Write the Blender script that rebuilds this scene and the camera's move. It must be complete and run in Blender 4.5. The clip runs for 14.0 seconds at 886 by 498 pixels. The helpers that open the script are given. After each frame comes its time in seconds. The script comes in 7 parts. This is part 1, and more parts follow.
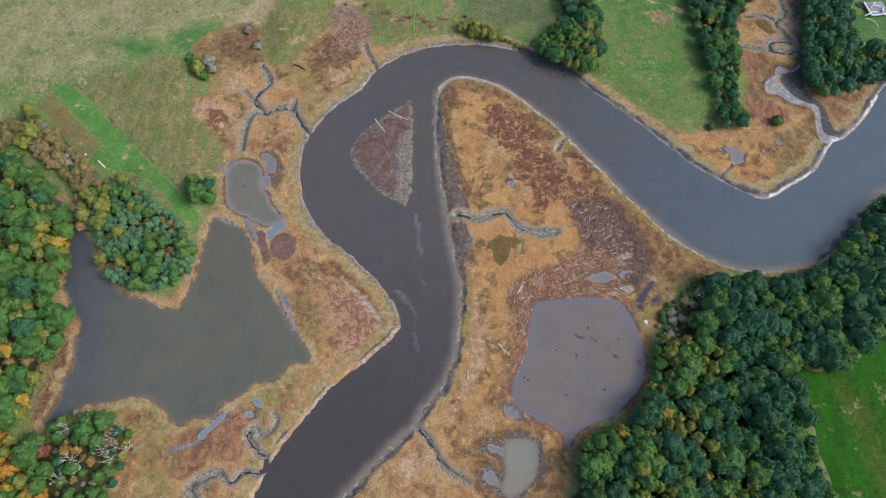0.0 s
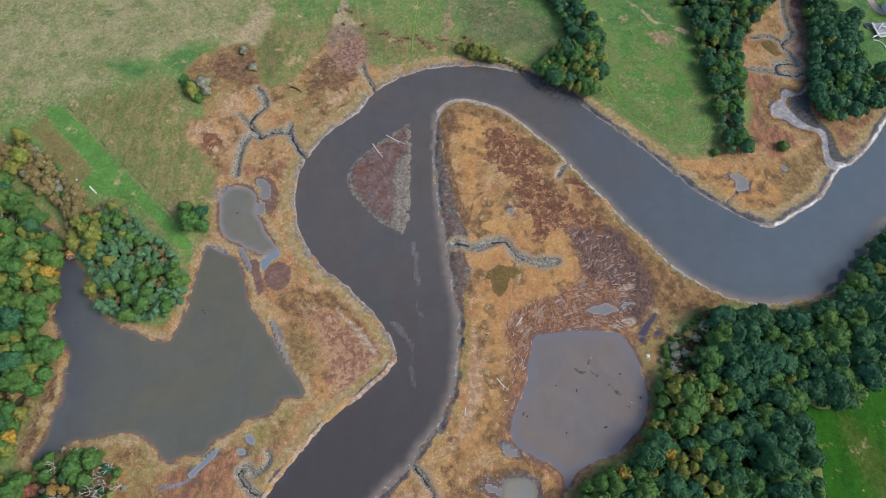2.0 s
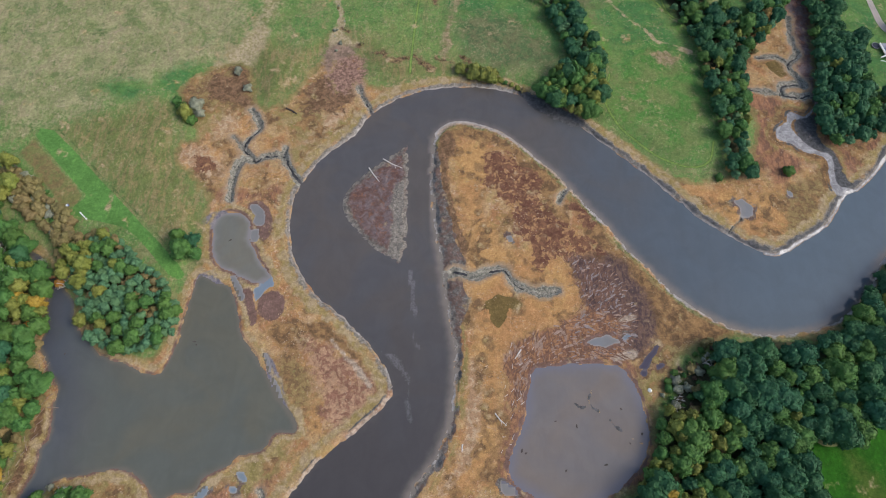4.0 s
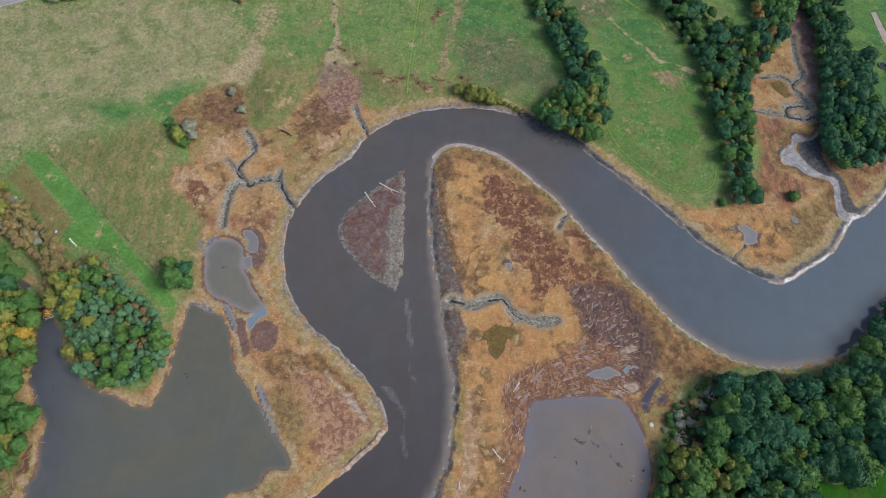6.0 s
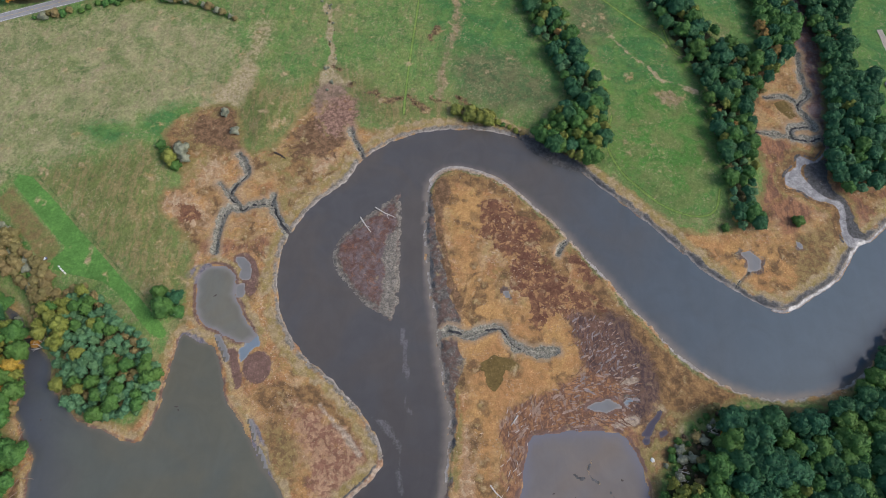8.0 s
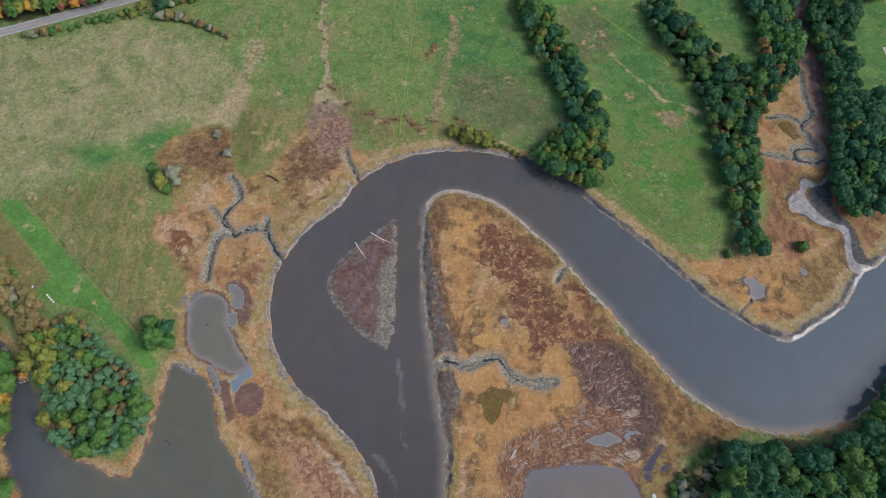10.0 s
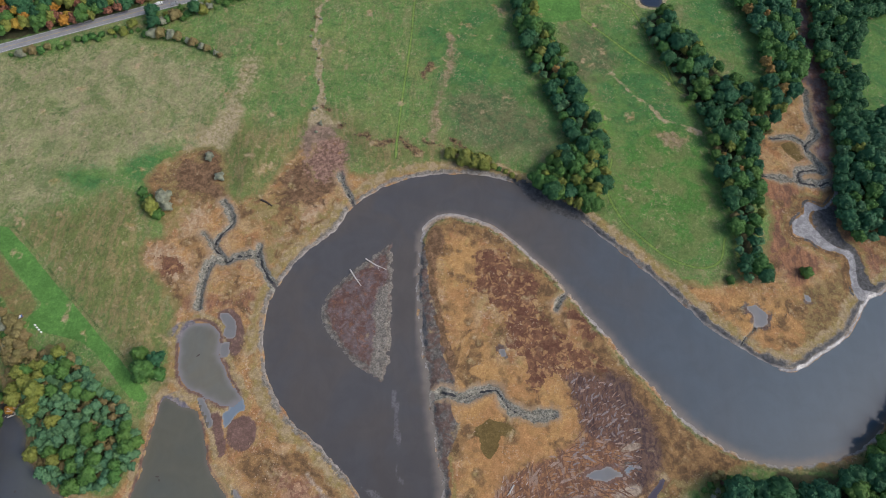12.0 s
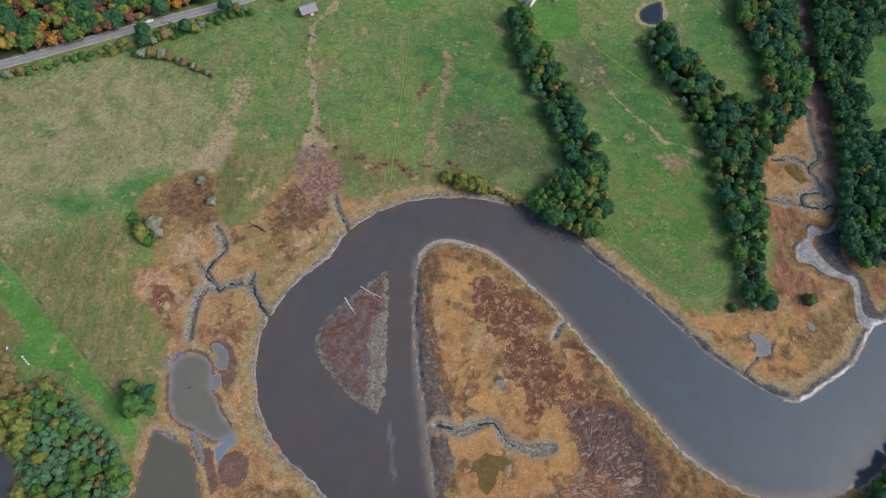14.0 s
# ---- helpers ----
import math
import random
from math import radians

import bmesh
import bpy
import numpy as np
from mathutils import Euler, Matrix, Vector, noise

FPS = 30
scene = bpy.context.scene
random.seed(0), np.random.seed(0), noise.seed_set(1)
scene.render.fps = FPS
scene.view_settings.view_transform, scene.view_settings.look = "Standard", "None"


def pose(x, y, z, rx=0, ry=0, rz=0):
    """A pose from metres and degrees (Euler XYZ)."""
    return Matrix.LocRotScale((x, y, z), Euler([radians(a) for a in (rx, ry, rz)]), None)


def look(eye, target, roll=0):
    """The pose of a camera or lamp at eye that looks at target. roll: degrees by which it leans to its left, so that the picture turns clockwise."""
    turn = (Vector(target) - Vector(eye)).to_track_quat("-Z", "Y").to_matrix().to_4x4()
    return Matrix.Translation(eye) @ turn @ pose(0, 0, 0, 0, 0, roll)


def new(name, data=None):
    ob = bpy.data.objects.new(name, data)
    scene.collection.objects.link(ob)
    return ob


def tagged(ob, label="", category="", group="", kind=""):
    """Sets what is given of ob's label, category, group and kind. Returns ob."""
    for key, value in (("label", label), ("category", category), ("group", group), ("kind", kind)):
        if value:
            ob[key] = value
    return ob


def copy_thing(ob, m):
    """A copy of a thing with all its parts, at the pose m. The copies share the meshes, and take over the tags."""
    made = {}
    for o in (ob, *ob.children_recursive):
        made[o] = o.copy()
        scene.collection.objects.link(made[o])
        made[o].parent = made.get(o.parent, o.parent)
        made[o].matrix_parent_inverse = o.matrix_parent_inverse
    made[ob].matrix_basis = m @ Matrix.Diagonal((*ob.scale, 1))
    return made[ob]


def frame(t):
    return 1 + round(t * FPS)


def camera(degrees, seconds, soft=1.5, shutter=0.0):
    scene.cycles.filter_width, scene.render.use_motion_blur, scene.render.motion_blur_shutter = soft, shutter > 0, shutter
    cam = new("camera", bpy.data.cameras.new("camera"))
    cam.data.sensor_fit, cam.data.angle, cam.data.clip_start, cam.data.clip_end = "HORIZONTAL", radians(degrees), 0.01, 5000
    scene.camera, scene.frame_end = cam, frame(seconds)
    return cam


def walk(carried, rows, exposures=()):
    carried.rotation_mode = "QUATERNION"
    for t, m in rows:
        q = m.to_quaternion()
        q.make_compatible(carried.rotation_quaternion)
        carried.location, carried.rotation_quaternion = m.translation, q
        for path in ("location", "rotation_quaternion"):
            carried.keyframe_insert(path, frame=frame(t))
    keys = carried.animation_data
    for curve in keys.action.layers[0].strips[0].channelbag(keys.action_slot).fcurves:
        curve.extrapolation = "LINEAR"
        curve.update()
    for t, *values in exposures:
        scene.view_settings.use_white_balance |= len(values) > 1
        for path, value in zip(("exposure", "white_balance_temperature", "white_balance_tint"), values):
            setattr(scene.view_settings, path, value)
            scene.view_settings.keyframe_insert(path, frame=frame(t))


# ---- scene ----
cam = camera(73.0, 14.0, soft=1.0)
PATH = [
    (0.0, 0.000, 0.000, 300.000, 23.960, -0.809, 0.000),
    (0.5, 0.511, 4.497, 300.012, 23.960, -0.793, 0.068),
    (1.0, 1.016, 8.986, 300.023, 23.953, -0.777, 0.131),
    (1.5, 1.514, 13.467, 300.035, 23.938, -0.762, 0.189),
    (2.0, 2.006, 17.940, 300.046, 23.917, -0.747, 0.242),
    (2.5, 2.491, 22.405, 300.057, 23.890, -0.733, 0.291),
    (3.0, 2.970, 26.863, 300.068, 23.857, -0.721, 0.334),
    (3.5, 3.442, 31.312, 300.079, 23.819, -0.708, 0.373),
    (4.0, 3.907, 35.753, 300.089, 23.775, -0.697, 0.407),
    (4.5, 4.366, 40.187, 300.100, 23.728, -0.686, 0.437),
    (5.0, 4.819, 44.612, 300.110, 23.675, -0.677, 0.462),
    (5.5, 5.264, 49.030, 300.120, 23.620, -0.667, 0.482),
    (6.0, 5.704, 53.439, 300.129, 23.560, -0.659, 0.499),
    (6.5, 6.137, 57.841, 300.139, 23.498, -0.652, 0.511),
    (7.0, 6.563, 62.235, 300.148, 23.433, -0.645, 0.519),
    (7.5, 6.983, 66.620, 300.157, 23.366, -0.639, 0.523),
    (8.0, 7.396, 70.998, 300.166, 23.296, -0.634, 0.523),
    (8.5, 7.803, 75.368, 300.175, 23.226, -0.630, 0.519),
    (9.0, 8.203, 79.730, 300.184, 23.154, -0.626, 0.511),
    (9.5, 8.597, 84.084, 300.192, 23.081, -0.624, 0.499),
    (10.0, 8.984, 88.430, 300.200, 23.009, -0.622, 0.484),
    (10.5, 9.364, 92.768, 300.208, 22.936, -0.621, 0.465),
    (11.0, 9.738, 97.098, 300.216, 22.863, -0.621, 0.442),
    (11.5, 10.106, 101.420, 300.224, 22.792, -0.621, 0.416),
    (12.0, 10.467, 105.734, 300.231, 22.722, -0.623, 0.386),
    (12.5, 10.821, 110.041, 300.239, 22.653, -0.625, 0.353),
    (13.0, 11.169, 114.339, 300.246, 22.586, -0.628, 0.317),
    (13.5, 11.511, 118.630, 300.252, 22.522, -0.632, 0.278),
    (14.0, 11.845, 122.912, 300.259, 22.460, -0.637, 0.235),
]
walk(cam, [(t, pose(*p)) for t, *p in PATH], [(0.0, 0.46), (7.0, 0.36), (14.0, 0.22)])

# ---- light: a hazy sky with a veiled sun from the east ----
SUN_EAST, SUN_HEIGHT = 102.0, 45.0
world = bpy.data.worlds.new("world")
scene.world = world
world.use_nodes = True
wn = world.node_tree.nodes
sky = wn.new("ShaderNodeTexSky")
sky.sky_type = "NISHITA"
sky.sun_disc = False
sky.sun_elevation, sky.sun_rotation = radians(SUN_HEIGHT), radians(SUN_EAST)
sky.air_density, sky.dust_density, sky.ozone_density = 1.0, 3.0, 1.0
world.node_tree.links.new(sky.outputs[0], wn["Background"].inputs[0])
wn["Background"].inputs[1].default_value = 0.15
sun = new("sun", bpy.data.lights.new("sun", "SUN"))
sun.data.energy, sun.data.angle, sun.data.color = 1.3, radians(26), (1.0, 0.97, 0.92)
sun_dir = Vector((math.sin(radians(SUN_EAST)) * math.cos(radians(SUN_HEIGHT)), math.cos(radians(SUN_EAST)) * math.cos(radians(SUN_HEIGHT)), math.sin(radians(SUN_HEIGHT))))
sun.matrix_world = look(sun_dir * 600, (0, 0, 0))

# ---- the plan: shores, creeks, fields and woods, in metres ----
BANK_WEST = [
    (-102.7, -28.9), (-93, -11.1), (-83.3, 7.1), (-77.8, 19.8), (-72.3, 30.8), (-62.8, 43.6), (-57.8, 49.6),
    (-47.6, 61.2), (-34.1, 71.8), (-20.2, 85.1), (-17.8, 91.1), (-19.1, 97.9), (-23.9, 105.7), (-33.4, 117.5),
    (-46.3, 130), (-59.4, 140.1), (-68, 150.5), (-73.8, 161.2), (-77.7, 175.9), (-78.9, 191.1), (-77.5, 201),
    (-74.8, 208.2), (-68.9, 218.5), (-59.5, 230.7), (-46.3, 242.1), (-38.5, 255.9), (-26, 266),
    (-15.4, 272.2), (-0.9, 276.6), (17.4, 278.7), (35.7, 278), (53.7, 272.6),
]
BANK_NORTH = [
    (67.9, 266.3), (81.7, 257.3), (91.6, 248.5), (99.6, 239.8), (110.9, 230.5), (123.2, 218.4), (132.3, 209),
    (141.2, 200.2), (149.7, 190.5), (160, 182.4), (173.1, 173.1), (185.1, 167.9), (193.4, 168.4),
    (206.7, 176), (222.5, 186), (233.4, 199.5), (239.7, 206.4), (247.6, 210.1), (263.8, 224.4), (284.6, 249),
    (319.9, 277), (380, 317.3),
]
BANK_EAST = [
    (-80.1, -33.2), (-62.5, -13.4), (-43.8, 7.1), (-33.9, 16.9), (-21.1, 30.1), (-11.9, 38.7), (-5.2, 48.6),
    (1.7, 56.9), (7.4, 68.2), (10.6, 79.8), (12.5, 94.9), (12.9, 107.4), (11.6, 120.4), (9.2, 130.3),
    (7.7, 140.5), (6.1, 151), (4.6, 161.8), (2.3, 176.5), (0.3, 191.8), (-1.2, 207.7), (-0.9, 224.2),
    (0.7, 239.1), (6.4, 248.4), (17, 252.1), (27.7, 250), (39.9, 245.3), (51.9, 236.7), (61.8, 227),
    (71.5, 217.9),
]
BANK_SOUTH = [
    (80.8, 206.5), (89.9, 194.6), (98.7, 183.8), (107.2, 171.8), (118.5, 158.3), (129.4, 145.5),
    (140.5, 135.6), (151.7, 128.5), (163.3, 123.9), (175.3, 122), (187.8, 122.4), (200.8, 124.8),
    (214.6, 129.9), (226.3, 138.5), (237.3, 149.1), (245.8, 161.8), (253.8, 169.2), (262.3, 173),
    (286.8, 177), (342, 181.3),
]
ISLAND = [
    (-15.6, 235.5), (-24.8, 227.7), (-36.4, 218), (-44.5, 209.7), (-49.2, 203.2), (-50.5, 196.9),
    (-49.3, 189.5), (-44.6, 181.8), (-37.7, 174.3), (-29.3, 167), (-22.7, 163), (-16.9, 159.1),
    (-14.1, 163.4), (-13.4, 176.4), (-13.4, 195.6), (-13.8, 215.7), (-14.5, 232.5),
]
CREEK_FORK = [
    (-74, 207), (-79.3, 213.4), (-84.1, 221.2), (-87.8, 226.6), (-97, 226.5), (-103.5, 223.1),
    (-109.8, 224.3), (-113.6, 216.8), (-114.6, 206.6), (-114.6, 197.1),
]
CREEK_NORTHWEST = [
    (-103.5, 223.1), (-111.4, 231.5), (-118.7, 240),
]
CREEK_STEM = [
    (-109, 228.9), (-110.9, 233.2), (-107.3, 241), (-103.3, 244.9), (-106, 253.3), (-109.9, 259.1),
]
CREEK_SPUR = [
    (-87.8, 226.6), (-86.6, 232.6),
]
CREEK_NOTCH = [
    (-37.2, 257.7), (-41.9, 266.8), (-45.1, 273.2), (-46.5, 277.9),
]
CREEK_PENINSULA = [
    (6.1, 152.4), (14.1, 154.6), (23.6, 151.9), (31.6, 154.8), (39.7, 156.3), (43.5, 150.2), (48.7, 146),
    (56.4, 143.6), (67.5, 144.4),
]
CREEK_EAST_BANK = [
    (-9.7, 40), (-3.6, 34), (0.5, 27.5), (4.5, 21.2), (9.8, 17.5), (15.9, 14.5),
]
CREEK_LOOP = [
    (-80.1, 19.4), (-79.6, 24.4), (-84, 27.4), (-87.1, 31), (-89.8, 34.6), (-86.7, 37.8), (-83.1, 35.2),
    (-78.5, 37.3), (-76.3, 42), (-78, 45),
]
CREEK_SOUTHWEST = [
    (-79, 19.4), (-82.8, 17.9), (-89.4, 17.9), (-92.7, 15.4), (-95.4, 13.7), (-98.4, 16.1), (-101.2, 17.9),
    (-106.2, 16.1), (-111.1, 13.7), (-114, 11), (-110.7, 7.1),
]
CREEK_HOOK = [
    (81, 208.5), (75.6, 204.4), (71.7, 198.4),
]
CREEK_MEADOW = [
    (241.7, 273.1), (234.2, 275.9), (228.3, 274.4), (217.6, 276.1), (219.5, 282.8), (228.7, 283.9),
    (232.8, 282.5), (229.2, 292.6), (226.5, 298.9), (234.2, 307.5), (233.8, 314.1), (233, 322.3),
    (234.3, 333.1), (235.2, 340),
]
CREEK_DRAIN = [
    (191.9, 280.5), (205.1, 278.3), (217.7, 276.6),
]
CREEK_TWIG = [
    (207, 305.1), (218.5, 305.8), (227.3, 300.9),
]
MUDFLAT = [
    (238.3, 273.3), (236.1, 268.9), (231.5, 263.2), (227.2, 259.7), (223, 261.3), (218.6, 262.1),
    (214.7, 255.6), (208.9, 250.1), (205.9, 244.2), (207.9, 240.9), (214.6, 240.2), (218.8, 235.8),
    (224.8, 232.2), (231.7, 229.9), (232.7, 223.2), (231.2, 213.4), (232.1, 207.6), (234.4, 203.9),
    (243.6, 207.4), (239.3, 209.6), (235.2, 213.4), (236.6, 225.2), (236.4, 231.2), (232, 233.9),
    (225.9, 237.1), (221.9, 241.9), (218.5, 249.4), (218.9, 255.7), (224, 257.9), (229.5, 258.8),
    (235.7, 265.8), (240.8, 272),
]
MUDFLAT_INNER = [
    (222.9, 256.2), (231.4, 259.7), (234.9, 258.1), (230.5, 247.5), (233.3, 239.2), (237.2, 234),
    (240, 225.2), (240.8, 215.4), (243.7, 211.2), (239.3, 209.6), (235.6, 213.4), (236.8, 226), (235, 232.4),
    (226, 237.5), (222, 242.4), (219.5, 250.6),
]
SHADED_MUD_VALLEY = [
    (248.4, 447.3), (252.7, 432.4), (247, 398.9), (249, 376.3), (248.8, 350.5), (248, 322.1), (245.6, 299),
    (241.4, 282.4), (234.5, 280.5), (233.3, 302.6), (238.2, 338), (240.8, 371.8), (240.7, 403.4),
    (239.5, 432.2),
]
POND_WEST = [
    (-119.1, 149.4), (-113, 146.7), (-105.9, 145), (-102.3, 136.4), (-99.1, 128), (-97.1, 119.7),
    (-91.8, 113.3), (-86.6, 106.9), (-81.2, 99.1), (-75.7, 88.5), (-69.2, 81), (-64, 71.7), (-71, 70.8),
    (-75.1, 69.3), (-76.8, 63.7), (-84, 60.8), (-89.4, 59.4), (-93.1, 55.2), (-101, 52.5), (-105.9, 48.4),
    (-108, 44.3), (-116, 43), (-122.3, 40.1), (-126.6, 41.4), (-130.1, 45.6), (-136.6, 51), (-145.4, 53.7),
    (-153.5, 52.9), (-161.2, 50.4), (-167.7, 49.1), (-174, 47.2),
]
POND_WEST_SHORE = [
    (-178.9, 39.7), (-187.2, 38.4), (-183.1, 53.6), (-183.3, 61.9), (-180.6, 68.1), (-182.7, 82.1),
    (-183.4, 91), (-190.1, 100.2), (-194.6, 106.4), (-198.3, 112.7), (-197.1, 122.4), (-199.7, 132.4),
    (-201, 142.6), (-205.1, 147.8), (-218.4, 163), (-212.1, 163), (-201.9, 151.3), (-193.2, 143.3),
    (-186.8, 135.8), (-184.4, 125.8), (-178, 117.7), (-170.8, 112.2), (-166.9, 108.1), (-158.7, 104.4),
    (-147.8, 101.3), (-138.4, 97.9), (-132.9, 100.4), (-129.9, 108.3), (-128.2, 116.3), (-127.8, 126.2),
    (-126.3, 136.2), (-124.9, 146.6), (-123, 150.8),
]
POND_NORTH = [
    (-115.3, 188.3), (-108.2, 187.8), (-103.9, 185.2), (-101.1, 180.4), (-101.2, 174.7), (-99.6, 170),
    (-96.3, 165.4), (-94.4, 160.9), (-90.2, 155.5), (-87.6, 151.3), (-89.3, 148.9), (-93.5, 148.3),
    (-97.5, 150), (-99.7, 151.2), (-102.7, 151.7), (-106, 154.1), (-110.5, 155.5), (-114.5, 158.2),
    (-117.7, 163.6), (-119, 171.4), (-119.8, 177.6), (-119.6, 181.8), (-118.4, 185),
]
PAN = [
    (53.1, 101.3), (69, 104.6), (84.1, 105.6), (96.1, 104.7), (101.3, 98.4), (105.8, 87.7), (107.4, 77.2),
    (106.6, 65.6), (101.8, 57.1), (93.8, 50.2), (86.2, 44.2), (77.5, 41.5), (68.8, 35.9), (64.1, 29.7),
    (61.9, 35.4), (55.4, 40.7), (47.4, 44.7), (39.3, 50.1), (38.8, 57), (41.5, 65.4), (46.4, 77), (49.1, 89),
]
POND_SOUTH = [
    (34.9, 32.8), (39.9, 34.1), (46.6, 32.8), (49.8, 30.2), (49.4, 20), (46.9, 15), (41.3, 9.6), (34.6, 7.7),
    (31.1, 11.1), (33.3, 18.7), (33.6, 27.6),
]
POOL_SOUTH = [
    (25.4, 30.7), (29.4, 30.7), (33.7, 28.4), (33.2, 24.5), (30.1, 26.8), (26.9, 27.1),
]
POOL_EDGE = [
    (34.2, 48.7), (36.5, 49.3), (41.4, 46.6), (41.8, 43.3), (37.6, 42.8), (34.9, 44.7),
]
POOL_BLUE = [
    (-87.3, 151.3), (-84.1, 149), (-83.1, 145.5), (-86.6, 143.7), (-88.3, 141.6), (-90.6, 137.9),
    (-92.2, 137.3), (-93.1, 143), (-91, 144.8), (-89.2, 148.4),
]
POOL_REED = [
    (-106.8, 150.5), (-104.5, 150.5), (-102, 147.3), (-100, 143.5), (-98, 139.5), (-99, 137.2), (-101.5, 140.6),
    (-104.6, 145.2),
]
POOL_EAST = [
    (172.7, 200.6), (177.5, 202.3), (180, 199.8), (183.5, 197.6), (182.3, 193), (178.1, 189.9), (175.4, 191.4),
    (175.4, 196),
]
POOL_UPPER = [
    (-102.2, 193.8), (-97.8, 193.2), (-94.1, 190.6), (-92.9, 186), (-93.6, 182.1), (-96.7, 181.1),
    (-98.8, 183.4), (-98.2, 187.3), (-101.1, 190.8),
]
POOL_MID = [
    (-99.3, 177.9), (-95.8, 178.6), (-95.2, 174.8), (-96, 171.7), (-98.4, 171.9), (-99.7, 175.1),
]
POOL_LONG = [
    (81.9, 116.4), (86.7, 119.1), (92.9, 120.3), (97, 119.2), (97.5, 116.5), (92.4, 114.8), (86.2, 114.2),
]
POOL_STRIP = [
    (-102.8, 46.3), (-101.2, 44.4), (-103.3, 40.4), (-108.1, 36.4), (-110.7, 32.5), (-113, 33.1),
    (-112.9, 35.7), (-108.2, 40.4), (-105.3, 44.4),
]
POOL_DOT = [
    (-89.4, 52.5), (-85.8, 52.5), (-83.7, 49), (-85.2, 47.9), (-88.2, 49.5),
]
POOL_SPOT = [
    (-92.4, 46.3), (-88.2, 45.8), (-88.7, 43.1), (-91.5, 43.6),
]
POOL_VIOLET = [
    (117.3, 114.6), (115.7, 110.5), (111.5, 106), (110.3, 103.3), (108.1, 102.8), (107.2, 104.3), (111, 108.6),
    (114.3, 112.4),
]
POOL_TINY = [
    (42.1, 176.1), (44.8, 176.9), (45.3, 173.1), (42.6, 172.4),
]
POOL_FIELD = [
    (141.3, 413.2), (144.8, 417.5), (150.8, 421), (156.4, 422), (156.2, 412), (154, 404), (145.6, 403.9),
    (141.3, 407.6),
]
POOL_SHORE_A = [
    (-84.5, 109.5), (-82, 108.9), (-78.9, 102.3), (-79.7, 98.8), (-82.7, 104.4),
]
POOL_SHORE_B = [
    (-78, 96.1), (-75.2, 94.5), (-71.8, 87), (-73.9, 85.2),
]
POOL_SHORE_C = [
    (-72.2, 83.1), (-68.6, 81), (-63.9, 73.7), (-66.7, 72.8),
]
POOL_MEADOW = [
    (204.7, 207.7), (207.8, 206.5), (207.8, 203.3), (204.9, 204.1),
]
RED_FLAT = [
    (-90, 139.6), (-85.6, 143.1), (-79.9, 142.6), (-76.4, 137.5), (-76.2, 131.8), (-78.5, 127.5),
    (-83.4, 126.1), (-88.1, 128.3), (-90.8, 133),
]
FIELD_NORTH = [
    (-410.4, 180.6), (-227.5, 167.3), (-208.4, 154.8), (-193, 142.6), (-171.3, 114.5), (-155.1, 108.2),
    (-139.8, 106), (-132.4, 122.8), (-130.5, 143.1), (-125.2, 156.5), (-124.3, 171.8), (-126.7, 183),
    (-125.9, 195.4), (-137.3, 210.4), (-148.1, 220.6), (-149.5, 233.2), (-139.5, 239.7), (-152.4, 260.8),
    (-156.5, 274.6), (-145.7, 286), (-130.4, 294), (-115.9, 290.3), (-105.2, 261.4), (-90, 266.2), (-78, 285),
    (-68.2, 300.7), (-47.7, 301), (-43, 280.8), (-26.4, 277.7), (-4.6, 281.7), (21.2, 284.5), (46.8, 280),
    (68.4, 273.7), (85.6, 261), (105.7, 246.9), (118.5, 235.7),
]
FIELD_NORTH_EDGE = [
    (130.8, 223.1), (143.4, 214.5), (153.1, 210.9), (168.2, 214.3), (182.6, 221.1), (195.9, 247.9),
    (194.7, 267), (191, 289.6), (194.5, 309.5), (209.5, 331.6), (236.1, 358.8), (241.5, 398.8),
    (248.8, 457.5), (312, 748.6), (-779.4, 719.1),
]
FIELD_EAST = [
    (261.5, 437.5), (258, 399), (250.3, 338.2), (240.5, 287.8), (239.6, 263), (245.5, 249.4), (271.4, 263.3),
    (374.1, 281.9), (532.2, 674.9), (329.8, 670.1),
]
UPLAND_SOUTHEAST = [
    (128.5, 109.6), (146.7, 117.8), (162.9, 121.9), (177.9, 120), (206.3, 122.1), (221.1, 130.9),
    (237.4, 143.8), (251, 162.9), (271.6, 171.2), (378.3, 187.4), (269.9, -62.7), (55.1, -62), (65.5, 15),
    (67.5, 27.6), (79.9, 38.1), (94.5, 44), (107.4, 57.2), (111.1, 83.2), (121.8, 95.4),
]
UPLAND_SOUTHWEST = [
    (-419.7, 199.7), (-231.7, 170.9), (-212.2, 151.2), (-202.9, 135.7), (-199.9, 119.2), (-200.9, 104.8),
    (-189.5, 86.5), (-191.1, 76.2), (-194.4, 59.1), (-196.1, 48.2), (-191.5, 36.3), (-174.5, 43.4),
    (-165.2, 44.2), (-154.6, 29.9), (-153, 14.8), (-148.5, 2.8), (-136.8, -61.5), (-293.4, -61),
]
MOWN_STRIP = [
    (-232.8, 236.5), (-223.5, 240.5), (-192.9, 211.9), (-162.1, 182.7), (-134.9, 156.4), (-132.2, 149.3),
    (-139.3, 150.7), (-154.1, 166), (-169.3, 178.1), (-200.1, 185.4), (-194.3, 195.9), (-199.2, 202.6),
]
BROWN_PLOT = [
    (-233.3, 234.4), (-196.4, 197.9), (-197.6, 191.6), (-204, 188.5), (-239.3, 225),
]
VIVID_FIELD = [
    (181.6, 70.2), (192.1, 65.9), (209.2, 70.3), (213.1, 79.1), (236, 86.7), (338.8, 96.4), (269.9, -62.7),
    (171.5, -62.4), (185.2, 7.2), (183.8, 27.8), (184.9, 54.6),
]
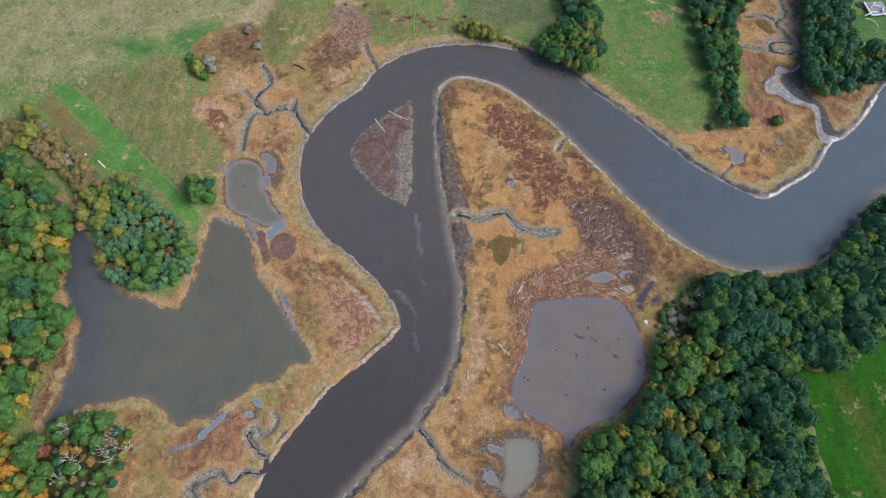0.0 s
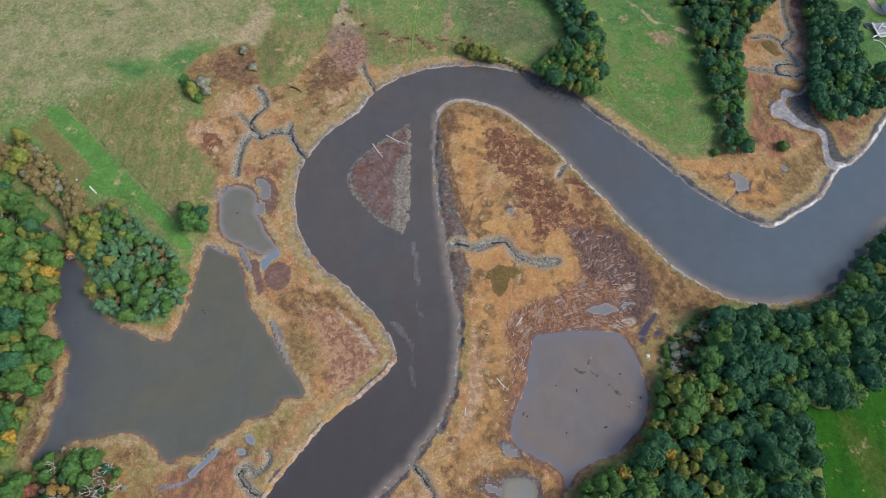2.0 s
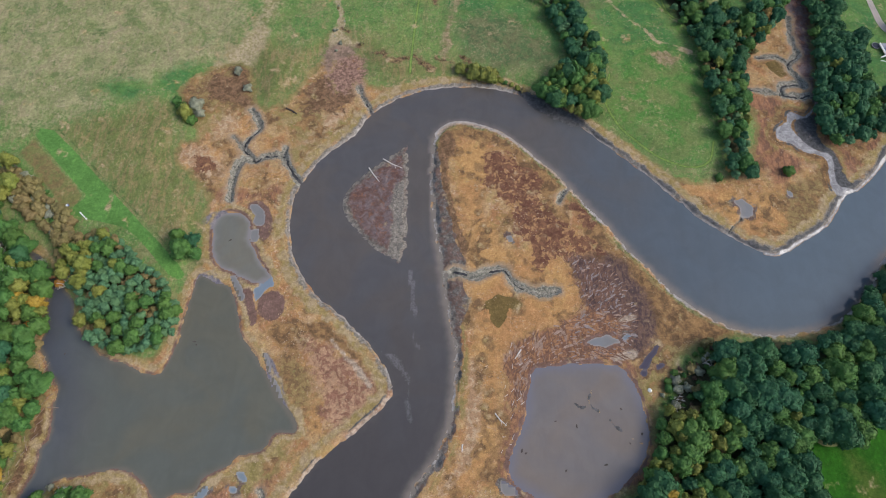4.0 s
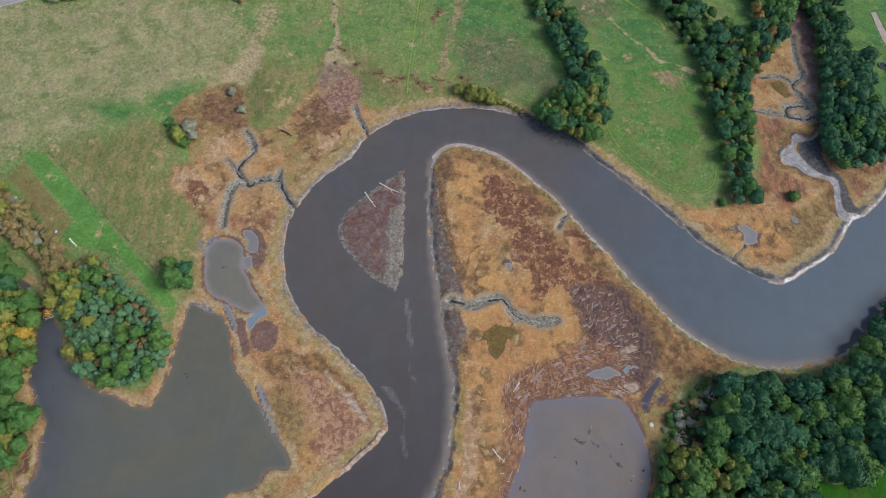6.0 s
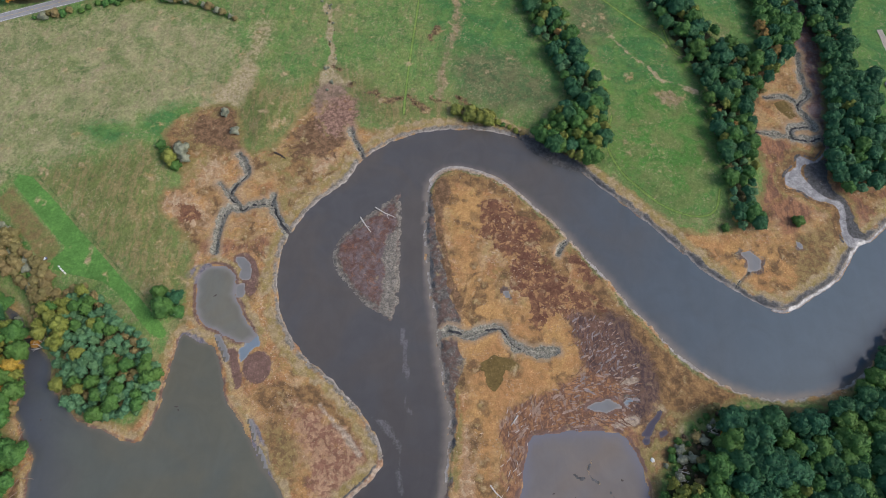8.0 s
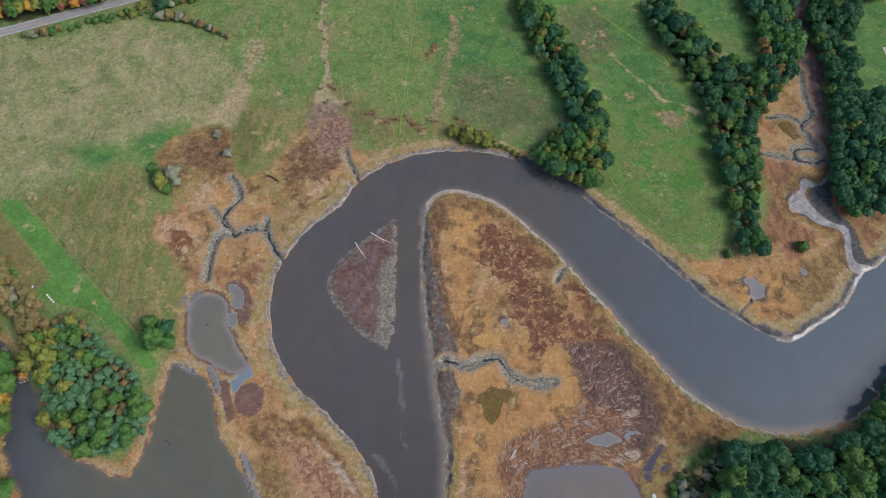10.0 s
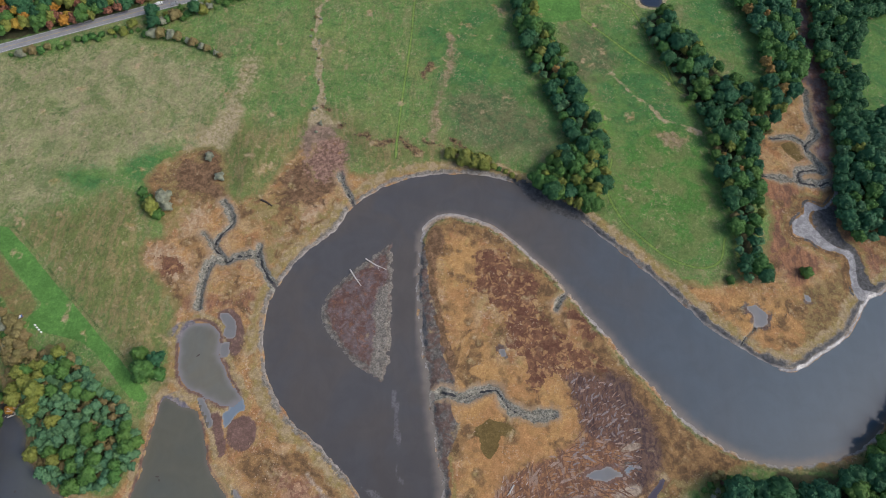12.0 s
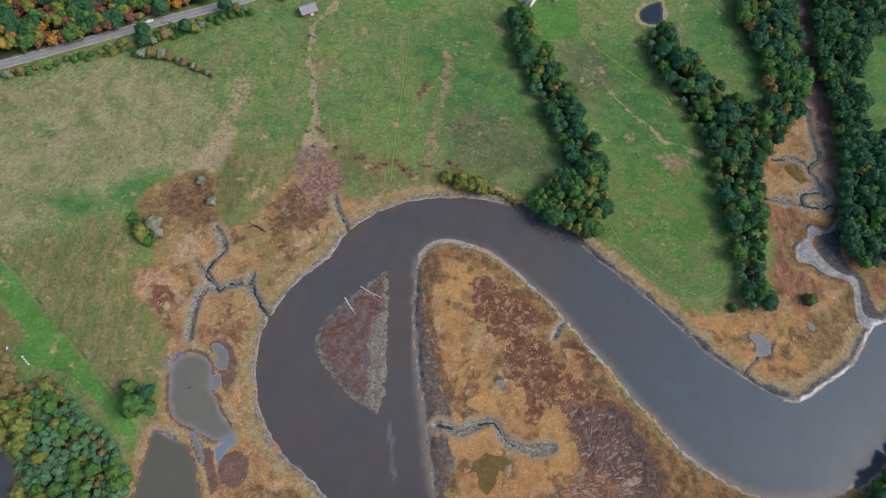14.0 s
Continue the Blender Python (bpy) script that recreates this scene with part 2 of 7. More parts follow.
VIVID_DRY = [
    (200.4, 64.5), (207.1, 57.4), (214.5, 43.7), (215.3, 27.8), (219.8, 7.2), (209.1, 7.2), (205.1, 30.4),
    (200.6, 54.6),
]
DRY_HAY = [
    (-355.7, 351.3), (-235, 357), (-196.7, 369.5), (-153.7, 362.3), (-129.3, 350), (-121, 317.9),
    (-131.5, 291.4), (-176.5, 278.3), (-207.4, 252.1), (-253.8, 245.1), (-343.8, 244.3),
]
LAWN_HOUSE = [
    (70, 429.9), (100.9, 430.4), (101.4, 392.7), (87.6, 390.2), (73.3, 389.1), (71.2, 403.7),
]
LAWN_FAR = [
    (-33.4, 452.9), (4.7, 453.6), (3.3, 418.8), (-5.8, 413), (-20.5, 413.7),
]
BRIGHT_SLOPE = [
    (156.3, 328.2), (170.5, 332.3), (172.4, 323.2), (158.6, 321.1),
]
BRIGHT_MEADOW = [
    (106, 283.7), (116.8, 265.1), (130.7, 274.5), (155.1, 289.1), (167.6, 275), (160, 252), (136.1, 260.7),
    (123.5, 247.1), (108.5, 255.9),
]
GRASS_SHADED = [
    (-1.8, 395.3), (49, 405.3), (64.4, 348.2), (85.9, 312.5), (88, 297.3), (52.2, 297), (19.7, 300.4),
    (6.2, 335.2),
]
BRUSH_BROWN = [
    (-75.5, 277.5), (-70, 286.5), (-65.1, 284.7), (-60.9, 274.1), (-51.6, 275.9), (-47, 277.8), (-47.9, 268.9),
    (-54.9, 258.5), (-64, 256.7), (-71.9, 258.4), (-77.8, 270.4),
]
BRUSH_PINK = [
    (-147.6, 231.9), (-134.4, 235.5), (-120.8, 225), (-117.2, 211.4), (-128.3, 206.5), (-142.8, 213.6),
    (-149.4, 222.6),
]
BRUSH_DARK = [
    (-138.8, 278.6), (-134.7, 282.2), (-127.1, 284.1), (-125.1, 291.4), (-117, 290.8), (-114.1, 282.4),
    (-114.6, 275.3), (-118.2, 272.1), (-111.5, 264.9), (-114.1, 261.4), (-121.2, 267.2), (-130.4, 266.4),
    (-137.5, 271.6),
]
RED_PENINSULA = [
    (31.9, 228), (47.9, 228.3), (50.8, 220.1), (61, 215), (61.1, 204.7), (63.4, 191.4), (70.5, 183.4),
    (78, 181.8), (82, 175.5), (92.1, 170.9), (98.8, 163.3), (107.7, 151.3), (115, 139.7), (114.6, 125.5),
    (109.5, 118.6), (105.8, 122.6), (108.7, 135.3), (103, 148.3), (97.8, 154.2), (87.3, 151.1), (78.8, 153.9),
    (75.7, 159.9), (69.2, 162.9), (60.1, 158.2), (55.9, 162.7), (53.4, 173.6), (46.1, 178.2), (48.6, 187.9),
    (46.7, 194.5), (39.2, 199.4), (37.8, 207.8), (31.6, 209.4), (33.4, 218.1),
]
PINK_BEND = [
    (-59.3, 116), (-41.1, 105.7), (-23.1, 91.4), (-17.1, 83), (-30.3, 69.3), (-44.1, 69.2), (-52.8, 91.1),
    (-61.5, 102.6),
]
RED_SOUTHWEST = [
    (-126.5, 33.8), (-101.4, 45.7), (-83.5, 56.6), (-64.8, 65.1), (-73.7, 43.1), (-88, 27.4), (-110.8, 19.8),
    (-123.3, 16.1),
]
RED_MEADOW = [
    (189.3, 272.9), (211.1, 271.8), (204.1, 248), (218.8, 226.5), (201, 209.7), (188.9, 234.7),
    (185.2, 252.3),
]
MUD_FLANK = [
    (0.3, 233.7), (-0.9, 214.1), (-0.3, 197.1), (1.3, 180.8), (4, 165.2), (5.3, 153.1), (6.7, 141.3),
    (9.1, 129.9), (11.4, 118.9), (12.6, 108.1), (12.1, 97.7), (14.3, 97.7), (17, 108.2), (16.4, 116.2),
    (15.3, 124.4), (18.1, 132.8), (19.8, 141.5), (17, 148.7), (19, 159.2), (16.1, 166.9), (11.5, 181),
    (7.7, 197.3), (5.3, 214.2), (3.9, 228.3),
]
MUD_SOUTH = [
    (10.6, 78.4), (7.4, 66.8), (1.7, 55.5), (-5.2, 47.3), (-11.9, 37.4), (-21.1, 28.8), (-33.8, 15.7),
    (-43.6, 5.2), (-36, 7.1), (-23.4, 19.9), (-9.1, 34), (1.7, 48.6), (10.2, 62.5), (15.2, 79.9),
]
CRACKED = [
    (75.2, 164.5), (88.4, 163.2), (98.3, 158.7), (104.1, 145.4), (108.5, 133.9), (107.7, 122.7), (103.7, 111.7),
    (96, 105), (86.1, 107.6), (69.4, 104.8), (55.6, 102), (51.2, 95.5), (46.6, 82.9), (42.4, 75.5),
    (38.7, 82.8), (39.9, 95.4), (37.2, 105.7), (43.9, 116), (59.5, 122.1), (74, 129.2), (80.3, 136.4),
    (78.9, 148),
]
BRACKISH = [
    (29.8, 137.2), (34.4, 142.4), (39.3, 141.4), (47.3, 136.7), (41.8, 133.9), (39.9, 126.5), (36.1, 123.1),
    (31.9, 126.4),
]
PEAT_SHORE = [
    (-190, 85), (-184.7, 82.1), (-180.5, 67.6), (-182.7, 56.4), (-179.8, 48.2), (-183.5, 41.6), (-197.8, 39.7),
    (-208.7, 40.2), (-210.9, 47.6), (-199, 53.6), (-195.8, 61.9), (-192.4, 70.4), (-190.1, 77.7),
]
PATH_MOWN = [
    (-2.8, 414.4), (-6.4, 409.6), (-8.3, 375.6), (-11.9, 333.6), (-14, 306.3), (-14.9, 287.8),
]
PATH_FIELD = [
    (101.4, 392.7), (121.6, 372.9), (134.2, 360.2), (146.7, 349.8), (152.8, 339.6),
]
PATH_TREES = [
    (108.2, 420.8), (130.5, 405.5), (136.6, 395.5), (148.7, 364.6), (155.2, 337.6), (171.2, 331.8),
]
PATH_LOOP = [
    (110.3, 288.5), (105.4, 267.2), (111.5, 251.4), (119.3, 241.8), (131.8, 229.8), (144.7, 222.8),
    (154.9, 221.6), (162.6, 225.9), (167, 238.8),
]
DITCH = [
    (-52.9, 420.8), (-59, 410.2), (-67.9, 399.4), (-68.6, 383.6), (-68.2, 370.4), (-64.3, 357.6),
    (-63.2, 341.1), (-60.4, 328.2), (-61.8, 317.2), (-62.6, 307.7),
]
DITCH_WEST = [
    (-107.7, 354.4), (-108.9, 337.9), (-112.8, 318), (-119.8, 298.9), (-130.2, 284.1),
]
DITCH_FIELD = [
    (115.7, 349.4), (126.1, 335.2), (136.6, 325.4), (143.7, 315.7), (153.2, 312.7), (163.8, 306.4),
]
ROAD = [
    (-306.2, 345.3), (-257.7, 364.4), (-216.7, 380.6), (-170.9, 398.4), (-126.6, 415), (-70, 437.2),
    (4.6, 463.9),
]
WOOD_SOUTHEAST = [
    (119.7, 91.4), (132.6, 107.7), (148.2, 111.5), (160.5, 113.2), (171.7, 110.1), (192.7, 110.2),
    (209.3, 122.2), (224.5, 133.2), (239.8, 153.9), (255.2, 163), (284.4, 168.6), (257.4, 89), (230.2, 85.9),
    (208, 79), (203.8, 72.1), (190.9, 68.4), (183.3, 72), (176.2, 68.3), (177.3, 53.1), (177, 32.1),
    (177.7, 17.1), (180.4, 2.8), (179.8, -4.2), (64.6, -4.2), (68, 18.2), (70.3, 28.1), (79, 35.8),
    (95.9, 41.8), (105.8, 54.3), (107.7, 73.8),
]
WOOD_SOUTHWEST = [
    (-268.2, 181.2), (-242, 189), (-224.2, 170.5), (-208.4, 158.1), (-197, 132.6), (-196.1, 116.4),
    (-198.6, 103.9), (-187.8, 91.8), (-188.2, 80.1), (-194, 65.9), (-194.3, 52.3), (-197.1, 43.1),
    (-202.3, 34.1), (-184, 34.2), (-170.3, 41.9), (-160.9, 41.4), (-152.8, 29.2), (-152, 14.5),
    (-145.2, -4.1), (-205.7, -4.1),
]
WOOD_POINT = [
    (-192.8, 159.5), (-183.8, 167.4), (-175.3, 171.1), (-165, 166.8), (-154.7, 156.9), (-144.8, 150),
    (-136.4, 140.9), (-129.6, 129.3), (-131.5, 117.9), (-138.1, 110.6), (-151.7, 109), (-161.3, 110.5),
    (-172.1, 116.1), (-178.2, 125.7), (-181.7, 135.5), (-189.1, 143.9),
]
BRUSH_OLIVE = [
    (-270.2, 209), (-235.4, 214.6), (-223, 205.5), (-201.9, 186.2), (-193.7, 178.7), (-197.4, 167.6),
    (-216.5, 180.4), (-236.5, 194.7), (-264.7, 191.4),
]
HEDGE_CENTRE = [
    (57.5, 410.4), (65.8, 411.9), (72.3, 385.6), (83.4, 368.3), (90.4, 347.4), (93.8, 327.4), (104.1, 306.4),
    (107.2, 286.3), (98, 282.6), (87, 302.5), (78.8, 325.3), (67, 351.2), (59.8, 381),
]
CLUMP_RIVER = [
    (61.8, 272.8), (73.6, 287), (86.7, 291), (101.5, 292.2), (105.5, 281.8), (102.3, 265.5), (95.8, 254.2),
    (85.3, 254.1), (75.4, 262.9),
]
HEDGE_EAST = [
    (138, 390.1), (156.8, 398), (169, 368.6), (186.1, 351.9), (199, 330.6), (213.4, 322.9), (207.4, 310.2),
    (196.4, 301.1), (191.3, 283.6), (190.4, 259.3), (187.7, 242.7), (182, 226.8), (184, 216.1),
    (173.1, 214.5), (170.2, 226.7), (172.3, 249.1), (168.8, 281.6), (169.2, 308.2), (157.1, 336.1),
    (147.1, 360.6),
]
STRIP_WOOD = [
    (209.5, 443.1), (241.4, 443.6), (237.1, 391.5), (235.4, 361), (223.8, 332.2), (215.1, 318.4), (209, 330),
    (211.1, 373.5), (204.1, 404.7),
]
WOOD_EAST = [
    (248, 317.1), (274, 317.5), (268.4, 297.4), (267.8, 282.1), (276.4, 273.7), (297.1, 270.3),
    (292.5, 255.7), (268.2, 245.7), (252.3, 239), (238.2, 238.9), (233.6, 245.3), (234.8, 264),
]
WOOD_EAST_FAR = [
    (260.5, 443.9), (318.6, 444.9), (305.9, 401.5), (280, 392.1), (269.4, 365.7), (262.4, 332.6),
    (260.5, 313.2), (257.6, 308.6), (242.9, 308.4), (247.6, 332.5), (247.5, 374), (253.3, 410),
]
HOUSE = [
    (294.3, 309.9), (285, 313.8), (281.4, 295.7), (305.2, 324.4), (295.8, 328.5), (308.2, 337.1),
    (322.4, 332),
]
WOOD_ROAD = [
    (-299.3, 447), (-122.2, 449.9), (-125.6, 421.4), (-176, 401.9), (-194.8, 390.7), (-223.5, 379.7),
    (-275.3, 368.6),
]
BRUSH_ROADSIDE = [
    (-254.3, 357.3), (-213.3, 371.1), (-191, 380.1), (-171.6, 388.4), (-148.8, 399.6), (-111.2, 413.2),
    (-108.7, 407.6), (-147.3, 390.6), (-166.8, 381.3), (-189.7, 374), (-221.9, 364.1), (-253.5, 354.4),
]
HEDGE_WEST = [
    (-174.2, 374.2), (-160.5, 373.5), (-147.6, 369.3), (-136.4, 364.3), (-125.8, 358.5),
]
TREES_SINGLE = [
    (-135.5, 170.6), (-127.8, 168.1), (-131.9, 162.3), (-125.6, 161.6), (180.7, 223.2), (184.2, 219.9),
    (172.6, 220.2), (166.1, 214.8),
]
TREES_BUSH = [
    (-155.3, 263.6), (-151.6, 258.2), (-148.1, 253.8), (-144.6, 249.4), (207.2, 219), (-114.5, 274.2),
    (18.2, 289.2), (22.5, 285.4), (28.4, 283.6), (35.7, 282.8), (43.7, 281), (-121.6, 287.3), (174, 250.5),
]
DEAD = [
    (-127.2, 162.3), (-165, 43), (-156.1, 41.7), (-152.1, 33.2), (-149, 28.9), (-142.1, 29.4), (-166.7, 23.1),
    (-162.7, 19.5), (-148.2, 37), (-149.5, 23.9), (-172.8, 37), (-154.6, 26.9), (-169.2, 14.6), (-222.4, 147.6),
    (-215.1, 137.5), (-192.7, 94.2), (77.1, 28.2), (72.8, 12.2), (72.7, 23.2), (-227.1, 160.7), (-218.3, 148.9),
    (-225.1, 145.5), (-233.7, 162.4), (-190.4, 142.6), (121.5, 87.2), (119.4, 82.3), (138.4, 105.6),
]
SPOTS = [
    (290.7, 306.8), (293.1, 309.9), (-193.2, 188.2), (-191.5, 186.3), (-201.5, 188.9), (110.3, 92.3),
]
FARTHINGS = [
    (-72.1, 410.1), (63.5, 421.7), (80, 424.8), (-88, 419.4), (-171.6, 398.4), (70.4, 397.3),
]
LOGS = [
    (-36.8, 219.2), (-30.3, 209.9), (-28.9, 225.6), (-17.3, 219.4), (16.7, 65.9), (16.4, 62.2), (32.7, 80.5),
    (38.2, 74.7), (-89.4, 260.2), (-82.6, 256.3), (46.9, 112.4), (43.6, 107.6),
]
UMBER_EAST = [
    (81, 201.3), (95.2, 181.9), (109.4, 163.3), (123.1, 145.5), (139.8, 131.8), (159.9, 122.5),
    (143.6, 117.8), (127.2, 121), (118.1, 132.7), (113.7, 146.5), (102.3, 158.2), (93.5, 165.4),
    (85.1, 180.3),
]
UMBER_RIM = [
    (1.4, 237.8), (7.1, 245.8), (17.7, 249.4), (27.6, 246.9), (39.8, 242.6), (51.7, 234.1), (61.6, 224),
    (72.9, 213.3), (69.2, 210), (57.9, 219.8), (46.3, 229.8), (34.4, 238.2), (22.2, 241.6), (11.9, 237.1),
]
UMBER_BEND = [
    (-81.9, 121.9), (-71.9, 125.1), (-60.1, 125.2), (-48, 120.7), (-35.5, 108.7), (-20.4, 93.7), (-22.4, 88),
    (-31.9, 96.5), (-41.2, 107.2), (-50.4, 114), (-59.3, 116.3), (-70.9, 115.3), (-76.5, 113.7),
]
UMBER_SOUTH = [
    (48.2, 35.4), (58.7, 30.2), (61.9, 20), (62.2, 7.2), (56.4, 0.4), (51.7, 7.1), (55.2, 20), (50.4, 27.6),
]
UMBER_WEST = [
    (-125.3, 197.7), (-118.5, 208.6), (-111.6, 206.6), (-101.3, 204.7), (-84.7, 206.9), (-80.7, 183.4),
    (-85.2, 179.6), (-93.5, 194.9), (-106.4, 192.8), (-116.1, 190.8),
]
STRAW_STRIP = [
    (20.4, 107.5), (25.5, 104.3), (27.1, 88.9), (24.6, 71.1), (20.5, 56.9), (12.8, 48.7), (8.6, 43.3),
    (5.9, 44.6), (14.4, 59.7), (17.5, 76.9), (19.2, 91.9),
]
STRAW_NORTH = [
    (-62.7, 227.7), (-46.2, 240.8), (-38, 251.9), (-41.7, 255), (-53.4, 242.9), (-64.8, 232), (-74.5, 213.1),
    (-71.6, 210.3),
]
STRAW_POINT = [
    (-164.9, 105.9), (-150.9, 102.2), (-138.7, 99.8), (-132.5, 106.1), (-128.7, 118.9), (-127.5, 135.6),
    (-125.3, 149.4), (-122.6, 164.4), (-123.5, 181.1), (-122.6, 195.4),
]
STRAW_BEND = [
    (-50, 116.4), (-44.3, 109.8), (-38.1, 104.6), (-33.4, 98.2), (-29.5, 93.6),
]
STRAW_SOUTH = [
    (-20.8, 19.9), (-13, 27.5), (-3.6, 26.2), (-2.1, 18.7), (-8.7, 14.9), (-16.6, 14.9),
]
OLIVE_SOUTHWEST = [
    (-164.6, 47.7), (-146.5, 52.6), (-134.2, 48.9), (-127.6, 39.8), (-122.5, 14.9), (-121.5, -4.2),
    (-141.1, -4.2), (-138.4, 19.8), (-145.3, 36.4), (-155.7, 44.2),
]
OLIVE_SHORE = [
    (-102, 49.7), (-89.1, 56.6), (-76.4, 67.9), (-63.8, 69.4), (-66.8, 56.7), (-81.9, 43.1), (-74.9, 41.7),
    (-77.9, 27.4), (-89.4, 37.8), (-93.7, 49.8),
]
GOLD_EAST = [
    (144.6, 211.2), (179.5, 205.4), (212.9, 201.7), (224.5, 193.9), (200.6, 178.2), (183.2, 174.3),
    (168.9, 185.6), (150.8, 197.2),
]
FENCE_LINE = [
    (-221, 241.4), (-206, 227.9), (-191.5, 213.1), (-174.8, 197.3), (-160.8, 184.2), (-141.3, 165.7),
]
BAR_PAN = [
    (81.2, 91.6), (79.3, 87.6), (81.3, 83.7), (85.6, 80.7),
]
BAR_PAN_SIDE = [
    (87.7, 78.4), (92.4, 73.7), (97.7, 69.9), (103.7, 67.1),
]
BAR_PAN_ARM = [
    (79.8, 86.1), (75.5, 84), (72.1, 85.5),
]
GREEN_PATCHES = [
    (-170.6, 273), (-162.3, 287.2), (-141.4, 293.8), (-136.8, 287.6), (-149.9, 277.9), (-159.5, 270.8),
]
GREEN_PATCH_MID = [
    (-204.6, 272.5), (-193.4, 278.8), (-174.2, 272.9), (-186.7, 263.6),
]
HIVES = [
    (-194, 186.2), (-192.7, 184.9), (-191.4, 183.8), (-190, 182.6), (-198, 182.4), (-202.9, 190.1),
]
CARS = [
    (-171.9, 398.2), (-162.9, 401.8),
]
STUMPS = [
    (62.3, 77.1), (65.6, 54.3), (72.3, 74.8), (97.4, 67), (47, 62), (45.1, 63.2), (-118.7, 113.2),
    (-119.9, 114.8), (-110.2, 171.9), (-184, 108), (95, 83.1), (84.8, 57.1), (103.7, 71.4),
]
POINT_OLIVE = [
    (-204.8, 178.7), (-188.9, 171.4), (-177, 174.5), (-167.4, 169.4), (-174.4, 162.5), (-179.4, 152.9),
    (-181.3, 142.6), (-190.6, 145.9), (-200.3, 160.5),
]
CREEK_SIDE = [
    (36.4, 188.7), (28.2, 186.7), (23, 182.7), (21.1, 174.7), (19, 166),
]
ACCENT_GOLD = [
    (121.2, 29.4), (109.6, 45.3), (133.6, 43.5), (114.9, 36.5), (89.3, 34.4), (94.4, 19.4),
]
ACCENT_RED = [
    (-199.2, 148.8), (-193.3, 144.7), (146.8, 110.1), (144.4, 103.2),
]
WRACK = [
    (41, 115.6), (56.1, 114.1), (52.3, 101.3), (45.3, 82.9), (38.4, 59.8), (33.5, 57), (35.1, 82.9),
    (38.2, 101.3),
]
BEACH_LOGS = [
    (-193.1, 106.4), (-187.1, 94), (-184.7, 82.1), (-188.2, 70.4), (-190.1, 56.4), (-193.6, 44.2),
    (-197, 41.5), (-191.7, 67.5), (-189.2, 82), (-195, 100.2),
]
OLIVE_NORTHWEST = [
    (-151.9, 268.6), (-145.4, 284.1), (-130.2, 292.5), (-115.6, 287.9), (-106.5, 263.2), (-87, 264.8),
    (-72.6, 286.1), (-64.8, 305.7), (-47.6, 298.5), (-44.6, 277), (-61.1, 253.8), (-73.5, 232.7),
    (-85.9, 235.2), (-101.8, 253.3), (-118.7, 261.2), (-128.1, 239.8), (-147.2, 244),
]
OLIVE_FORK = [
    (-102.5, 244.5), (-87.7, 236), (-64, 244.9), (-47.5, 263), (-46.7, 249.6), (-66.4, 229.8), (-79, 217.1),
    (-94.1, 231.6),
]
FOAM_MID = [
    (-10.7, 154.5), (-8.8, 137), (-7.5, 128.5), (-7.9, 117), (-3.9, 111.8),
]
FOAM_LOW = [
    (-25.3, 111.1), (-17.3, 106.7), (-11.8, 99.5), (-9.6, 92.4), (-10.6, 85.1), (-8.4, 76.8),
]
BROWN_PAN = [
    (212.1, 300.7), (222.5, 302.8), (224.3, 294), (219.4, 289), (214.3, 294.8),
]
BROWN_VALLEY = [
    (234, 310), (247.6, 315.3), (243.3, 290.3), (234.6, 285.4), (232.6, 297.5),
]
RUST_CREEK = [
    (235.1, 252.9), (240.3, 241.8), (248.4, 238.9), (266.2, 245.2), (285.6, 255.7), (271.8, 233.5),
    (249.1, 211.8), (243.7, 217.5), (241.7, 231), (235.6, 237.4),
]
STRAW_CREEK = [
    (217.8, 229.9), (228.4, 225.8), (229.6, 214.1), (229.8, 201.1), (221.8, 189.9), (218.7, 197.8),
    (223.2, 216.1), (217.3, 223.5),
]
PINK_BRUSH = [
    (-64.1, 284.8), (-62.7, 293.9), (-58.1, 296.5), (-51.9, 300.3), (-46, 299.6), (-44.6, 288.6), (-44, 279.6),
    (-51.7, 277.7), (-57.6, 272.3), (-62.8, 276.9),
]
TAN_NORTHWEST = [
    (-140.2, 261.9), (-122.4, 262.1), (-114.8, 244.4), (-129.2, 235.5), (-137.4, 244.1),
]
TAN_FORK = [
    (-75.3, 253.7), (-61.8, 262.9), (-47.5, 263), (-60.2, 240.6), (-77.8, 223.4), (-83.8, 231.8),
]
OLIVE_FIELD = [
    (-219.6, 238.8), (-185.3, 256.8), (-157.7, 260.8), (-146, 222.7), (-128.6, 197.7), (-128.4, 181.1),
    (-140.1, 167.9), (-162.7, 185.8), (-193.8, 216),
]
HEDGE_BANK = [
    (16.8, 290.2), (28.5, 285.5), (41.3, 282.8), (55.6, 275.5),
]
GOLD_PENINSULA = [
    (9.8, 230.6), (27.4, 239.4), (33.2, 224.6), (28.9, 192.1), (41.8, 167.5), (61, 165.1), (75.7, 155.1),
    (80.5, 137.6), (67.7, 126.7), (48.8, 119.9), (39, 106), (34.5, 82.9), (30.7, 59.7), (16.9, 43.3),
    (6.4, 37.9), (17.4, 68.2), (23.1, 95), (22.2, 130.4), (21.4, 151.1), (20.7, 184.3),
]
GRASS_EAST = [
    (102, 385.5), (137.9, 386), (154.2, 337), (168.2, 298.2), (170.5, 255.5), (160.2, 222.8), (134, 228.9),
    (115.4, 251.6), (111.4, 286.5), (108.2, 316.6), (102, 344.6),
]
GRASS_STRIP = [
    (167.5, 416.5), (201.8, 421.8), (213.2, 375.8), (210.3, 335.6), (200.8, 339.6), (191.2, 362.5),
    (174.3, 377.5),
]
TRACK_GREEN = [
    (16.9, 375.9), (16.3, 350.3), (11.3, 333.9), (8.1, 318), (6.7, 299),
]
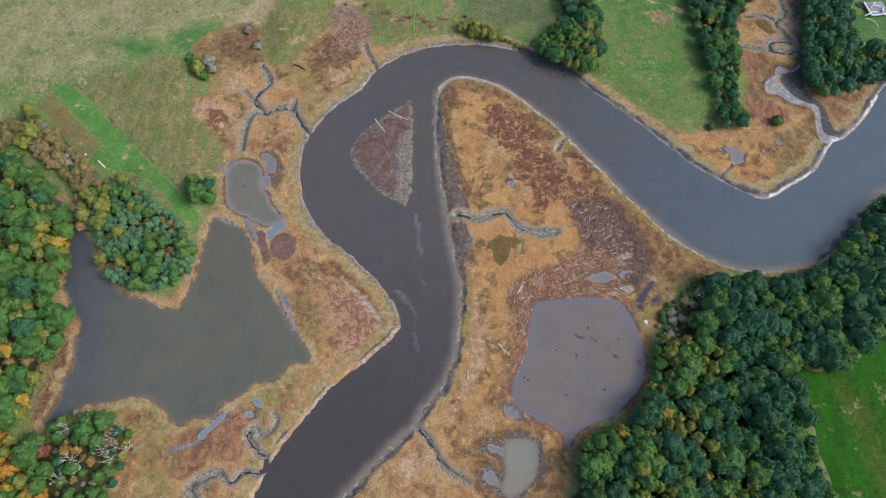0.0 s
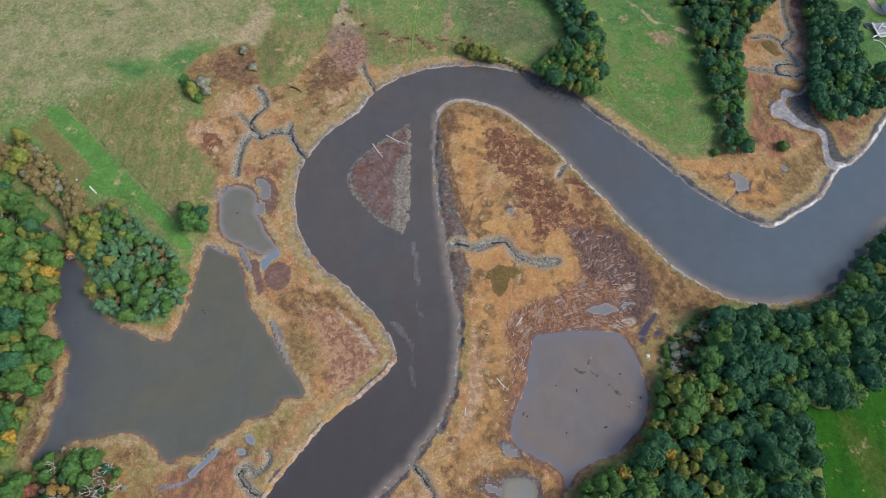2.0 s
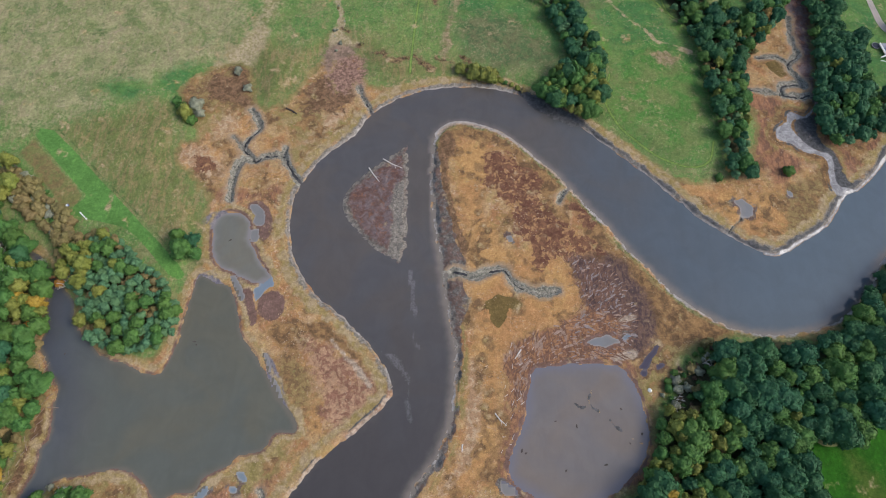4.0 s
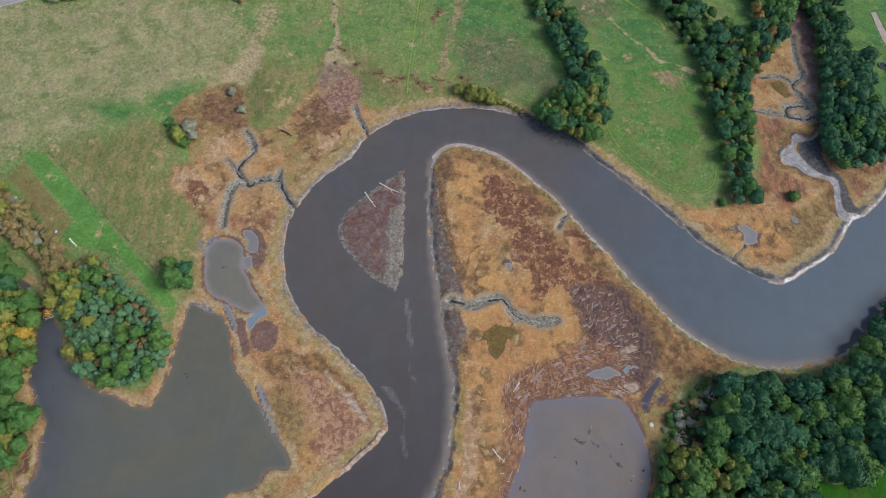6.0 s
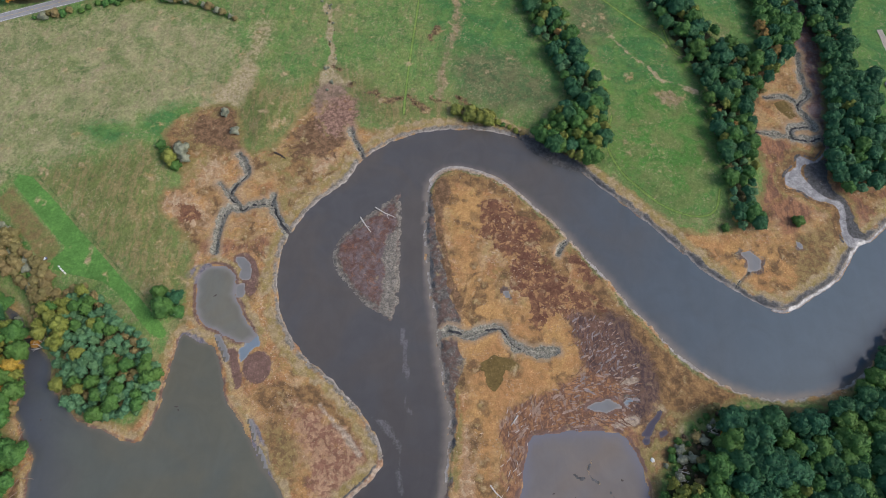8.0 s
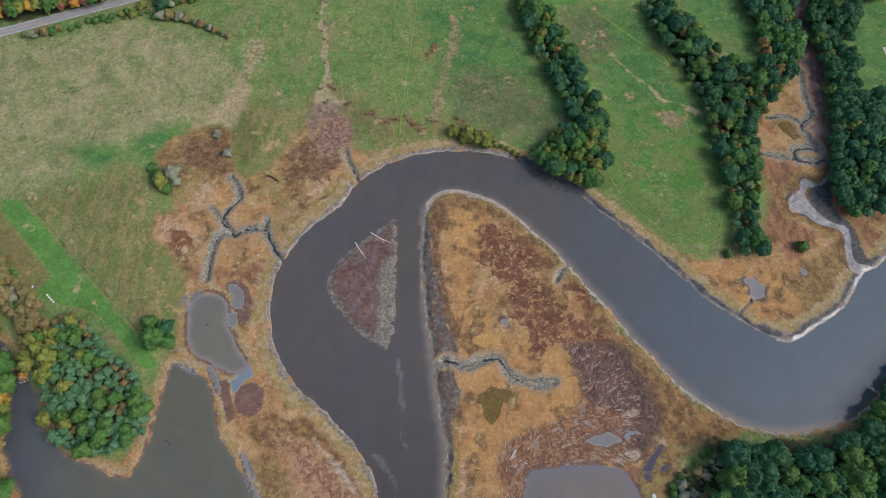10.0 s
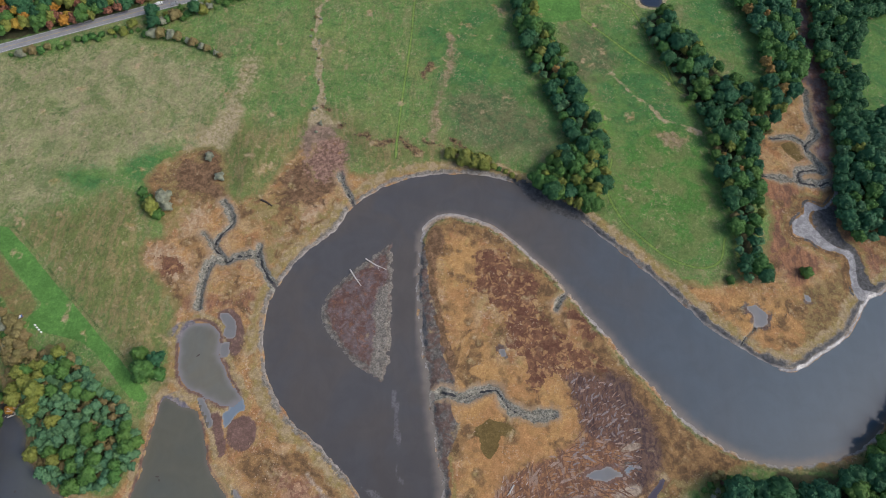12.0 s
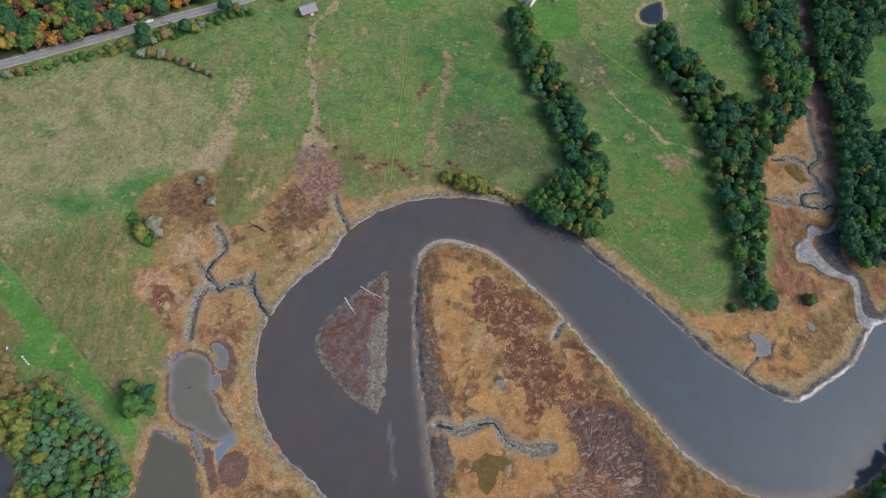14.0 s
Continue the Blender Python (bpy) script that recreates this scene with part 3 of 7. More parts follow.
OLIVE_BEND = [
    (-77.9, 105.9), (-70.3, 109.9), (-61.6, 106), (-56.4, 94.4), (-59, 81.8), (-66.1, 74.5), (-72.8, 86.7),
]
VIOLET_NORTH = [
    (-127.5, 182.3), (-126.5, 184.9), (-121.9, 188.2), (-116.8, 189.9), (-114.6, 188), (-118.3, 184.4),
    (-119.7, 180.2), (-124, 179.2), (-127.1, 179.8),
]
VIOLET_WEST = [
    (-123.8, 138.7), (-123.7, 149.1), (-120.7, 152.8), (-115.7, 152.2), (-111.9, 147.3), (-108.6, 143.4),
    (-116, 142.7), (-120.8, 138.8),
]
VIOLET_STRIP = [
    (-82.9, 108.3), (-79, 104.8), (-74.4, 95.2), (-69.8, 84), (-70.3, 78.5), (-75.6, 85.3), (-79.7, 96.6),
]
RED_POOLS = [
    (-105.7, 154.6), (-97.3, 149.4), (-92.9, 139), (-89.4, 128), (-92.3, 122.7), (-97.2, 132.6),
    (-100.5, 139.6), (-105.4, 148.7),
]
RED_RING = [
    (-103.6, 193.2), (-98.8, 196.2), (-92, 193.3), (-88.5, 185), (-89.7, 174.3), (-93.8, 171.8),
    (-98.4, 173.2), (-101.6, 183),
]
PEAT_EAST = [
    (75.1, 163), (98.8, 163.9), (108.1, 154.3), (115, 139.7), (116.5, 125.5), (111.9, 115.9), (107, 109.6),
    (102.5, 111.2), (105.3, 125.4), (96.9, 131.5), (83.6, 135), (79.8, 148),
]
OLIVE_WOODSIDE = [
    (104.2, 98.2), (116.6, 114.6), (129.6, 122.4), (147.5, 122.6), (130.6, 110.3), (120.1, 98.4),
    (109.5, 84.1),
]
WHITE_BAR = [
    (187.9, 164.8), (200.7, 172.2), (215.7, 181.6), (226, 194.1), (234.1, 202.7), (241.8, 206.6),
    (255.4, 219.5), (273.6, 237.8),
]
TIP_BAR = [
    (5.3, 243.9), (12.7, 252.3), (27.2, 251.1), (39.7, 247.4), (50.4, 240.7), (60.9, 232), (73.7, 216.1),
    (83.3, 203.6),
]
ISLAND_EAST = [
    (-22.6, 200.5), (-16.7, 211.6), (-15.4, 198.7), (-15.6, 166.5), (-18.1, 157.6), (-23.9, 163),
    (-21.5, 180.5),
]
OLIVE_MEADOW = [
    (118.5, 300.8), (140.6, 315.4), (162.6, 301.6), (167.2, 274.4), (165.9, 246.5), (158, 230.1),
    (145.2, 223.9), (129.4, 231.7), (117.7, 247.9), (111.4, 269.1),
]
ACCENT_EAST = [
    (178.8, 302.9), (195.6, 307.8), (201.1, 328.1), (181.8, 280.3), (180.7, 231.7), (210.9, 323.4),
    (262.1, 314.7), (260.1, 293.7), (248.4, 250.1), (174.3, 290), (188.8, 294.8),
]
POOL_VIOLET_SIDE = [
    (115.2, 105.2), (118.9, 106.1), (119.2, 104.5), (115.7, 102.6),
]
POOL_VIOLET_LOW = [
    (107.2, 102.3), (110.4, 102), (109.5, 99.2), (106.9, 99.7),
]
BROWN_MEADOW = [
    (188.6, 274.7), (216.8, 273), (216.1, 262.1), (208, 249.2), (209.2, 238.9), (215.6, 229.7),
    (202.2, 222.7), (189.9, 228.5), (182.8, 244.7),
]
SHADED_SHORE = [
    (172.7, 119.7), (192.5, 117.3), (209.6, 120.6), (222.8, 129), (229.5, 135.2), (237.2, 131.2),
    (234.2, 120.8), (214, 111.7), (190.2, 107.8), (175.2, 112.6),
]
EAST_TIP = [
    (206.1, 213.2), (231.5, 216.8), (228.7, 194.3), (215.5, 177.4), (203.1, 174.3), (197.3, 187.8),
]
ACCENT_LIME = [
    (104.6, 302), (102.5, 294.1), (97.8, 284.8), (158.8, 394), (80.9, 348.4), (87, 336.9), (86.9, 270.5),
]
BANK_SOUTHWEST = [
    (-20.2, 84.5), (-34.1, 71.8), (-47.6, 61.2), (-62.8, 43.6), (-72.3, 30.8), (-77.8, 19.8), (-83.3, 7.1),
    (-93, -11.1),
]
STALE_NORTHWEST = [
    (-127.5, 299.9), (-105.2, 261.4), (-89.9, 265.2), (-77.3, 285), (-67.6, 303.2), (-49.7, 303.4),
    (-26.4, 278.1), (-4.6, 286), (21.2, 286.4), (17.7, 297), (-19.6, 298.9), (-42.7, 313.6), (-69.5, 318.3),
    (-87.2, 305.4), (-110.7, 315.1),
]
UMBER_FLANK = [
    (4, 242.2), (10.4, 246), (13.7, 239.4), (9.7, 224.1), (9.5, 205.7), (12.7, 190.7), (16.1, 179.4),
    (19, 168.4), (17, 164.7), (12.1, 179.4), (7.7, 197.3), (5.3, 214.2), (3.5, 230.1),
]
RED_SPOT = [
    (80.9, 195.6), (86.7, 195), (89.9, 190.1), (88.9, 185.2), (83.7, 185.1), (81, 190),
]
UMBER_LOBE = [
    (46.5, 232.6), (61.9, 220.3), (72.4, 211.7), (70.2, 201.5), (64.2, 194.7), (62.6, 204.7), (59.9, 213.3),
    (50.8, 220.1),
]
POOL_BRIGHT = [
    (99.2, 118.7), (102.2, 121.2), (104.7, 120.4), (102.1, 117.7),
]
SAND_PAN = [
    (91.8, 108.9), (97, 111.1), (104.9, 113.1), (105.6, 109.6), (99.3, 107.2), (93.8, 107.1),
]
SAND_RUN = [
    (98.9, 129.5), (103.1, 131), (107.4, 131.6), (107.4, 128.8), (102.6, 127), (99.3, 127.3),
]
MAUVE_BRUSH = [
    (-69.3, 305), (-59.2, 309.7), (-51.1, 306), (-56.2, 297.7), (-62.5, 295), (-66.1, 285.5), (-68.8, 293.8),
]
STRAW_DITCH = [
    (-65.5, 324.4), (-59.5, 320.5), (-52, 313.6), (-46.8, 310.2), (-49.2, 307.9), (-56, 310.1), (-62.1, 305.1),
    (-66.2, 307.7),
]
PALE_NORTHWEST = [
    (-138.6, 292), (-133.4, 293.5), (-128.8, 287), (-126.1, 282), (-131.3, 281.2), (-136.3, 285.8),
]
WEED_NORTHWEST = [
    (-133.2, 301.7), (-124, 309.4), (-114.5, 325), (-103.8, 320), (-111.1, 305.7), (-112.7, 294.5),
    (-125.6, 295.1),
]
FAWN_EAST = [
    (139.8, 304.2), (147.3, 305.8), (153.8, 301.3), (152.6, 297.6), (144.5, 297.9),
]
DUSK_EAST = [
    (90.6, 381.3), (112.1, 383.8), (118.5, 360), (108.6, 347.3), (94.4, 340.9), (89.3, 355.4),
]
DUSK_MID = [
    (19.7, 334), (46.6, 334.3), (72.2, 311.1), (79.4, 296.1), (51.8, 292.1), (29.3, 295.6), (16.3, 314.3),
]
BRIGHT_EAST = [
    (155.2, 330.8), (167.7, 330.9), (169.1, 323), (157.7, 320.5),
]
BRIGHT_HEDGE = [
    (89.4, 351.2), (97.8, 341), (106.5, 325), (113, 307.7), (109.3, 303.9), (102.8, 321.1), (92.2, 334.8),
]
THICKET_SOUTHWEST = [
    (-180.6, 40.8), (-172.5, 46.4), (-165, 43.5), (-156.4, 41.6), (-144.1, 34.6), (-140.5, 27.4),
    (-146.3, 19.8), (-148.1, 8.1), (-149, 2.8), (-172, 2.8), (-178.9, 27.3),
]
VIOLET_STRAND = [
    (-112.4, 33.1), (-112.6, 31), (-118.8, 28.2), (-125.3, 27.4), (-125.2, 29.4), (-119.3, 31),
]
POOL_SOUTH_LOW = [
    (23.1, 17), (27.2, 19.5), (29.7, 16.2), (31.7, 12), (25.6, 13),
]
SHADED_SHELF = [
    (54, 276.2), (62.9, 271.5), (72.7, 266.9), (82.2, 259.3), (90.5, 251.8), (83.2, 250.9), (75.2, 254.6),
    (65.7, 260.6), (57.7, 266.7),
]
THORNS = [
    (-25.6, 296.8), (-14.3, 298.8), (-12.8, 299.6), (-1.9, 291.6), (1.8, 297.9), (12.5, 296.1), (18, 299.1),
    (27.6, 292.6), (-38.9, 303.4), (-31.6, 301.6), (-0.7, 345.9), (4.6, 354.3), (-48.3, 309), (-45.8, 310.5),
    (-58.2, 322), (-55.7, 318.9),
]
TAWNY_NORTHWEST = [
    (-157.3, 268.9), (-142.6, 282.2), (-128.9, 295.1), (-114.1, 293.4), (-108.2, 259.7), (-124.7, 260.3),
    (-136.5, 265.7), (-144.5, 258.7),
]
BRUSH_WOODSIDE = [
    (116, 93.3), (123.9, 101.5), (133.3, 110.5), (142.2, 118.7), (149.3, 116.2), (143.1, 106.8), (136.1, 97.1),
    (129.2, 85.2), (122.5, 79.4), (115.9, 82.8),
]
RED_OVAL = [
    (-142.8, 226.9), (-135.4, 229.9), (-127.8, 226.4), (-125.4, 217.6), (-131, 214), (-139.6, 218.4),
]
GULLY = [
    (-46.1, 265.8), (-49, 258.6), (-50.6, 251.8), (-53.7, 244.1),
]
CREEK_POOL = [
    (166.5, 180.1), (170.3, 184.7), (173.8, 187.7), (176.2, 190.8),
]
PEAT_DARK = [
    (97.3, 163.3), (105.5, 157.3), (112.6, 144), (116, 129.7), (114.9, 121.4), (108.8, 113.1), (102.5, 111.2),
    (105.8, 122.6), (106.1, 132.4), (102.5, 143.9), (98.7, 154.2),
]
UMBER_PAN = [
    (109.5, 154.3), (118.6, 145.5), (130.2, 135.5), (136.3, 120.2), (125.5, 113.3), (117, 122.8), (115, 139.7),
]

# ---- materials ----
class Nodes:
    """Short hand for building one material."""

    def __init__(self, name, rough=0.9, ior=1.45, specular=0.3):
        self.mat = bpy.data.materials.new(name)
        self.mat.use_nodes = True
        self.tree = self.mat.node_tree
        self.bsdf = self.tree.nodes["Principled BSDF"]
        self.bsdf.inputs["Roughness"].default_value = rough
        self.bsdf.inputs["IOR"].default_value = ior
        self.bsdf.inputs["Specular IOR Level"].default_value = specular
        self.where = self.tree.nodes.new("ShaderNodeNewGeometry").outputs["Position"]

    def put(self, socket, value):
        if isinstance(value, bpy.types.NodeSocket):
            self.tree.links.new(value, socket)
        elif isinstance(value, tuple) and len(value) == 3 and socket.type == "RGBA":
            socket.default_value = (*value, 1)
        else:
            socket.default_value = value

    def noise(self, size, detail=3.0, rough=0.55, warp=0.0, stretch=None, shift=0.0):
        n = self.tree.nodes.new("ShaderNodeTexNoise")
        n.inputs["Scale"].default_value = 1.0 / size
        n.inputs["Detail"].default_value = detail
        n.inputs["Roughness"].default_value = rough
        n.inputs["Distortion"].default_value = warp
        m = self.tree.nodes.new("ShaderNodeMapping")
        m.inputs["Location"].default_value = (shift, shift * 0.7, shift * 0.3)
        if stretch:
            m.inputs["Rotation"].default_value = (0, 0, radians(stretch[0]))
            m.inputs["Scale"].default_value = (1, stretch[1], 1)
        self.tree.links.new(self.where, m.inputs["Vector"])
        self.tree.links.new(m.outputs[0], n.inputs["Vector"])
        return n.outputs[0]

    def cells(self, size, shift=0.0, stretch=None):
        n = self.tree.nodes.new("ShaderNodeTexVoronoi")
        n.inputs["Scale"].default_value = 1.0 / size
        m = self.tree.nodes.new("ShaderNodeMapping")
        m.inputs["Location"].default_value = (shift, shift, 0)
        if stretch:
            m.inputs["Rotation"].default_value = (0, 0, radians(stretch[0]))
            m.inputs["Scale"].default_value = (1, stretch[1], 1)
        self.tree.links.new(self.where, m.inputs["Vector"])
        self.tree.links.new(m.outputs[0], n.inputs["Vector"])
        return n.outputs[0]

    def calc(self, how, a, b=0.0, clamp=False):
        n = self.tree.nodes.new("ShaderNodeMath")
        n.operation, n.use_clamp = how, clamp
        self.put(n.inputs[0], a)
        self.put(n.inputs[1], b)
        return n.outputs[0]

    def step(self, value, low, high, to_low=0.0, to_high=1.0):
        n = self.tree.nodes.new("ShaderNodeMapRange")
        n.interpolation_type = "SMOOTHSTEP"
        for k, v in enumerate((value, low, high, to_low, to_high)):
            self.put(n.inputs[k], v)
        return n.outputs[0]

    def mix(self, fac, a, b, how="MIX"):
        n = self.tree.nodes.new("ShaderNodeMix")
        n.data_type, n.blend_type = "RGBA", how
        self.put(n.inputs[0], fac)
        self.put(n.inputs[6], a)
        self.put(n.inputs[7], b)
        return n.outputs[2]

    def attr(self, name):
        n = self.tree.nodes.new("ShaderNodeAttribute")
        n.attribute_name = name
        return n.outputs["Fac"]

    def shade(self, colour, low, high, value):
        """The colour, darker and lighter by a noise value."""
        f = self.step(value, 0.25, 0.75, low, high)
        n = self.tree.nodes.new("ShaderNodeVectorMath")
        n.operation = "SCALE"
        self.put(n.inputs[0], colour)
        self.put(n.inputs["Scale"], f)
        return n.outputs[0]

    def random(self):
        return self.tree.nodes.new("ShaderNodeObjectInfo").outputs["Random"]

    def island(self):
        return self.tree.nodes.new("ShaderNodeNewGeometry").outputs["Random Per Island"]

    def colour(self, value):
        self.put(self.bsdf.inputs["Base Color"], value)

    def bump(self, height, distance=0.3, strength=1.0):
        n = self.tree.nodes.new("ShaderNodeBump")
        n.inputs["Strength"].default_value = strength
        n.inputs["Distance"].default_value = distance
        self.tree.links.new(height, n.inputs["Height"])
        self.tree.links.new(n.outputs[0], self.bsdf.inputs["Normal"])


def plain(name, colour, rough=0.8, vary=0.25, grain=0.6, metal=0.0):
    k = Nodes(name, rough)
    k.bsdf.inputs["Metallic"].default_value = metal
    k.colour(k.shade(k.shade(colour, 1 - vary, 1 + vary, k.noise(grain, 4)), 1 - vary / 2, 1 + vary / 2, k.noise(grain * 7, 2)))
    k.bump(k.noise(grain * 0.5, 3), 0.02)
    return k.mat


def ground_material(name, tufts=False):
    """Land cover by its masks; tufts: for grass that stands up, each clump of its own tone."""
    k = Nodes(name, 0.92, specular=0.2)
    wide, broad, mid, small, fine = k.noise(45, 3), k.noise(14, 4, 0.6, 0.6), k.noise(5, 4, 0.62, 0.4), k.noise(1.9, 3, 0.6), k.noise(0.7, 3, 0.7)
    other = k.noise(9, 4, 0.6, 0.3, shift=31.0)
    patch = k.noise(3.2, 3, 0.6, 0.5, shift=77.0)
    edge = k.calc("MULTIPLY", k.calc("SUBTRACT", k.calc("ADD", k.calc("MULTIPLY", mid, 0.6), k.calc("MULTIPLY", small, 0.4)), 0.5), 1.5)

    torn = k.calc("ADD", k.calc("MULTIPLY", edge, 1.3), k.calc("MULTIPLY", k.calc("SUBTRACT", k.noise(16, 6, 0.68, 0.8, shift=203.0), 0.5), 2.6))

    def cover(base, name, colour, soft=0.2, rag=1.0):
        """Plants with a torn, patchy edge."""
        f = k.step(k.calc("ADD", k.attr(name), k.calc("MULTIPLY", torn, rag)), 0.5 - soft, 0.5 + soft)
        return k.mix(k.calc("MULTIPLY", f, k.step(k.attr(name), 0.02, 0.15)), base, colour)

    def over(base, name, colour, soft=0.12, rag=1.0):
        f = k.step(k.calc("ADD", k.attr(name), k.calc("MULTIPLY", edge, rag)), 0.5 - soft, 0.5 + soft)
        return k.mix(k.calc("MULTIPLY", f, k.step(k.attr(name), 0.0, 0.12)), base, colour)

    # salt marsh grass: gold, straw, rust and a little olive
    marsh = k.mix(k.step(broad, 0.38, 0.62), (0.36, 0.205, 0.085), (0.355, 0.24, 0.12))
    marsh = k.mix(k.step(other, 0.48, 0.62), marsh, (0.29, 0.15, 0.07))
    marsh = k.mix(k.step(k.noise(8, 5, 0.66, 0.9, shift=53.0), 0.5, 0.62, 0, 0.6), marsh, (0.265, 0.195, 0.075))
    marsh = k.mix(k.step(k.noise(13, 5, 0.66, 1.2, shift=123.0), 0.55, 0.62, 0, 0.5), marsh, (0.40, 0.27, 0.16))
    marsh = k.mix(k.step(k.noise(6, 6, 0.72, 1.2, shift=91.0), 0.56, 0.62, 0, 0.55), marsh, (0.19, 0.105, 0.06))
    marsh = k.mix(k.step(patch, 0.6, 0.68, 0, 0.45), marsh, (0.19, 0.105, 0.06))
    cowlick = k.step(k.noise(2.6, 4, 0.68, 1.1, shift=11.0), 0.58, 0.64)
    marsh = k.mix(k.calc("MULTIPLY", cowlick, k.step(wide, 0.35, 0.6, 0.2, 0.75)), marsh, (0.50, 0.37, 0.26))
    gold = k.mix(k.step(k.noise(21, 5, 0.6, 0.8, shift=331.0), 0.42, 0.6), (0.40, 0.232, 0.092), (0.35, 0.188, 0.08))
    gold = k.mix(k.step(k.noise(4.2, 6, 0.74, 1.2, shift=341.0), 0.55, 0.63, 0, 0.55), gold, (0.27, 0.15, 0.07))
    gold = k.mix(k.step(k.noise(3.0, 6, 0.74, 1.2, shift=353.0), 0.57, 0.65, 0, 0.6), gold, (0.47, 0.33, 0.20))
    gold = k.mix(k.step(k.noise(16, 5, 0.66, 1.0, shift=367.0), 0.56, 0.66, 0, 0.5), gold, (0.31, 0.225, 0.085))
    col = cover(marsh, "gold", gold, 0.4, 0.15)
    col = cover(col, "straw", k.mix(k.step(patch, 0.42, 0.58), (0.40, 0.29, 0.185), (0.32, 0.20, 0.115)), 0.3, 0.8)
    runs = k.noise(3.2, 4, 0.65, 0.9, stretch=(-35, 0.35), shift=155.0)
    col = cover(col, "rust", k.mix(k.step(runs, 0.4, 0.6), (0.285, 0.145, 0.08), (0.165, 0.09, 0.06)), 0.3, 0.8)
    col = cover(col, "olive", k.mix(k.step(mid, 0.4, 0.6), (0.27, 0.208, 0.092), (0.20, 0.163, 0.06)), 0.35, 0.9)
    tawny = k.mix(k.step(patch, 0.42, 0.58), (0.235, 0.165, 0.072), (0.165, 0.105, 0.052))
    col = cover(col, "tawny", k.mix(k.step(small, 0.55, 0.66, 0, 0.6), tawny, (0.22, 0.20, 0.08)), 0.35, 0.9)
    umber = k.mix(k.step(mid, 0.38, 0.62), (0.125, 0.076, 0.04), (0.26, 0.155, 0.07))
    col = cover(col, "umber", umber, 0.22, 0.9)
    red = k.mix(k.step(mid, 0.4, 0.62), (0.118, 0.055, 0.036), (0.18, 0.092, 0.053))
    red = k.mix(k.step(patch, 0.53, 0.61, 0, 0.85), red, (0.32, 0.185, 0.09))
    col = cover(col, "red", red, 0.07, 1.35)
    pink = k.mix(k.step(patch, 0.42, 0.56), (0.34, 0.21, 0.13), (0.205, 0.108, 0.072))
    col = cover(col, "pink", pink, 0.3, 0.9)
    col = cover(col, "brush", k.mix(k.step(patch, 0.4, 0.6), (0.112, 0.067, 0.037), (0.195, 0.118, 0.068)), 0.25, 1.2)
    # peat and shallow mud seen between runs of grass
    run = k.noise(3.0, 4, 0.62, 1.6, stretch=(35, 0.5), shift=5.0)
    crack = k.mix(k.step(run, 0.42, 0.58), (0.285, 0.15, 0.078), (0.145, 0.076, 0.05))
    crack = k.mix(k.step(k.noise(3.6, 4, 0.6, 1.0, stretch=(35, 0.42), shift=19.0), 0.55, 0.62, 0, 0.8), crack, (0.27, 0.195, 0.155))
    peat = k.mix(k.step(run, 0.42, 0.58), (0.15, 0.085, 0.062), (0.082, 0.052, 0.047))
    peat = k.mix(k.step(k.noise(2.2, 4, 0.6, 1.0, stretch=(-40, 0.45), shift=23.0), 0.56, 0.64, 0, 0.7), peat, (0.215, 0.175, 0.17))
    crack = k.mix(k.step(k.calc("ADD", k.attr("brush"), k.calc("MULTIPLY", edge, 0.8)), 0.3, 0.7), crack, peat)
    col = over(col, "crack", crack, 0.25, 1.6)
    col = over(col, "peat", k.mix(k.step(run, 0.4, 0.6), (0.075, 0.05, 0.048), (0.135, 0.085, 0.065)), 0.4, 1.2)
    blotch = k.noise(5.5, 5, 0.66, 0.8, shift=61.0)
    mud = k.mix(k.step(small, 0.3, 0.7), (0.088, 0.08, 0.072), (0.15, 0.136, 0.12))
    mud = k.mix(k.step(blotch, 0.42, 0.58, 0, 0.9), mud, (0.12, 0.078, 0.065))
    mud = k.mix(k.step(k.noise(3, 4, 0.7, 0.8, shift=67.0), 0.58, 0.68, 0, 0.7), mud, (0.235, 0.215, 0.195))
    islet = k.mix(k.step(blotch, 0.4, 0.6), (0.115, 0.066, 0.056), (0.145, 0.112, 0.11))
    col = over(col, "islet", k.mix(k.step(patch, 0.55, 0.65, 0, 0.6), islet, (0.19, 0.095, 0.06)), 0.3, 1.4)
    col = over(col, "mud", mud, 0.2, 1.2)
    col = over(col, "redmud", k.shade((0.15, 0.092, 0.075), 0.85, 1.15, mid), 0.25, 0.6)
    col = over(col, "violet", k.mix(k.step(patch, 0.4, 0.6), (0.125, 0.115, 0.145), (0.20, 0.18, 0.185)), 0.25, 0.7)
    col = over(col, "brackish", k.shade((0.135, 0.095, 0.035), 0.85, 1.15, mid), 0.08, 0.9)
    # higher ground
    green = k.mix(k.step(wide, 0.38, 0.62), (0.098, 0.188, 0.048), (0.165, 0.212, 0.066))
    green = k.mix(k.step(k.noise(30, 4, 0.55, 0.8, shift=171.0), 0.42, 0.62, 0, 0.8), green, (0.092, 0.198, 0.052))
    green = k.mix(k.step(other, 0.5, 0.68, 0, 0.6), green, (0.062, 0.138, 0.04))
    streak = k.noise(3.5, 5, 0.68, 0.4, stretch=(-48, 0.3), shift=9.0)
    green = k.mix(k.step(streak, 0.48, 0.66, 0, 0.6), green, (0.225, 0.215, 0.09))
    green = k.mix(k.step(k.noise(24, 6, 0.66, 1.0, shift=15.0), 0.53, 0.64, 0, 0.65), green, (0.205, 0.175, 0.09))
    green = k.mix(k.step(patch, 0.56, 0.7, 0, 0.4), green, (0.055, 0.115, 0.034))
    green = k.mix(k.step(k.noise(18, 5, 0.62, 1.0, stretch=(8, 0.4), shift=83.0), 0.52, 0.66, 0, 0.7), green, (0.115, 0.20, 0.055))
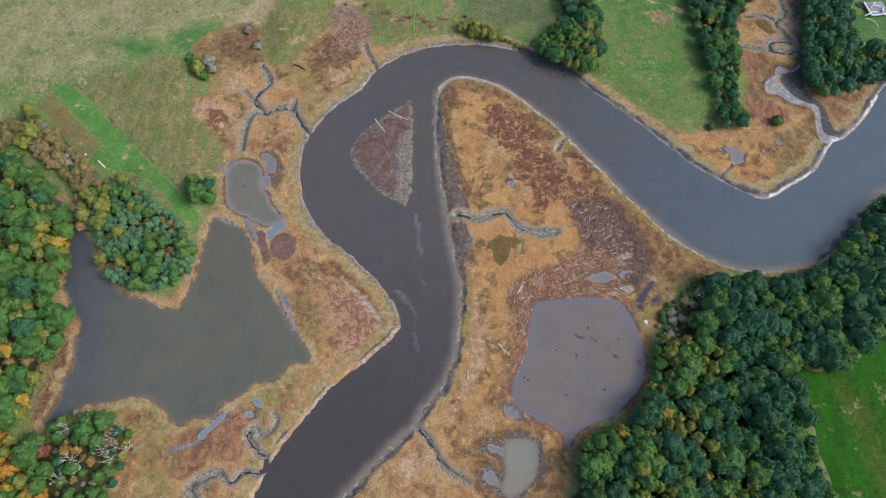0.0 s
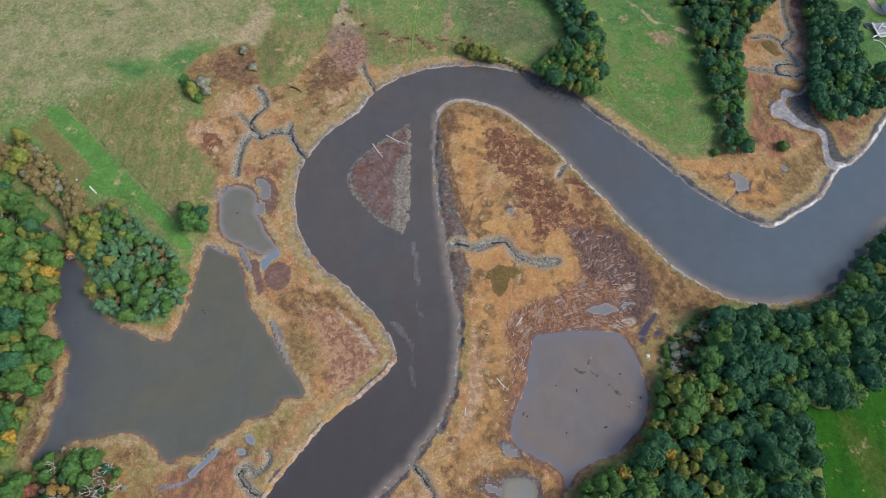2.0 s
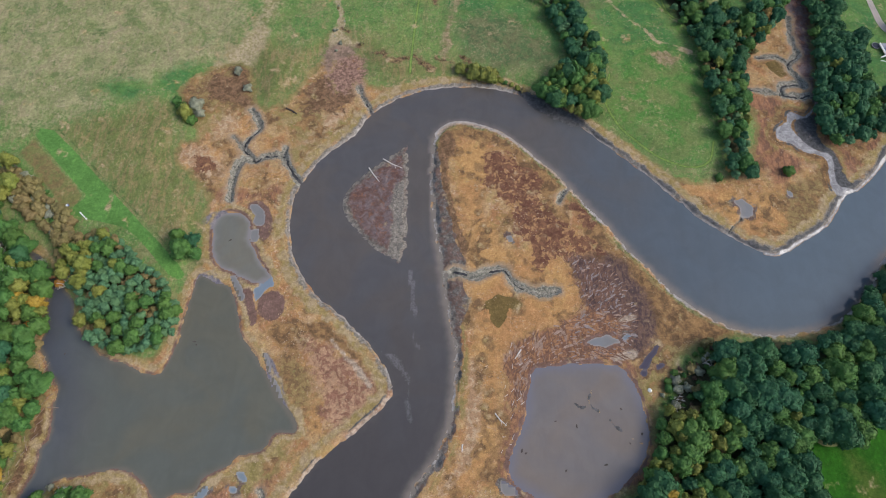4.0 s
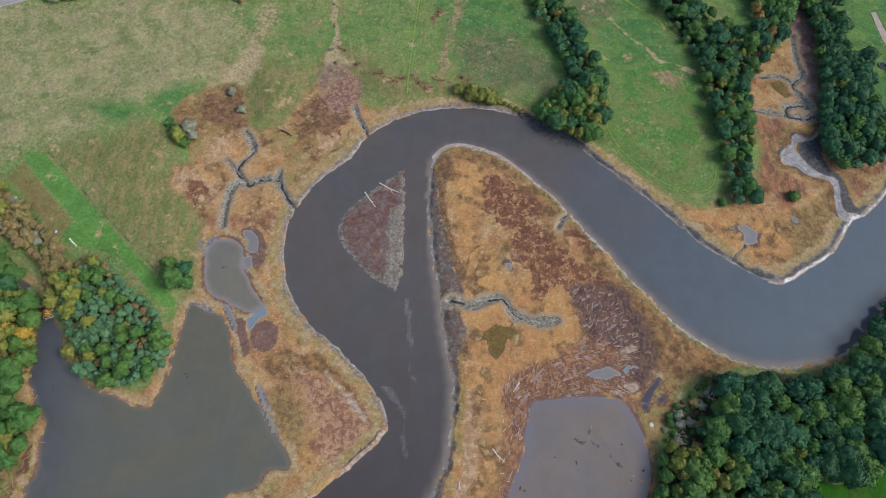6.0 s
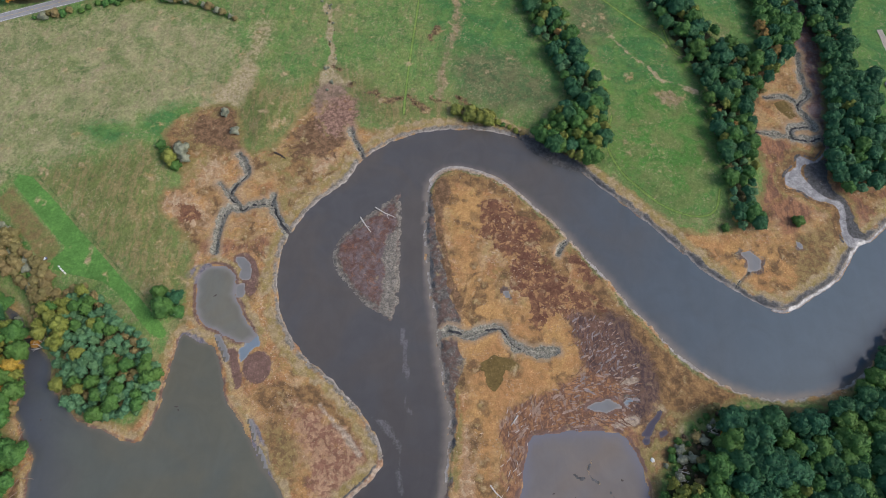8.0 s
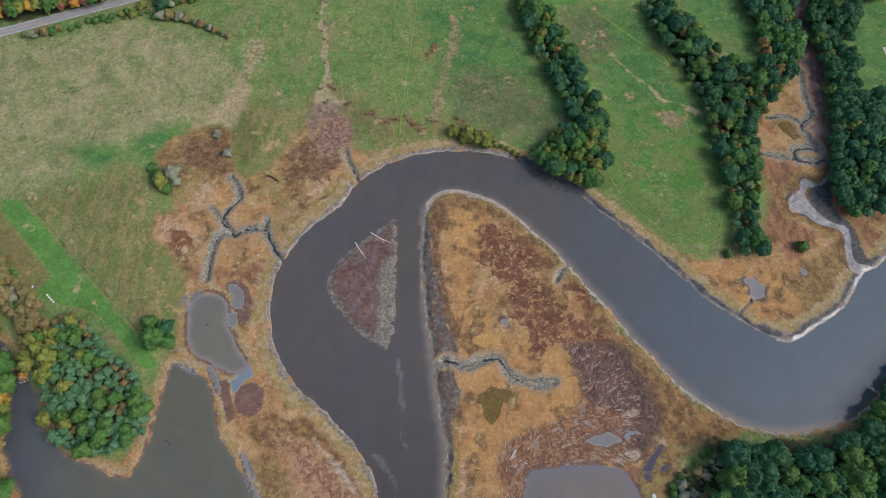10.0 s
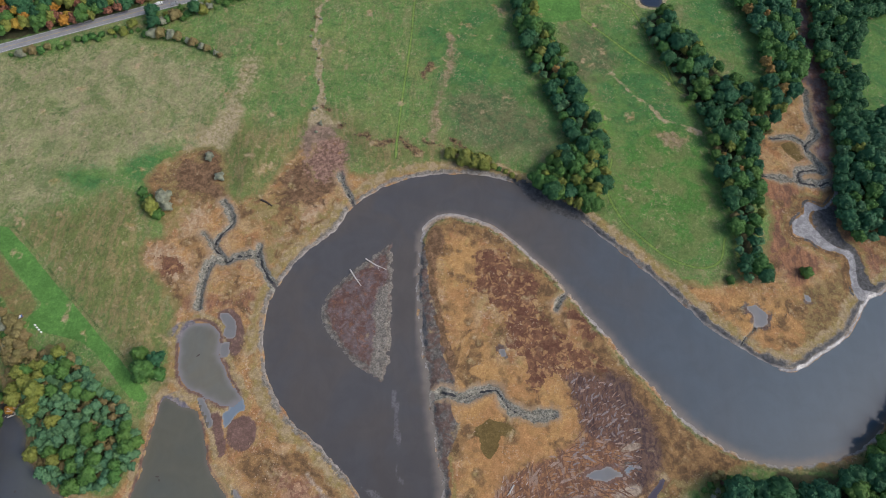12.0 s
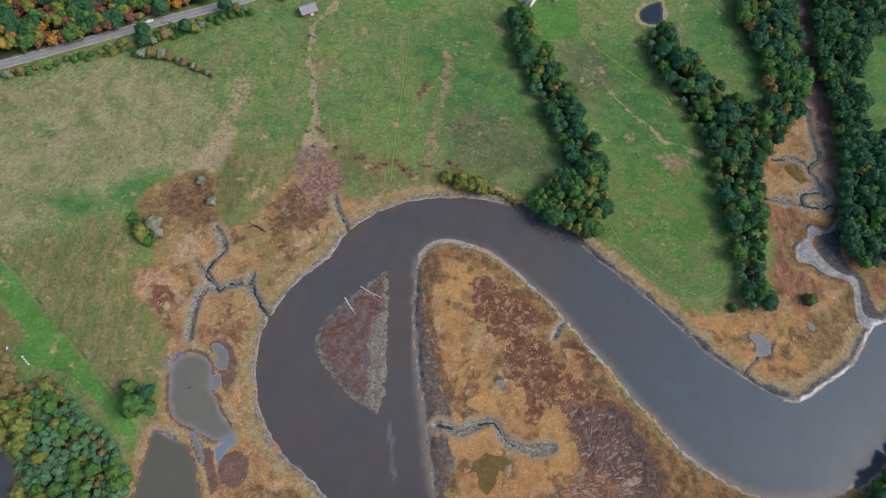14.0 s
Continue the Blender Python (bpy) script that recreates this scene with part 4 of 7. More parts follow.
    green = k.mix(k.step(k.noise(2.4, 5, 0.7, 0.6, stretch=(-48, 0.55), shift=187.0), 0.52, 0.64, 0, 0.5), green, (0.185, 0.19, 0.08))
    green = k.mix(k.step(k.noise(8, 6, 0.74, 0.8, shift=211.0), 0.53, 0.62, 0, 0.6), green, (0.062, 0.115, 0.036))
    green = k.mix(k.step(k.noise(5, 6, 0.74, 1.4, shift=241.0), 0.58, 0.66, 0, 0.6), green, (0.25, 0.21, 0.115))
    green = k.mix(k.step(k.noise(1.6, 5, 0.7, 0.8, shift=271.0), 0.56, 0.66, 0, 0.6), green, (0.24, 0.245, 0.12))
    hay = k.mix(k.step(broad, 0.36, 0.62), (0.26, 0.245, 0.128), (0.185, 0.205, 0.085))
    hay = k.mix(k.step(streak, 0.48, 0.66, 0, 0.75), hay, (0.29, 0.24, 0.145))
    hay = k.mix(k.step(k.noise(12, 4, 0.6, 0.6, shift=45.0), 0.54, 0.7, 0, 0.5), hay, (0.13, 0.16, 0.06))
    hay = k.mix(k.step(k.noise(7, 6, 0.74, 1.2, shift=233.0), 0.55, 0.63, 0, 0.6), hay, (0.33, 0.265, 0.18))
    hay = k.mix(k.step(k.noise(20, 6, 0.7, 1.0, shift=263.0), 0.53, 0.62, 0, 0.6), hay, (0.105, 0.15, 0.055))
    up = over(green, "hay", hay, 0.5, 2.4)
    stale = k.mix(k.step(streak, 0.42, 0.6), (0.12, 0.145, 0.045), (0.20, 0.165, 0.075))
    up = over(up, "stale", stale, 0.5, 1.6)
    up = over(up, "deep", k.mix(k.step(broad, 0.4, 0.6), (0.050, 0.142, 0.042), (0.088, 0.172, 0.046)), 0.45, 1.6)
    up = over(up, "bright", k.mix(k.step(mid, 0.4, 0.6), (0.085, 0.20, 0.036), (0.13, 0.19, 0.06)), 0.4, 1.6)
    up = over(up, "meadow", k.mix(k.step(broad, 0.4, 0.6), (0.070, 0.172, 0.036), (0.128, 0.170, 0.055)), 0.5, 1.8)
    up = over(up, "dusk", k.mix(k.step(mid, 0.4, 0.6), (0.075, 0.118, 0.048), (0.125, 0.132, 0.062)), 0.5, 1.8)
    up = over(up, "fawn", k.mix(k.step(patch, 0.42, 0.6), (0.27, 0.20, 0.125), (0.17, 0.145, 0.07)), 0.4, 1.6)
    fleck, spread = k.noise(2.0, 6, 0.74, 1.0, shift=281.0), k.noise(17, 4, 0.6, 0.8, shift=293.0)
    up = k.mix(k.calc("MULTIPLY", k.step(fleck, 0.52, 0.62), k.step(spread, 0.42, 0.6, 0.12, 0.75)), up, (0.25, 0.235, 0.125))
    up = k.mix(k.calc("MULTIPLY", k.step(k.noise(3.4, 6, 0.74, 1.0, shift=311.0), 0.54, 0.62), k.step(spread, 0.36, 0.58, 0.6, 0.15)), up, (0.052, 0.10, 0.03))
    up = over(up, "brown", k.mix(k.step(mid, 0.4, 0.6), (0.175, 0.135, 0.06), (0.15, 0.155, 0.055)), 0.2, 0.5)
    up = over(up, "weed", k.mix(k.step(patch, 0.42, 0.6), (0.30, 0.255, 0.15), (0.17, 0.175, 0.07)), 0.5, 1.8)
    up = over(up, "reed", k.mix(k.step(small, 0.42, 0.6), (0.37, 0.30, 0.19), (0.22, 0.19, 0.095)), 0.3, 1.1)
    up = over(up, "lawn", k.shade((0.085, 0.198, 0.045), 0.85, 1.15, broad), 0.1, 0.12)
    vivid = k.shade((0.017, 0.086, 0.005), 0.75, 1.3, k.noise(6, 5, 0.65, 0.2, stretch=(25, 0.2)))
    up = over(up, "vivid", vivid, 0.1, 0.2)
    up = over(up, "vivid_dry", k.shade((0.055, 0.092, 0.014), 0.85, 1.15, mid), 0.4, 1.0)
    up = over(up, "thorn", k.mix(k.step(small, 0.4, 0.6), (0.10, 0.06, 0.036), (0.18, 0.125, 0.065)), 0.4, 2.0)
    up = over(up, "rut", k.shade((0.075, 0.125, 0.036), 0.8, 1.2, small), 0.25, 0.5)
    up = over(up, "path", (0.155, 0.235, 0.055), 0.25, 0.15)
    up = over(up, "fence", (0.07, 0.11, 0.035), 0.3, 0.8)
    up = over(up, "litter_shade", k.mix(k.step(patch, 0.4, 0.6), (0.045, 0.055, 0.025), (0.06, 0.055, 0.03)), 0.25, 0.6)
    verge = k.calc("ADD", k.attr("upland"), k.calc("MULTIPLY", edge, 0.65))
    col = k.mix(k.step(verge, 0.18, 0.42, 0, 0.75), col, k.mix(k.step(mid, 0.4, 0.6), (0.20, 0.175, 0.07), (0.155, 0.15, 0.055)))
    col = k.mix(k.step(verge, 0.45, 0.72), col, up)
    # muddy margins of creeks and river
    col = over(col, "halo", k.mix(k.step(small, 0.42, 0.6), (0.33, 0.24, 0.165), (0.27, 0.185, 0.105)), 0.45, 1.4)
    col = over(col, "levee", k.mix(k.step(mid, 0.4, 0.62), (0.25, 0.19, 0.075), (0.33, 0.25, 0.15)), 0.35, 1.4)
    slump = k.noise(1.5, 4, 0.7, 0.8, shift=29.0)
    col = over(col, "bank", k.mix(k.step(slump, 0.36, 0.64), (0.115, 0.105, 0.092), (0.245, 0.218, 0.185)), 0.35, 1.0)
    col = over(col, "fringe", k.mix(k.step(small, 0.4, 0.6), (0.105, 0.115, 0.05), (0.19, 0.175, 0.08)), 0.35, 1.2)
    col = over(col, "bar", k.shade((0.29, 0.265, 0.245), 0.8, 1.2, mid), 0.4, 0.9)
    col = over(col, "creek", k.mix(k.step(k.noise(1.2, 5, 0.72, 0.8, shift=379.0), 0.4, 0.6), (0.10, 0.10, 0.082), (0.28, 0.262, 0.215)), 0.3, 1.3)
    col = over(col, "channel", k.shade((0.07, 0.07, 0.072), 0.7, 1.3, small), 0.25, 0.8)
    col = over(col, "silt", k.mix(k.step(patch, 0.42, 0.6), (0.21, 0.205, 0.21), (0.30, 0.295, 0.295)), 0.2, 0.8)
    col = over(col, "shell", k.shade((0.50, 0.48, 0.45), 0.8, 1.15, small), 0.3, 0.8)
    col = over(col, "mauve", k.mix(k.step(patch, 0.42, 0.58), (0.165, 0.12, 0.085), (0.24, 0.165, 0.125)), 0.4, 1.6)
    col = over(col, "rose", k.mix(k.step(small, 0.42, 0.6), (0.165, 0.10, 0.075), (0.27, 0.165, 0.125)), 0.45, 2.2)
    col = over(col, "pale", k.shade((0.32, 0.255, 0.195), 0.8, 1.15, small), 0.4, 1.1)
    col = k.shade(k.shade(k.shade(col, 0.84, 1.16, fine), 0.84, 1.16, small), 0.84, 1.16, k.noise(7, 5, 0.7, 0.6, shift=141.0))
    if tufts:
        col = k.shade(col, 0.86, 1.24, k.island())
    k.colour(col)
    k.bump(k.calc("ADD", k.calc("MULTIPLY", small, 0.5), k.calc("MULTIPLY", fine, 0.5)), 0.4, 0.8)
    k.put(k.bsdf.inputs["Roughness"], k.step(k.calc("MAXIMUM", k.calc("MAXIMUM", k.attr("silt"), k.attr("channel")), k.attr("violet")), 0.3, 0.8, 0.92, 0.5))
    return k.mat


def water_material(name, deep, shallow, rough=0.09, ripple=0.06, sky_tint=None):
    """Turbid water; last argument: a bluer colour, sky reflection painted into the base, and from and to which x."""
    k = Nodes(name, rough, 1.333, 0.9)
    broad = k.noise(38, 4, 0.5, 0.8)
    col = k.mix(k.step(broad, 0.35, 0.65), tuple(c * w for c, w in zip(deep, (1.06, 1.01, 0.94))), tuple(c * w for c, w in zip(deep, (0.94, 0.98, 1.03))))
    if sky_tint:
        sky_tint, low, high = sky_tint
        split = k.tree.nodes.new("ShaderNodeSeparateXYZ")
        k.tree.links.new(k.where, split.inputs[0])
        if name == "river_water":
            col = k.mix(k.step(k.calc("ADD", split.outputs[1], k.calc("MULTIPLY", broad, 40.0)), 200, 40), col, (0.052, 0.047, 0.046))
        col = k.mix(k.step(k.calc("ADD", split.outputs[0], k.calc("MULTIPLY", broad, 60.0)), low, high), col, sky_tint)
    col = k.shade(col, 0.95, 1.05, k.noise(14, 3, 0.6, 1.0, shift=7.0))
    col = k.shade(col, 0.975, 1.025, k.noise(6, 3, 0.6, 0.8, stretch=(70, 0.35)))
    col = k.mix(k.step(k.calc("ADD", k.attr("shallow"), k.calc("MULTIPLY", k.calc("SUBTRACT", k.noise(5, 3), 0.5), 0.35)), 0.12, 1.0), col, shallow)
    col = k.mix(k.step(k.calc("MULTIPLY", k.attr("foam"), k.noise(2.0, 6, 0.75, 1.2)), 0.30, 0.66, 0, 0.26), col, (0.34, 0.33, 0.34))
    k.colour(col)
    k.bump(k.calc("ADD", k.noise(0.9, 3), k.noise(4.0, 2)), ripple, 0.5)
    return k.mat


def leaf_material(name, dark, light, odd=None):
    k = Nodes(name, 0.65, specular=0.25)
    tone = k.calc("ADD", k.calc("MULTIPLY", k.island(), 0.35), k.calc("MULTIPLY", k.noise(1.8, 3, 0.6), 0.65))
    col = k.mix(k.step(tone, 0.15, 0.85), dark, light)
    col = k.mix(k.calc("MULTIPLY", k.random(), 0.7), col, odd or light)
    col = k.shade(col, 0.8, 1.2, k.noise(4.5, 3))
    k.colour(col)
    k.bsdf.inputs["Subsurface Weight"].default_value = 0.0
    return k.mat


M_GROUND = ground_material("marsh_and_field")
M_TUFTS = ground_material("standing_grass", True)
# the eastern arm turns blue-grey: sky sheen painted into the water colour
M_RIVER = water_material("river_water", (0.080, 0.074, 0.072), (0.185, 0.157, 0.132), sky_tint=((0.066, 0.092, 0.116), 50, 245))
M_POND = water_material("pond_water", (0.098, 0.100, 0.080), (0.128, 0.115, 0.09), 0.12, 0.03, ((0.062, 0.07, 0.09), -115, -175))
M_PAN = water_material("pan_water", (0.146, 0.128, 0.119), (0.136, 0.132, 0.154), 0.15, 0.02)
M_POND_SILT = water_material("silty_pond_water", (0.140, 0.136, 0.112), (0.20, 0.185, 0.185), 0.12, 0.03)
M_REEDY = water_material("reedy_water", (0.20, 0.195, 0.165), (0.17, 0.15, 0.12), 0.1, 0.02)
# the mirrored sky is put into this pool's blue base colour
M_SKYBLUE = water_material("sky_blue_pool", (0.155, 0.195, 0.24), (0.25, 0.26, 0.26), 0.06, 0.01)
M_POOL = water_material("pool_water", (0.17, 0.17, 0.175), (0.25, 0.23, 0.21), 0.06, 0.01)
M_VIOLET = water_material("violet_pool", (0.045, 0.04, 0.062), (0.09, 0.075, 0.085), 0.12, 0.01)
M_BLUE = water_material("clear_water", (0.018, 0.028, 0.048), (0.06, 0.06, 0.05), 0.05, 0.01)
M_BARK = plain("bark", (0.14, 0.11, 0.085), 0.95, 0.35, 0.3)
M_BLEACHED = plain("bleached_wood", (0.48, 0.45, 0.42), 0.9, 0.25, 0.3)
LEAVES = {
    "green": leaf_material("leaves_green", (0.034, 0.104, 0.029), (0.068, 0.164, 0.040), (0.084, 0.152, 0.032)),
    "amber": leaf_material("leaves_amber", (0.19, 0.12, 0.04), (0.32, 0.20, 0.065), (0.26, 0.17, 0.055)),
    "teal": leaf_material("leaves_deep_green", (0.015, 0.072, 0.039), (0.035, 0.115, 0.054), (0.040, 0.108, 0.036)),
    "jade": leaf_material("leaves_jade", (0.050, 0.135, 0.072), (0.092, 0.205, 0.105), (0.105, 0.19, 0.075)),
    "lime": leaf_material("leaves_yellow_green", (0.11, 0.145, 0.032), (0.19, 0.22, 0.046), (0.18, 0.18, 0.042)),
    "gold": leaf_material("leaves_golden", (0.24, 0.165, 0.028), (0.39, 0.265, 0.045), (0.32, 0.205, 0.036)),
    "orange": leaf_material("leaves_orange", (0.27, 0.12, 0.02), (0.44, 0.21, 0.036), (0.36, 0.19, 0.036)),
    "red": leaf_material("leaves_red", (0.13, 0.045, 0.04), (0.25, 0.09, 0.07), (0.24, 0.13, 0.06)),
    "bramble": leaf_material("leaves_bramble", (0.075, 0.048, 0.034), (0.145, 0.09, 0.06), (0.11, 0.075, 0.045)),
    "olive": leaf_material("leaves_olive", (0.155, 0.125, 0.052), (0.25, 0.185, 0.085), (0.17, 0.16, 0.06)),
    "grey": leaf_material("leaves_grey", (0.15, 0.165, 0.115), (0.27, 0.28, 0.21), (0.20, 0.22, 0.15)),
}


# ---- helpers for shapes ----
def spline(points, closed=False, cuts=5):
    p = np.array(points, float)
    n = len(p)
    if closed:
        q = np.concatenate([p[-1:], p, p[:2]])
    else:
        q = np.concatenate([2 * p[:1] - p[1:2], p, 2 * p[-1:] - p[-2:-1]])
    out = []
    for i in range(n if closed else n - 1):
        a, b, c, d = q[i : i + 4]
        for s in np.arange(cuts) / cuts:
            out.append(0.5 * (2 * b + (c - a) * s + (2 * a - 5 * b + 4 * c - d) * s * s + (3 * b - a - 3 * c + d) * s**3))
    if not closed:
        out.append(p[-1])
    return np.array(out)


def lattice(x, y, size, seed):
    table = np.random.RandomState(seed).rand(257, 257)
    u, v = x / size + 1000.0, y / size + 1000.0
    i, j = np.floor(u).astype(int), np.floor(v).astype(int)
    a, b = u - i, v - j
    a, b = a * a * (3 - 2 * a), b * b * (3 - 2 * b)
    i, j, i2, j2 = i % 256, j % 256, (i + 1) % 256, (j + 1) % 256
    return (table[j, i] * (1 - a) + table[j, i2] * a) * (1 - b) + (table[j2, i] * (1 - a) + table[j2, i2] * a) * b - 0.5


def rough(x, y, size, seed, octaves=3):
    return sum(lattice(x, y, size / 2**o, seed + o) / 2**o for o in range(octaves))


def smooth(v):
    v = np.clip(v, 0, 1)
    return v * v * (3 - 2 * v)


# the sheet's lines: dense where the camera passes, wider and wider towards the horizon
FINE = 0.8
grow = [12 * 1.34**k for k in range(20)]
reach = np.cumsum(grow)
GX = np.concatenate([-306 - reach[::-1], np.arange(-306, 330, FINE), 330 + reach])
GY = np.concatenate([-14 - reach[::-1], np.arange(-14, 452, FINE), 452 + reach])
X, Y = np.meshgrid(GX, GY)


def distance(points, pad, closed=True, cuts=5):
    """Metres from a shore or line for every point of the sheet, minus inside, cut off at pad."""
    p = spline(points, closed, cuts)
    d = np.full(X.shape, float(pad))
    inside = np.zeros(X.shape, bool)
    ends = np.roll(p, -1, 0) if closed else p[1:]
    for (ax, ay), (bx, by) in zip(p, ends):
        i0, i1 = np.searchsorted(GX, (min(ax, bx) - pad, max(ax, bx) + pad))
        j0, j1 = np.searchsorted(GY, (min(ay, by) - pad, max(ay, by) + pad))
        if i1 > i0 and j1 > j0:
            px, py = X[j0:j1, i0:i1] - ax, Y[j0:j1, i0:i1] - ay
            ex, ey = bx - ax, by - ay
            s = np.clip((px * ex + py * ey) / (ex * ex + ey * ey + 1e-9), 0, 1)
            near = np.hypot(px - s * ex, py - s * ey)
            np.minimum(d[j0:j1, i0:i1], near, out=d[j0:j1, i0:i1])
        if closed and ay != by:
            j0, j1 = np.searchsorted(GY, (min(ay, by), max(ay, by)))
            for j in range(j0, j1):
                cross = ax + (GY[j] - ay) / (by - ay) * (bx - ax)
                inside[j, np.searchsorted(GX, cross) :] ^= True
    return np.where(inside, -d, d)


def mesh_of(name, verts, faces, materials=(), smoothed=False):
    """A mesh from arrays: faces all of one size."""
    me = bpy.data.meshes.new(name)
    verts, faces = np.asarray(verts, np.float32), np.asarray(faces, np.int32)
    k = faces.shape[1]
    me.vertices.add(len(verts))
    me.vertices.foreach_set("co", verts.ravel())
    me.loops.add(faces.size)
    me.loops.foreach_set("vertex_index", faces.ravel())
    me.polygons.add(len(faces))
    me.polygons.foreach_set("loop_start", np.arange(len(faces), dtype=np.int32) * k)
    me.polygons.foreach_set("loop_total", np.full(len(faces), k, np.int32))
    me.update(calc_edges=True)
    me.polygons.foreach_set("use_smooth", np.full(len(faces), smoothed))
    for m in materials:
        me.materials.append(m)
    return me


def part(name, bm, material, parent=None, label=""):
    me = bpy.data.meshes.new(name)
    bm.to_mesh(me)
    bm.free()
    me.materials.append(material)
    ob = new(name, me)
    ob.parent = parent
    return tagged(ob, label)


def thing(name, label, category, m, group="", kind=""):
    ob = new(name)
    ob.matrix_world = m
    return tagged(ob, label, category, group, kind)


def box(bm, size, at, bevel=0.0, turn=None):
    made = bmesh.ops.create_cube(bm, size=1.0, matrix=Matrix.Translation(at) @ (turn or Matrix()) @ Matrix.Diagonal((*size, 1)))
    if bevel:
        edges = list({e for v in made["verts"] for e in v.link_edges})
        bmesh.ops.bevel(bm, geom=edges, offset=bevel, segments=1, affect="EDGES")


def limb(bm, a, b, ra, rb, sides=6):
    a, b = Vector(a), Vector(b)
    made = bmesh.ops.create_cone(bm, cap_ends=True, segments=sides, radius1=ra, radius2=rb, depth=(b - a).length)
    turn = (b - a).to_track_quat("Z", "Y").to_matrix().to_4x4()
    bmesh.ops.transform(bm, matrix=Matrix.Translation((a + b) / 2) @ turn, verts=made["verts"])


# ---- the land ----
WATER, POND = -1.0, -0.2
wob1, wob2 = rough(X, Y, 9, 3), rough(X, Y, 3.2, 11)
wobble = wob1 * 1.6 + wob2 * 1.2

river_line = BANK_WEST + BANK_NORTH + list(reversed(BANK_EAST + BANK_SOUTH))
river = distance(river_line, 30, cuts=4) + wob2 * 1.0
island = distance(ISLAND, 30) + wob2 * 1.0
water = np.maximum(river, -island)
land = 0.25 * rough(X, Y, 6, 21) + 0.12 * rough(X, Y, 1.6, 27, 2)

field_north = distance(FIELD_NORTH + FIELD_NORTH_EDGE, 25)
uplands = [field_north] + [distance(p, 25) for p in (FIELD_EAST, UPLAND_SOUTHEAST, UPLAND_SOUTHWEST)]
upland = np.minimum.reduce(uplands)
land += 2.2 * smooth(-upland / 16) + 0.5 * rough(X, Y, 40, 5) * smooth(-upland / 12)
land = np.where(island < 4, np.minimum(land, -0.35 + 0.3 * rough(X, Y, 5, 41)), land)

MASK = {}


def paint(name, d, soft=2.0, ragged=1.0):
    """Lays a mask of land cover: 1 inside the line, 0 outside it."""
    MASK[name] = np.maximum(MASK.get(name, 0), np.clip(0.5 - (d + wobble * ragged) / (2 * soft), 0, 1))


paint("upland", upland, 5.0, 1.6)
flank = np.minimum(distance(MUD_FLANK, 12), distance(MUD_SOUTH, 12))
paint("mud", distance(MUD_FLANK, 12) - 0.3, 1.2, 1.3)
paint("umber", distance(UMBER_FLANK, 10) - 0.5, 1.6)
paint("brush", distance(UMBER_FLANK, 10) - 0.3, 2.0, 1.2)
south = distance(MUD_SOUTH, 12)
strand = distance(BANK_SOUTHWEST, 10, False)
paint("mud", np.abs(island + 1.0) - 2.2, 2.0, 1.6)
paint("islet", island - 3.0, 1.5, 0.5)
paint("rust", distance(PEAT_SHORE, 8), 3.0)
paint("brush", distance(PEAT_SHORE, 8) + 0.5, 2.5, 1.6)
for zone in (OLIVE_NORTHWEST, OLIVE_FORK):
    paint("olive", distance(zone, 14) + 4, 8.0, 2.0)
for zone in (RED_MEADOW, BROWN_VALLEY, BROWN_MEADOW):
    paint("rust", distance(zone, 12), 4.0, 2.0)
paint("brackish", distance(BROWN_PAN, 5), 1.0)
paint("rust", distance(RED_SOUTHWEST, 16), 8.0)
paint("pink", distance(PINK_BEND, 16) - 1, 5.0, 2.0)
paint("rust", distance(RUST_CREEK, 14), 6.0, 2.0)
paint("tawny", distance(TAWNY_NORTHWEST, 14) - 1, 4.0, 1.5)
paint("tawny", distance(OLIVE_BEND, 14), 7.0, 2.0)
paint("olive", distance(OLIVE_WOODSIDE, 10), 5.0, 1.5)
paint("umber", distance(CREEK_SIDE, 6, False) - 0.6, 0.8)
for zone in (UMBER_PAN, UMBER_EAST, UMBER_RIM, UMBER_BEND, UMBER_SOUTH):
    paint("umber", distance(zone, 10), 4.0)
for zone in (STRAW_STRIP, STRAW_NORTH, STRAW_SOUTH):
    paint("straw", distance(zone, 8), 3.0)
paint("straw", distance(STRAW_POINT, 8, False) - 1.1, 1.2)
paint("pale", distance(STRAW_BEND, 8, False) - 1.1, 1.0, 1.1)
for zone in (VIOLET_NORTH, VIOLET_WEST, VIOLET_STRIP):
    paint("violet", distance(zone, 6) - 0.9, 1.0, 0.6)
for zone in (RED_POOLS, RED_RING):
    paint("redmud", distance(zone, 6), 1.0, 0.7)
# dark bank cover that also holds the shadow of the trees above it
paint("brush", distance(SHADED_SHORE, 8), 2.0, 1.0)
paint("tawny", distance(EAST_TIP, 10), 5.0, 2.5)
paint("brush", distance(PEAT_EAST, 12) - 0.5, 3.5, 1.5)
for zone in (OLIVE_SOUTHWEST, OLIVE_SHORE):
    paint("olive", distance(zone, 12), 5.0)
for zone in (GOLD_EAST, GOLD_PENINSULA):
    paint("gold", distance(zone, 12), 6.0)
paint("fence", distance(FENCE_LINE, 5, False) - 0.3, 0.5, 0.4)
paint("umber", distance(UMBER_LOBE, 10), 3.0)
for zone in (RED_PENINSULA, RED_SPOT):
    paint("red", distance(zone, 14) - 0.5, 3.5, 1.6)
paint("mauve", distance(MAUVE_BRUSH, 14), 4.0, 2.4)
paint("rose", distance(PINK_BRUSH, 14), 4.0, 2.4)
paint("gold", distance(BRUSH_PINK, 14), 3.0, 1.5)
paint("straw", distance(BRUSH_PINK, 14) + 2, 6.0, 2.0)
paint("red", distance(RED_OVAL, 8) + 2, 4.0, 2.0)
paint("umber", distance(GULLY, 6, False) - 0.3, 0.6, 0.6)
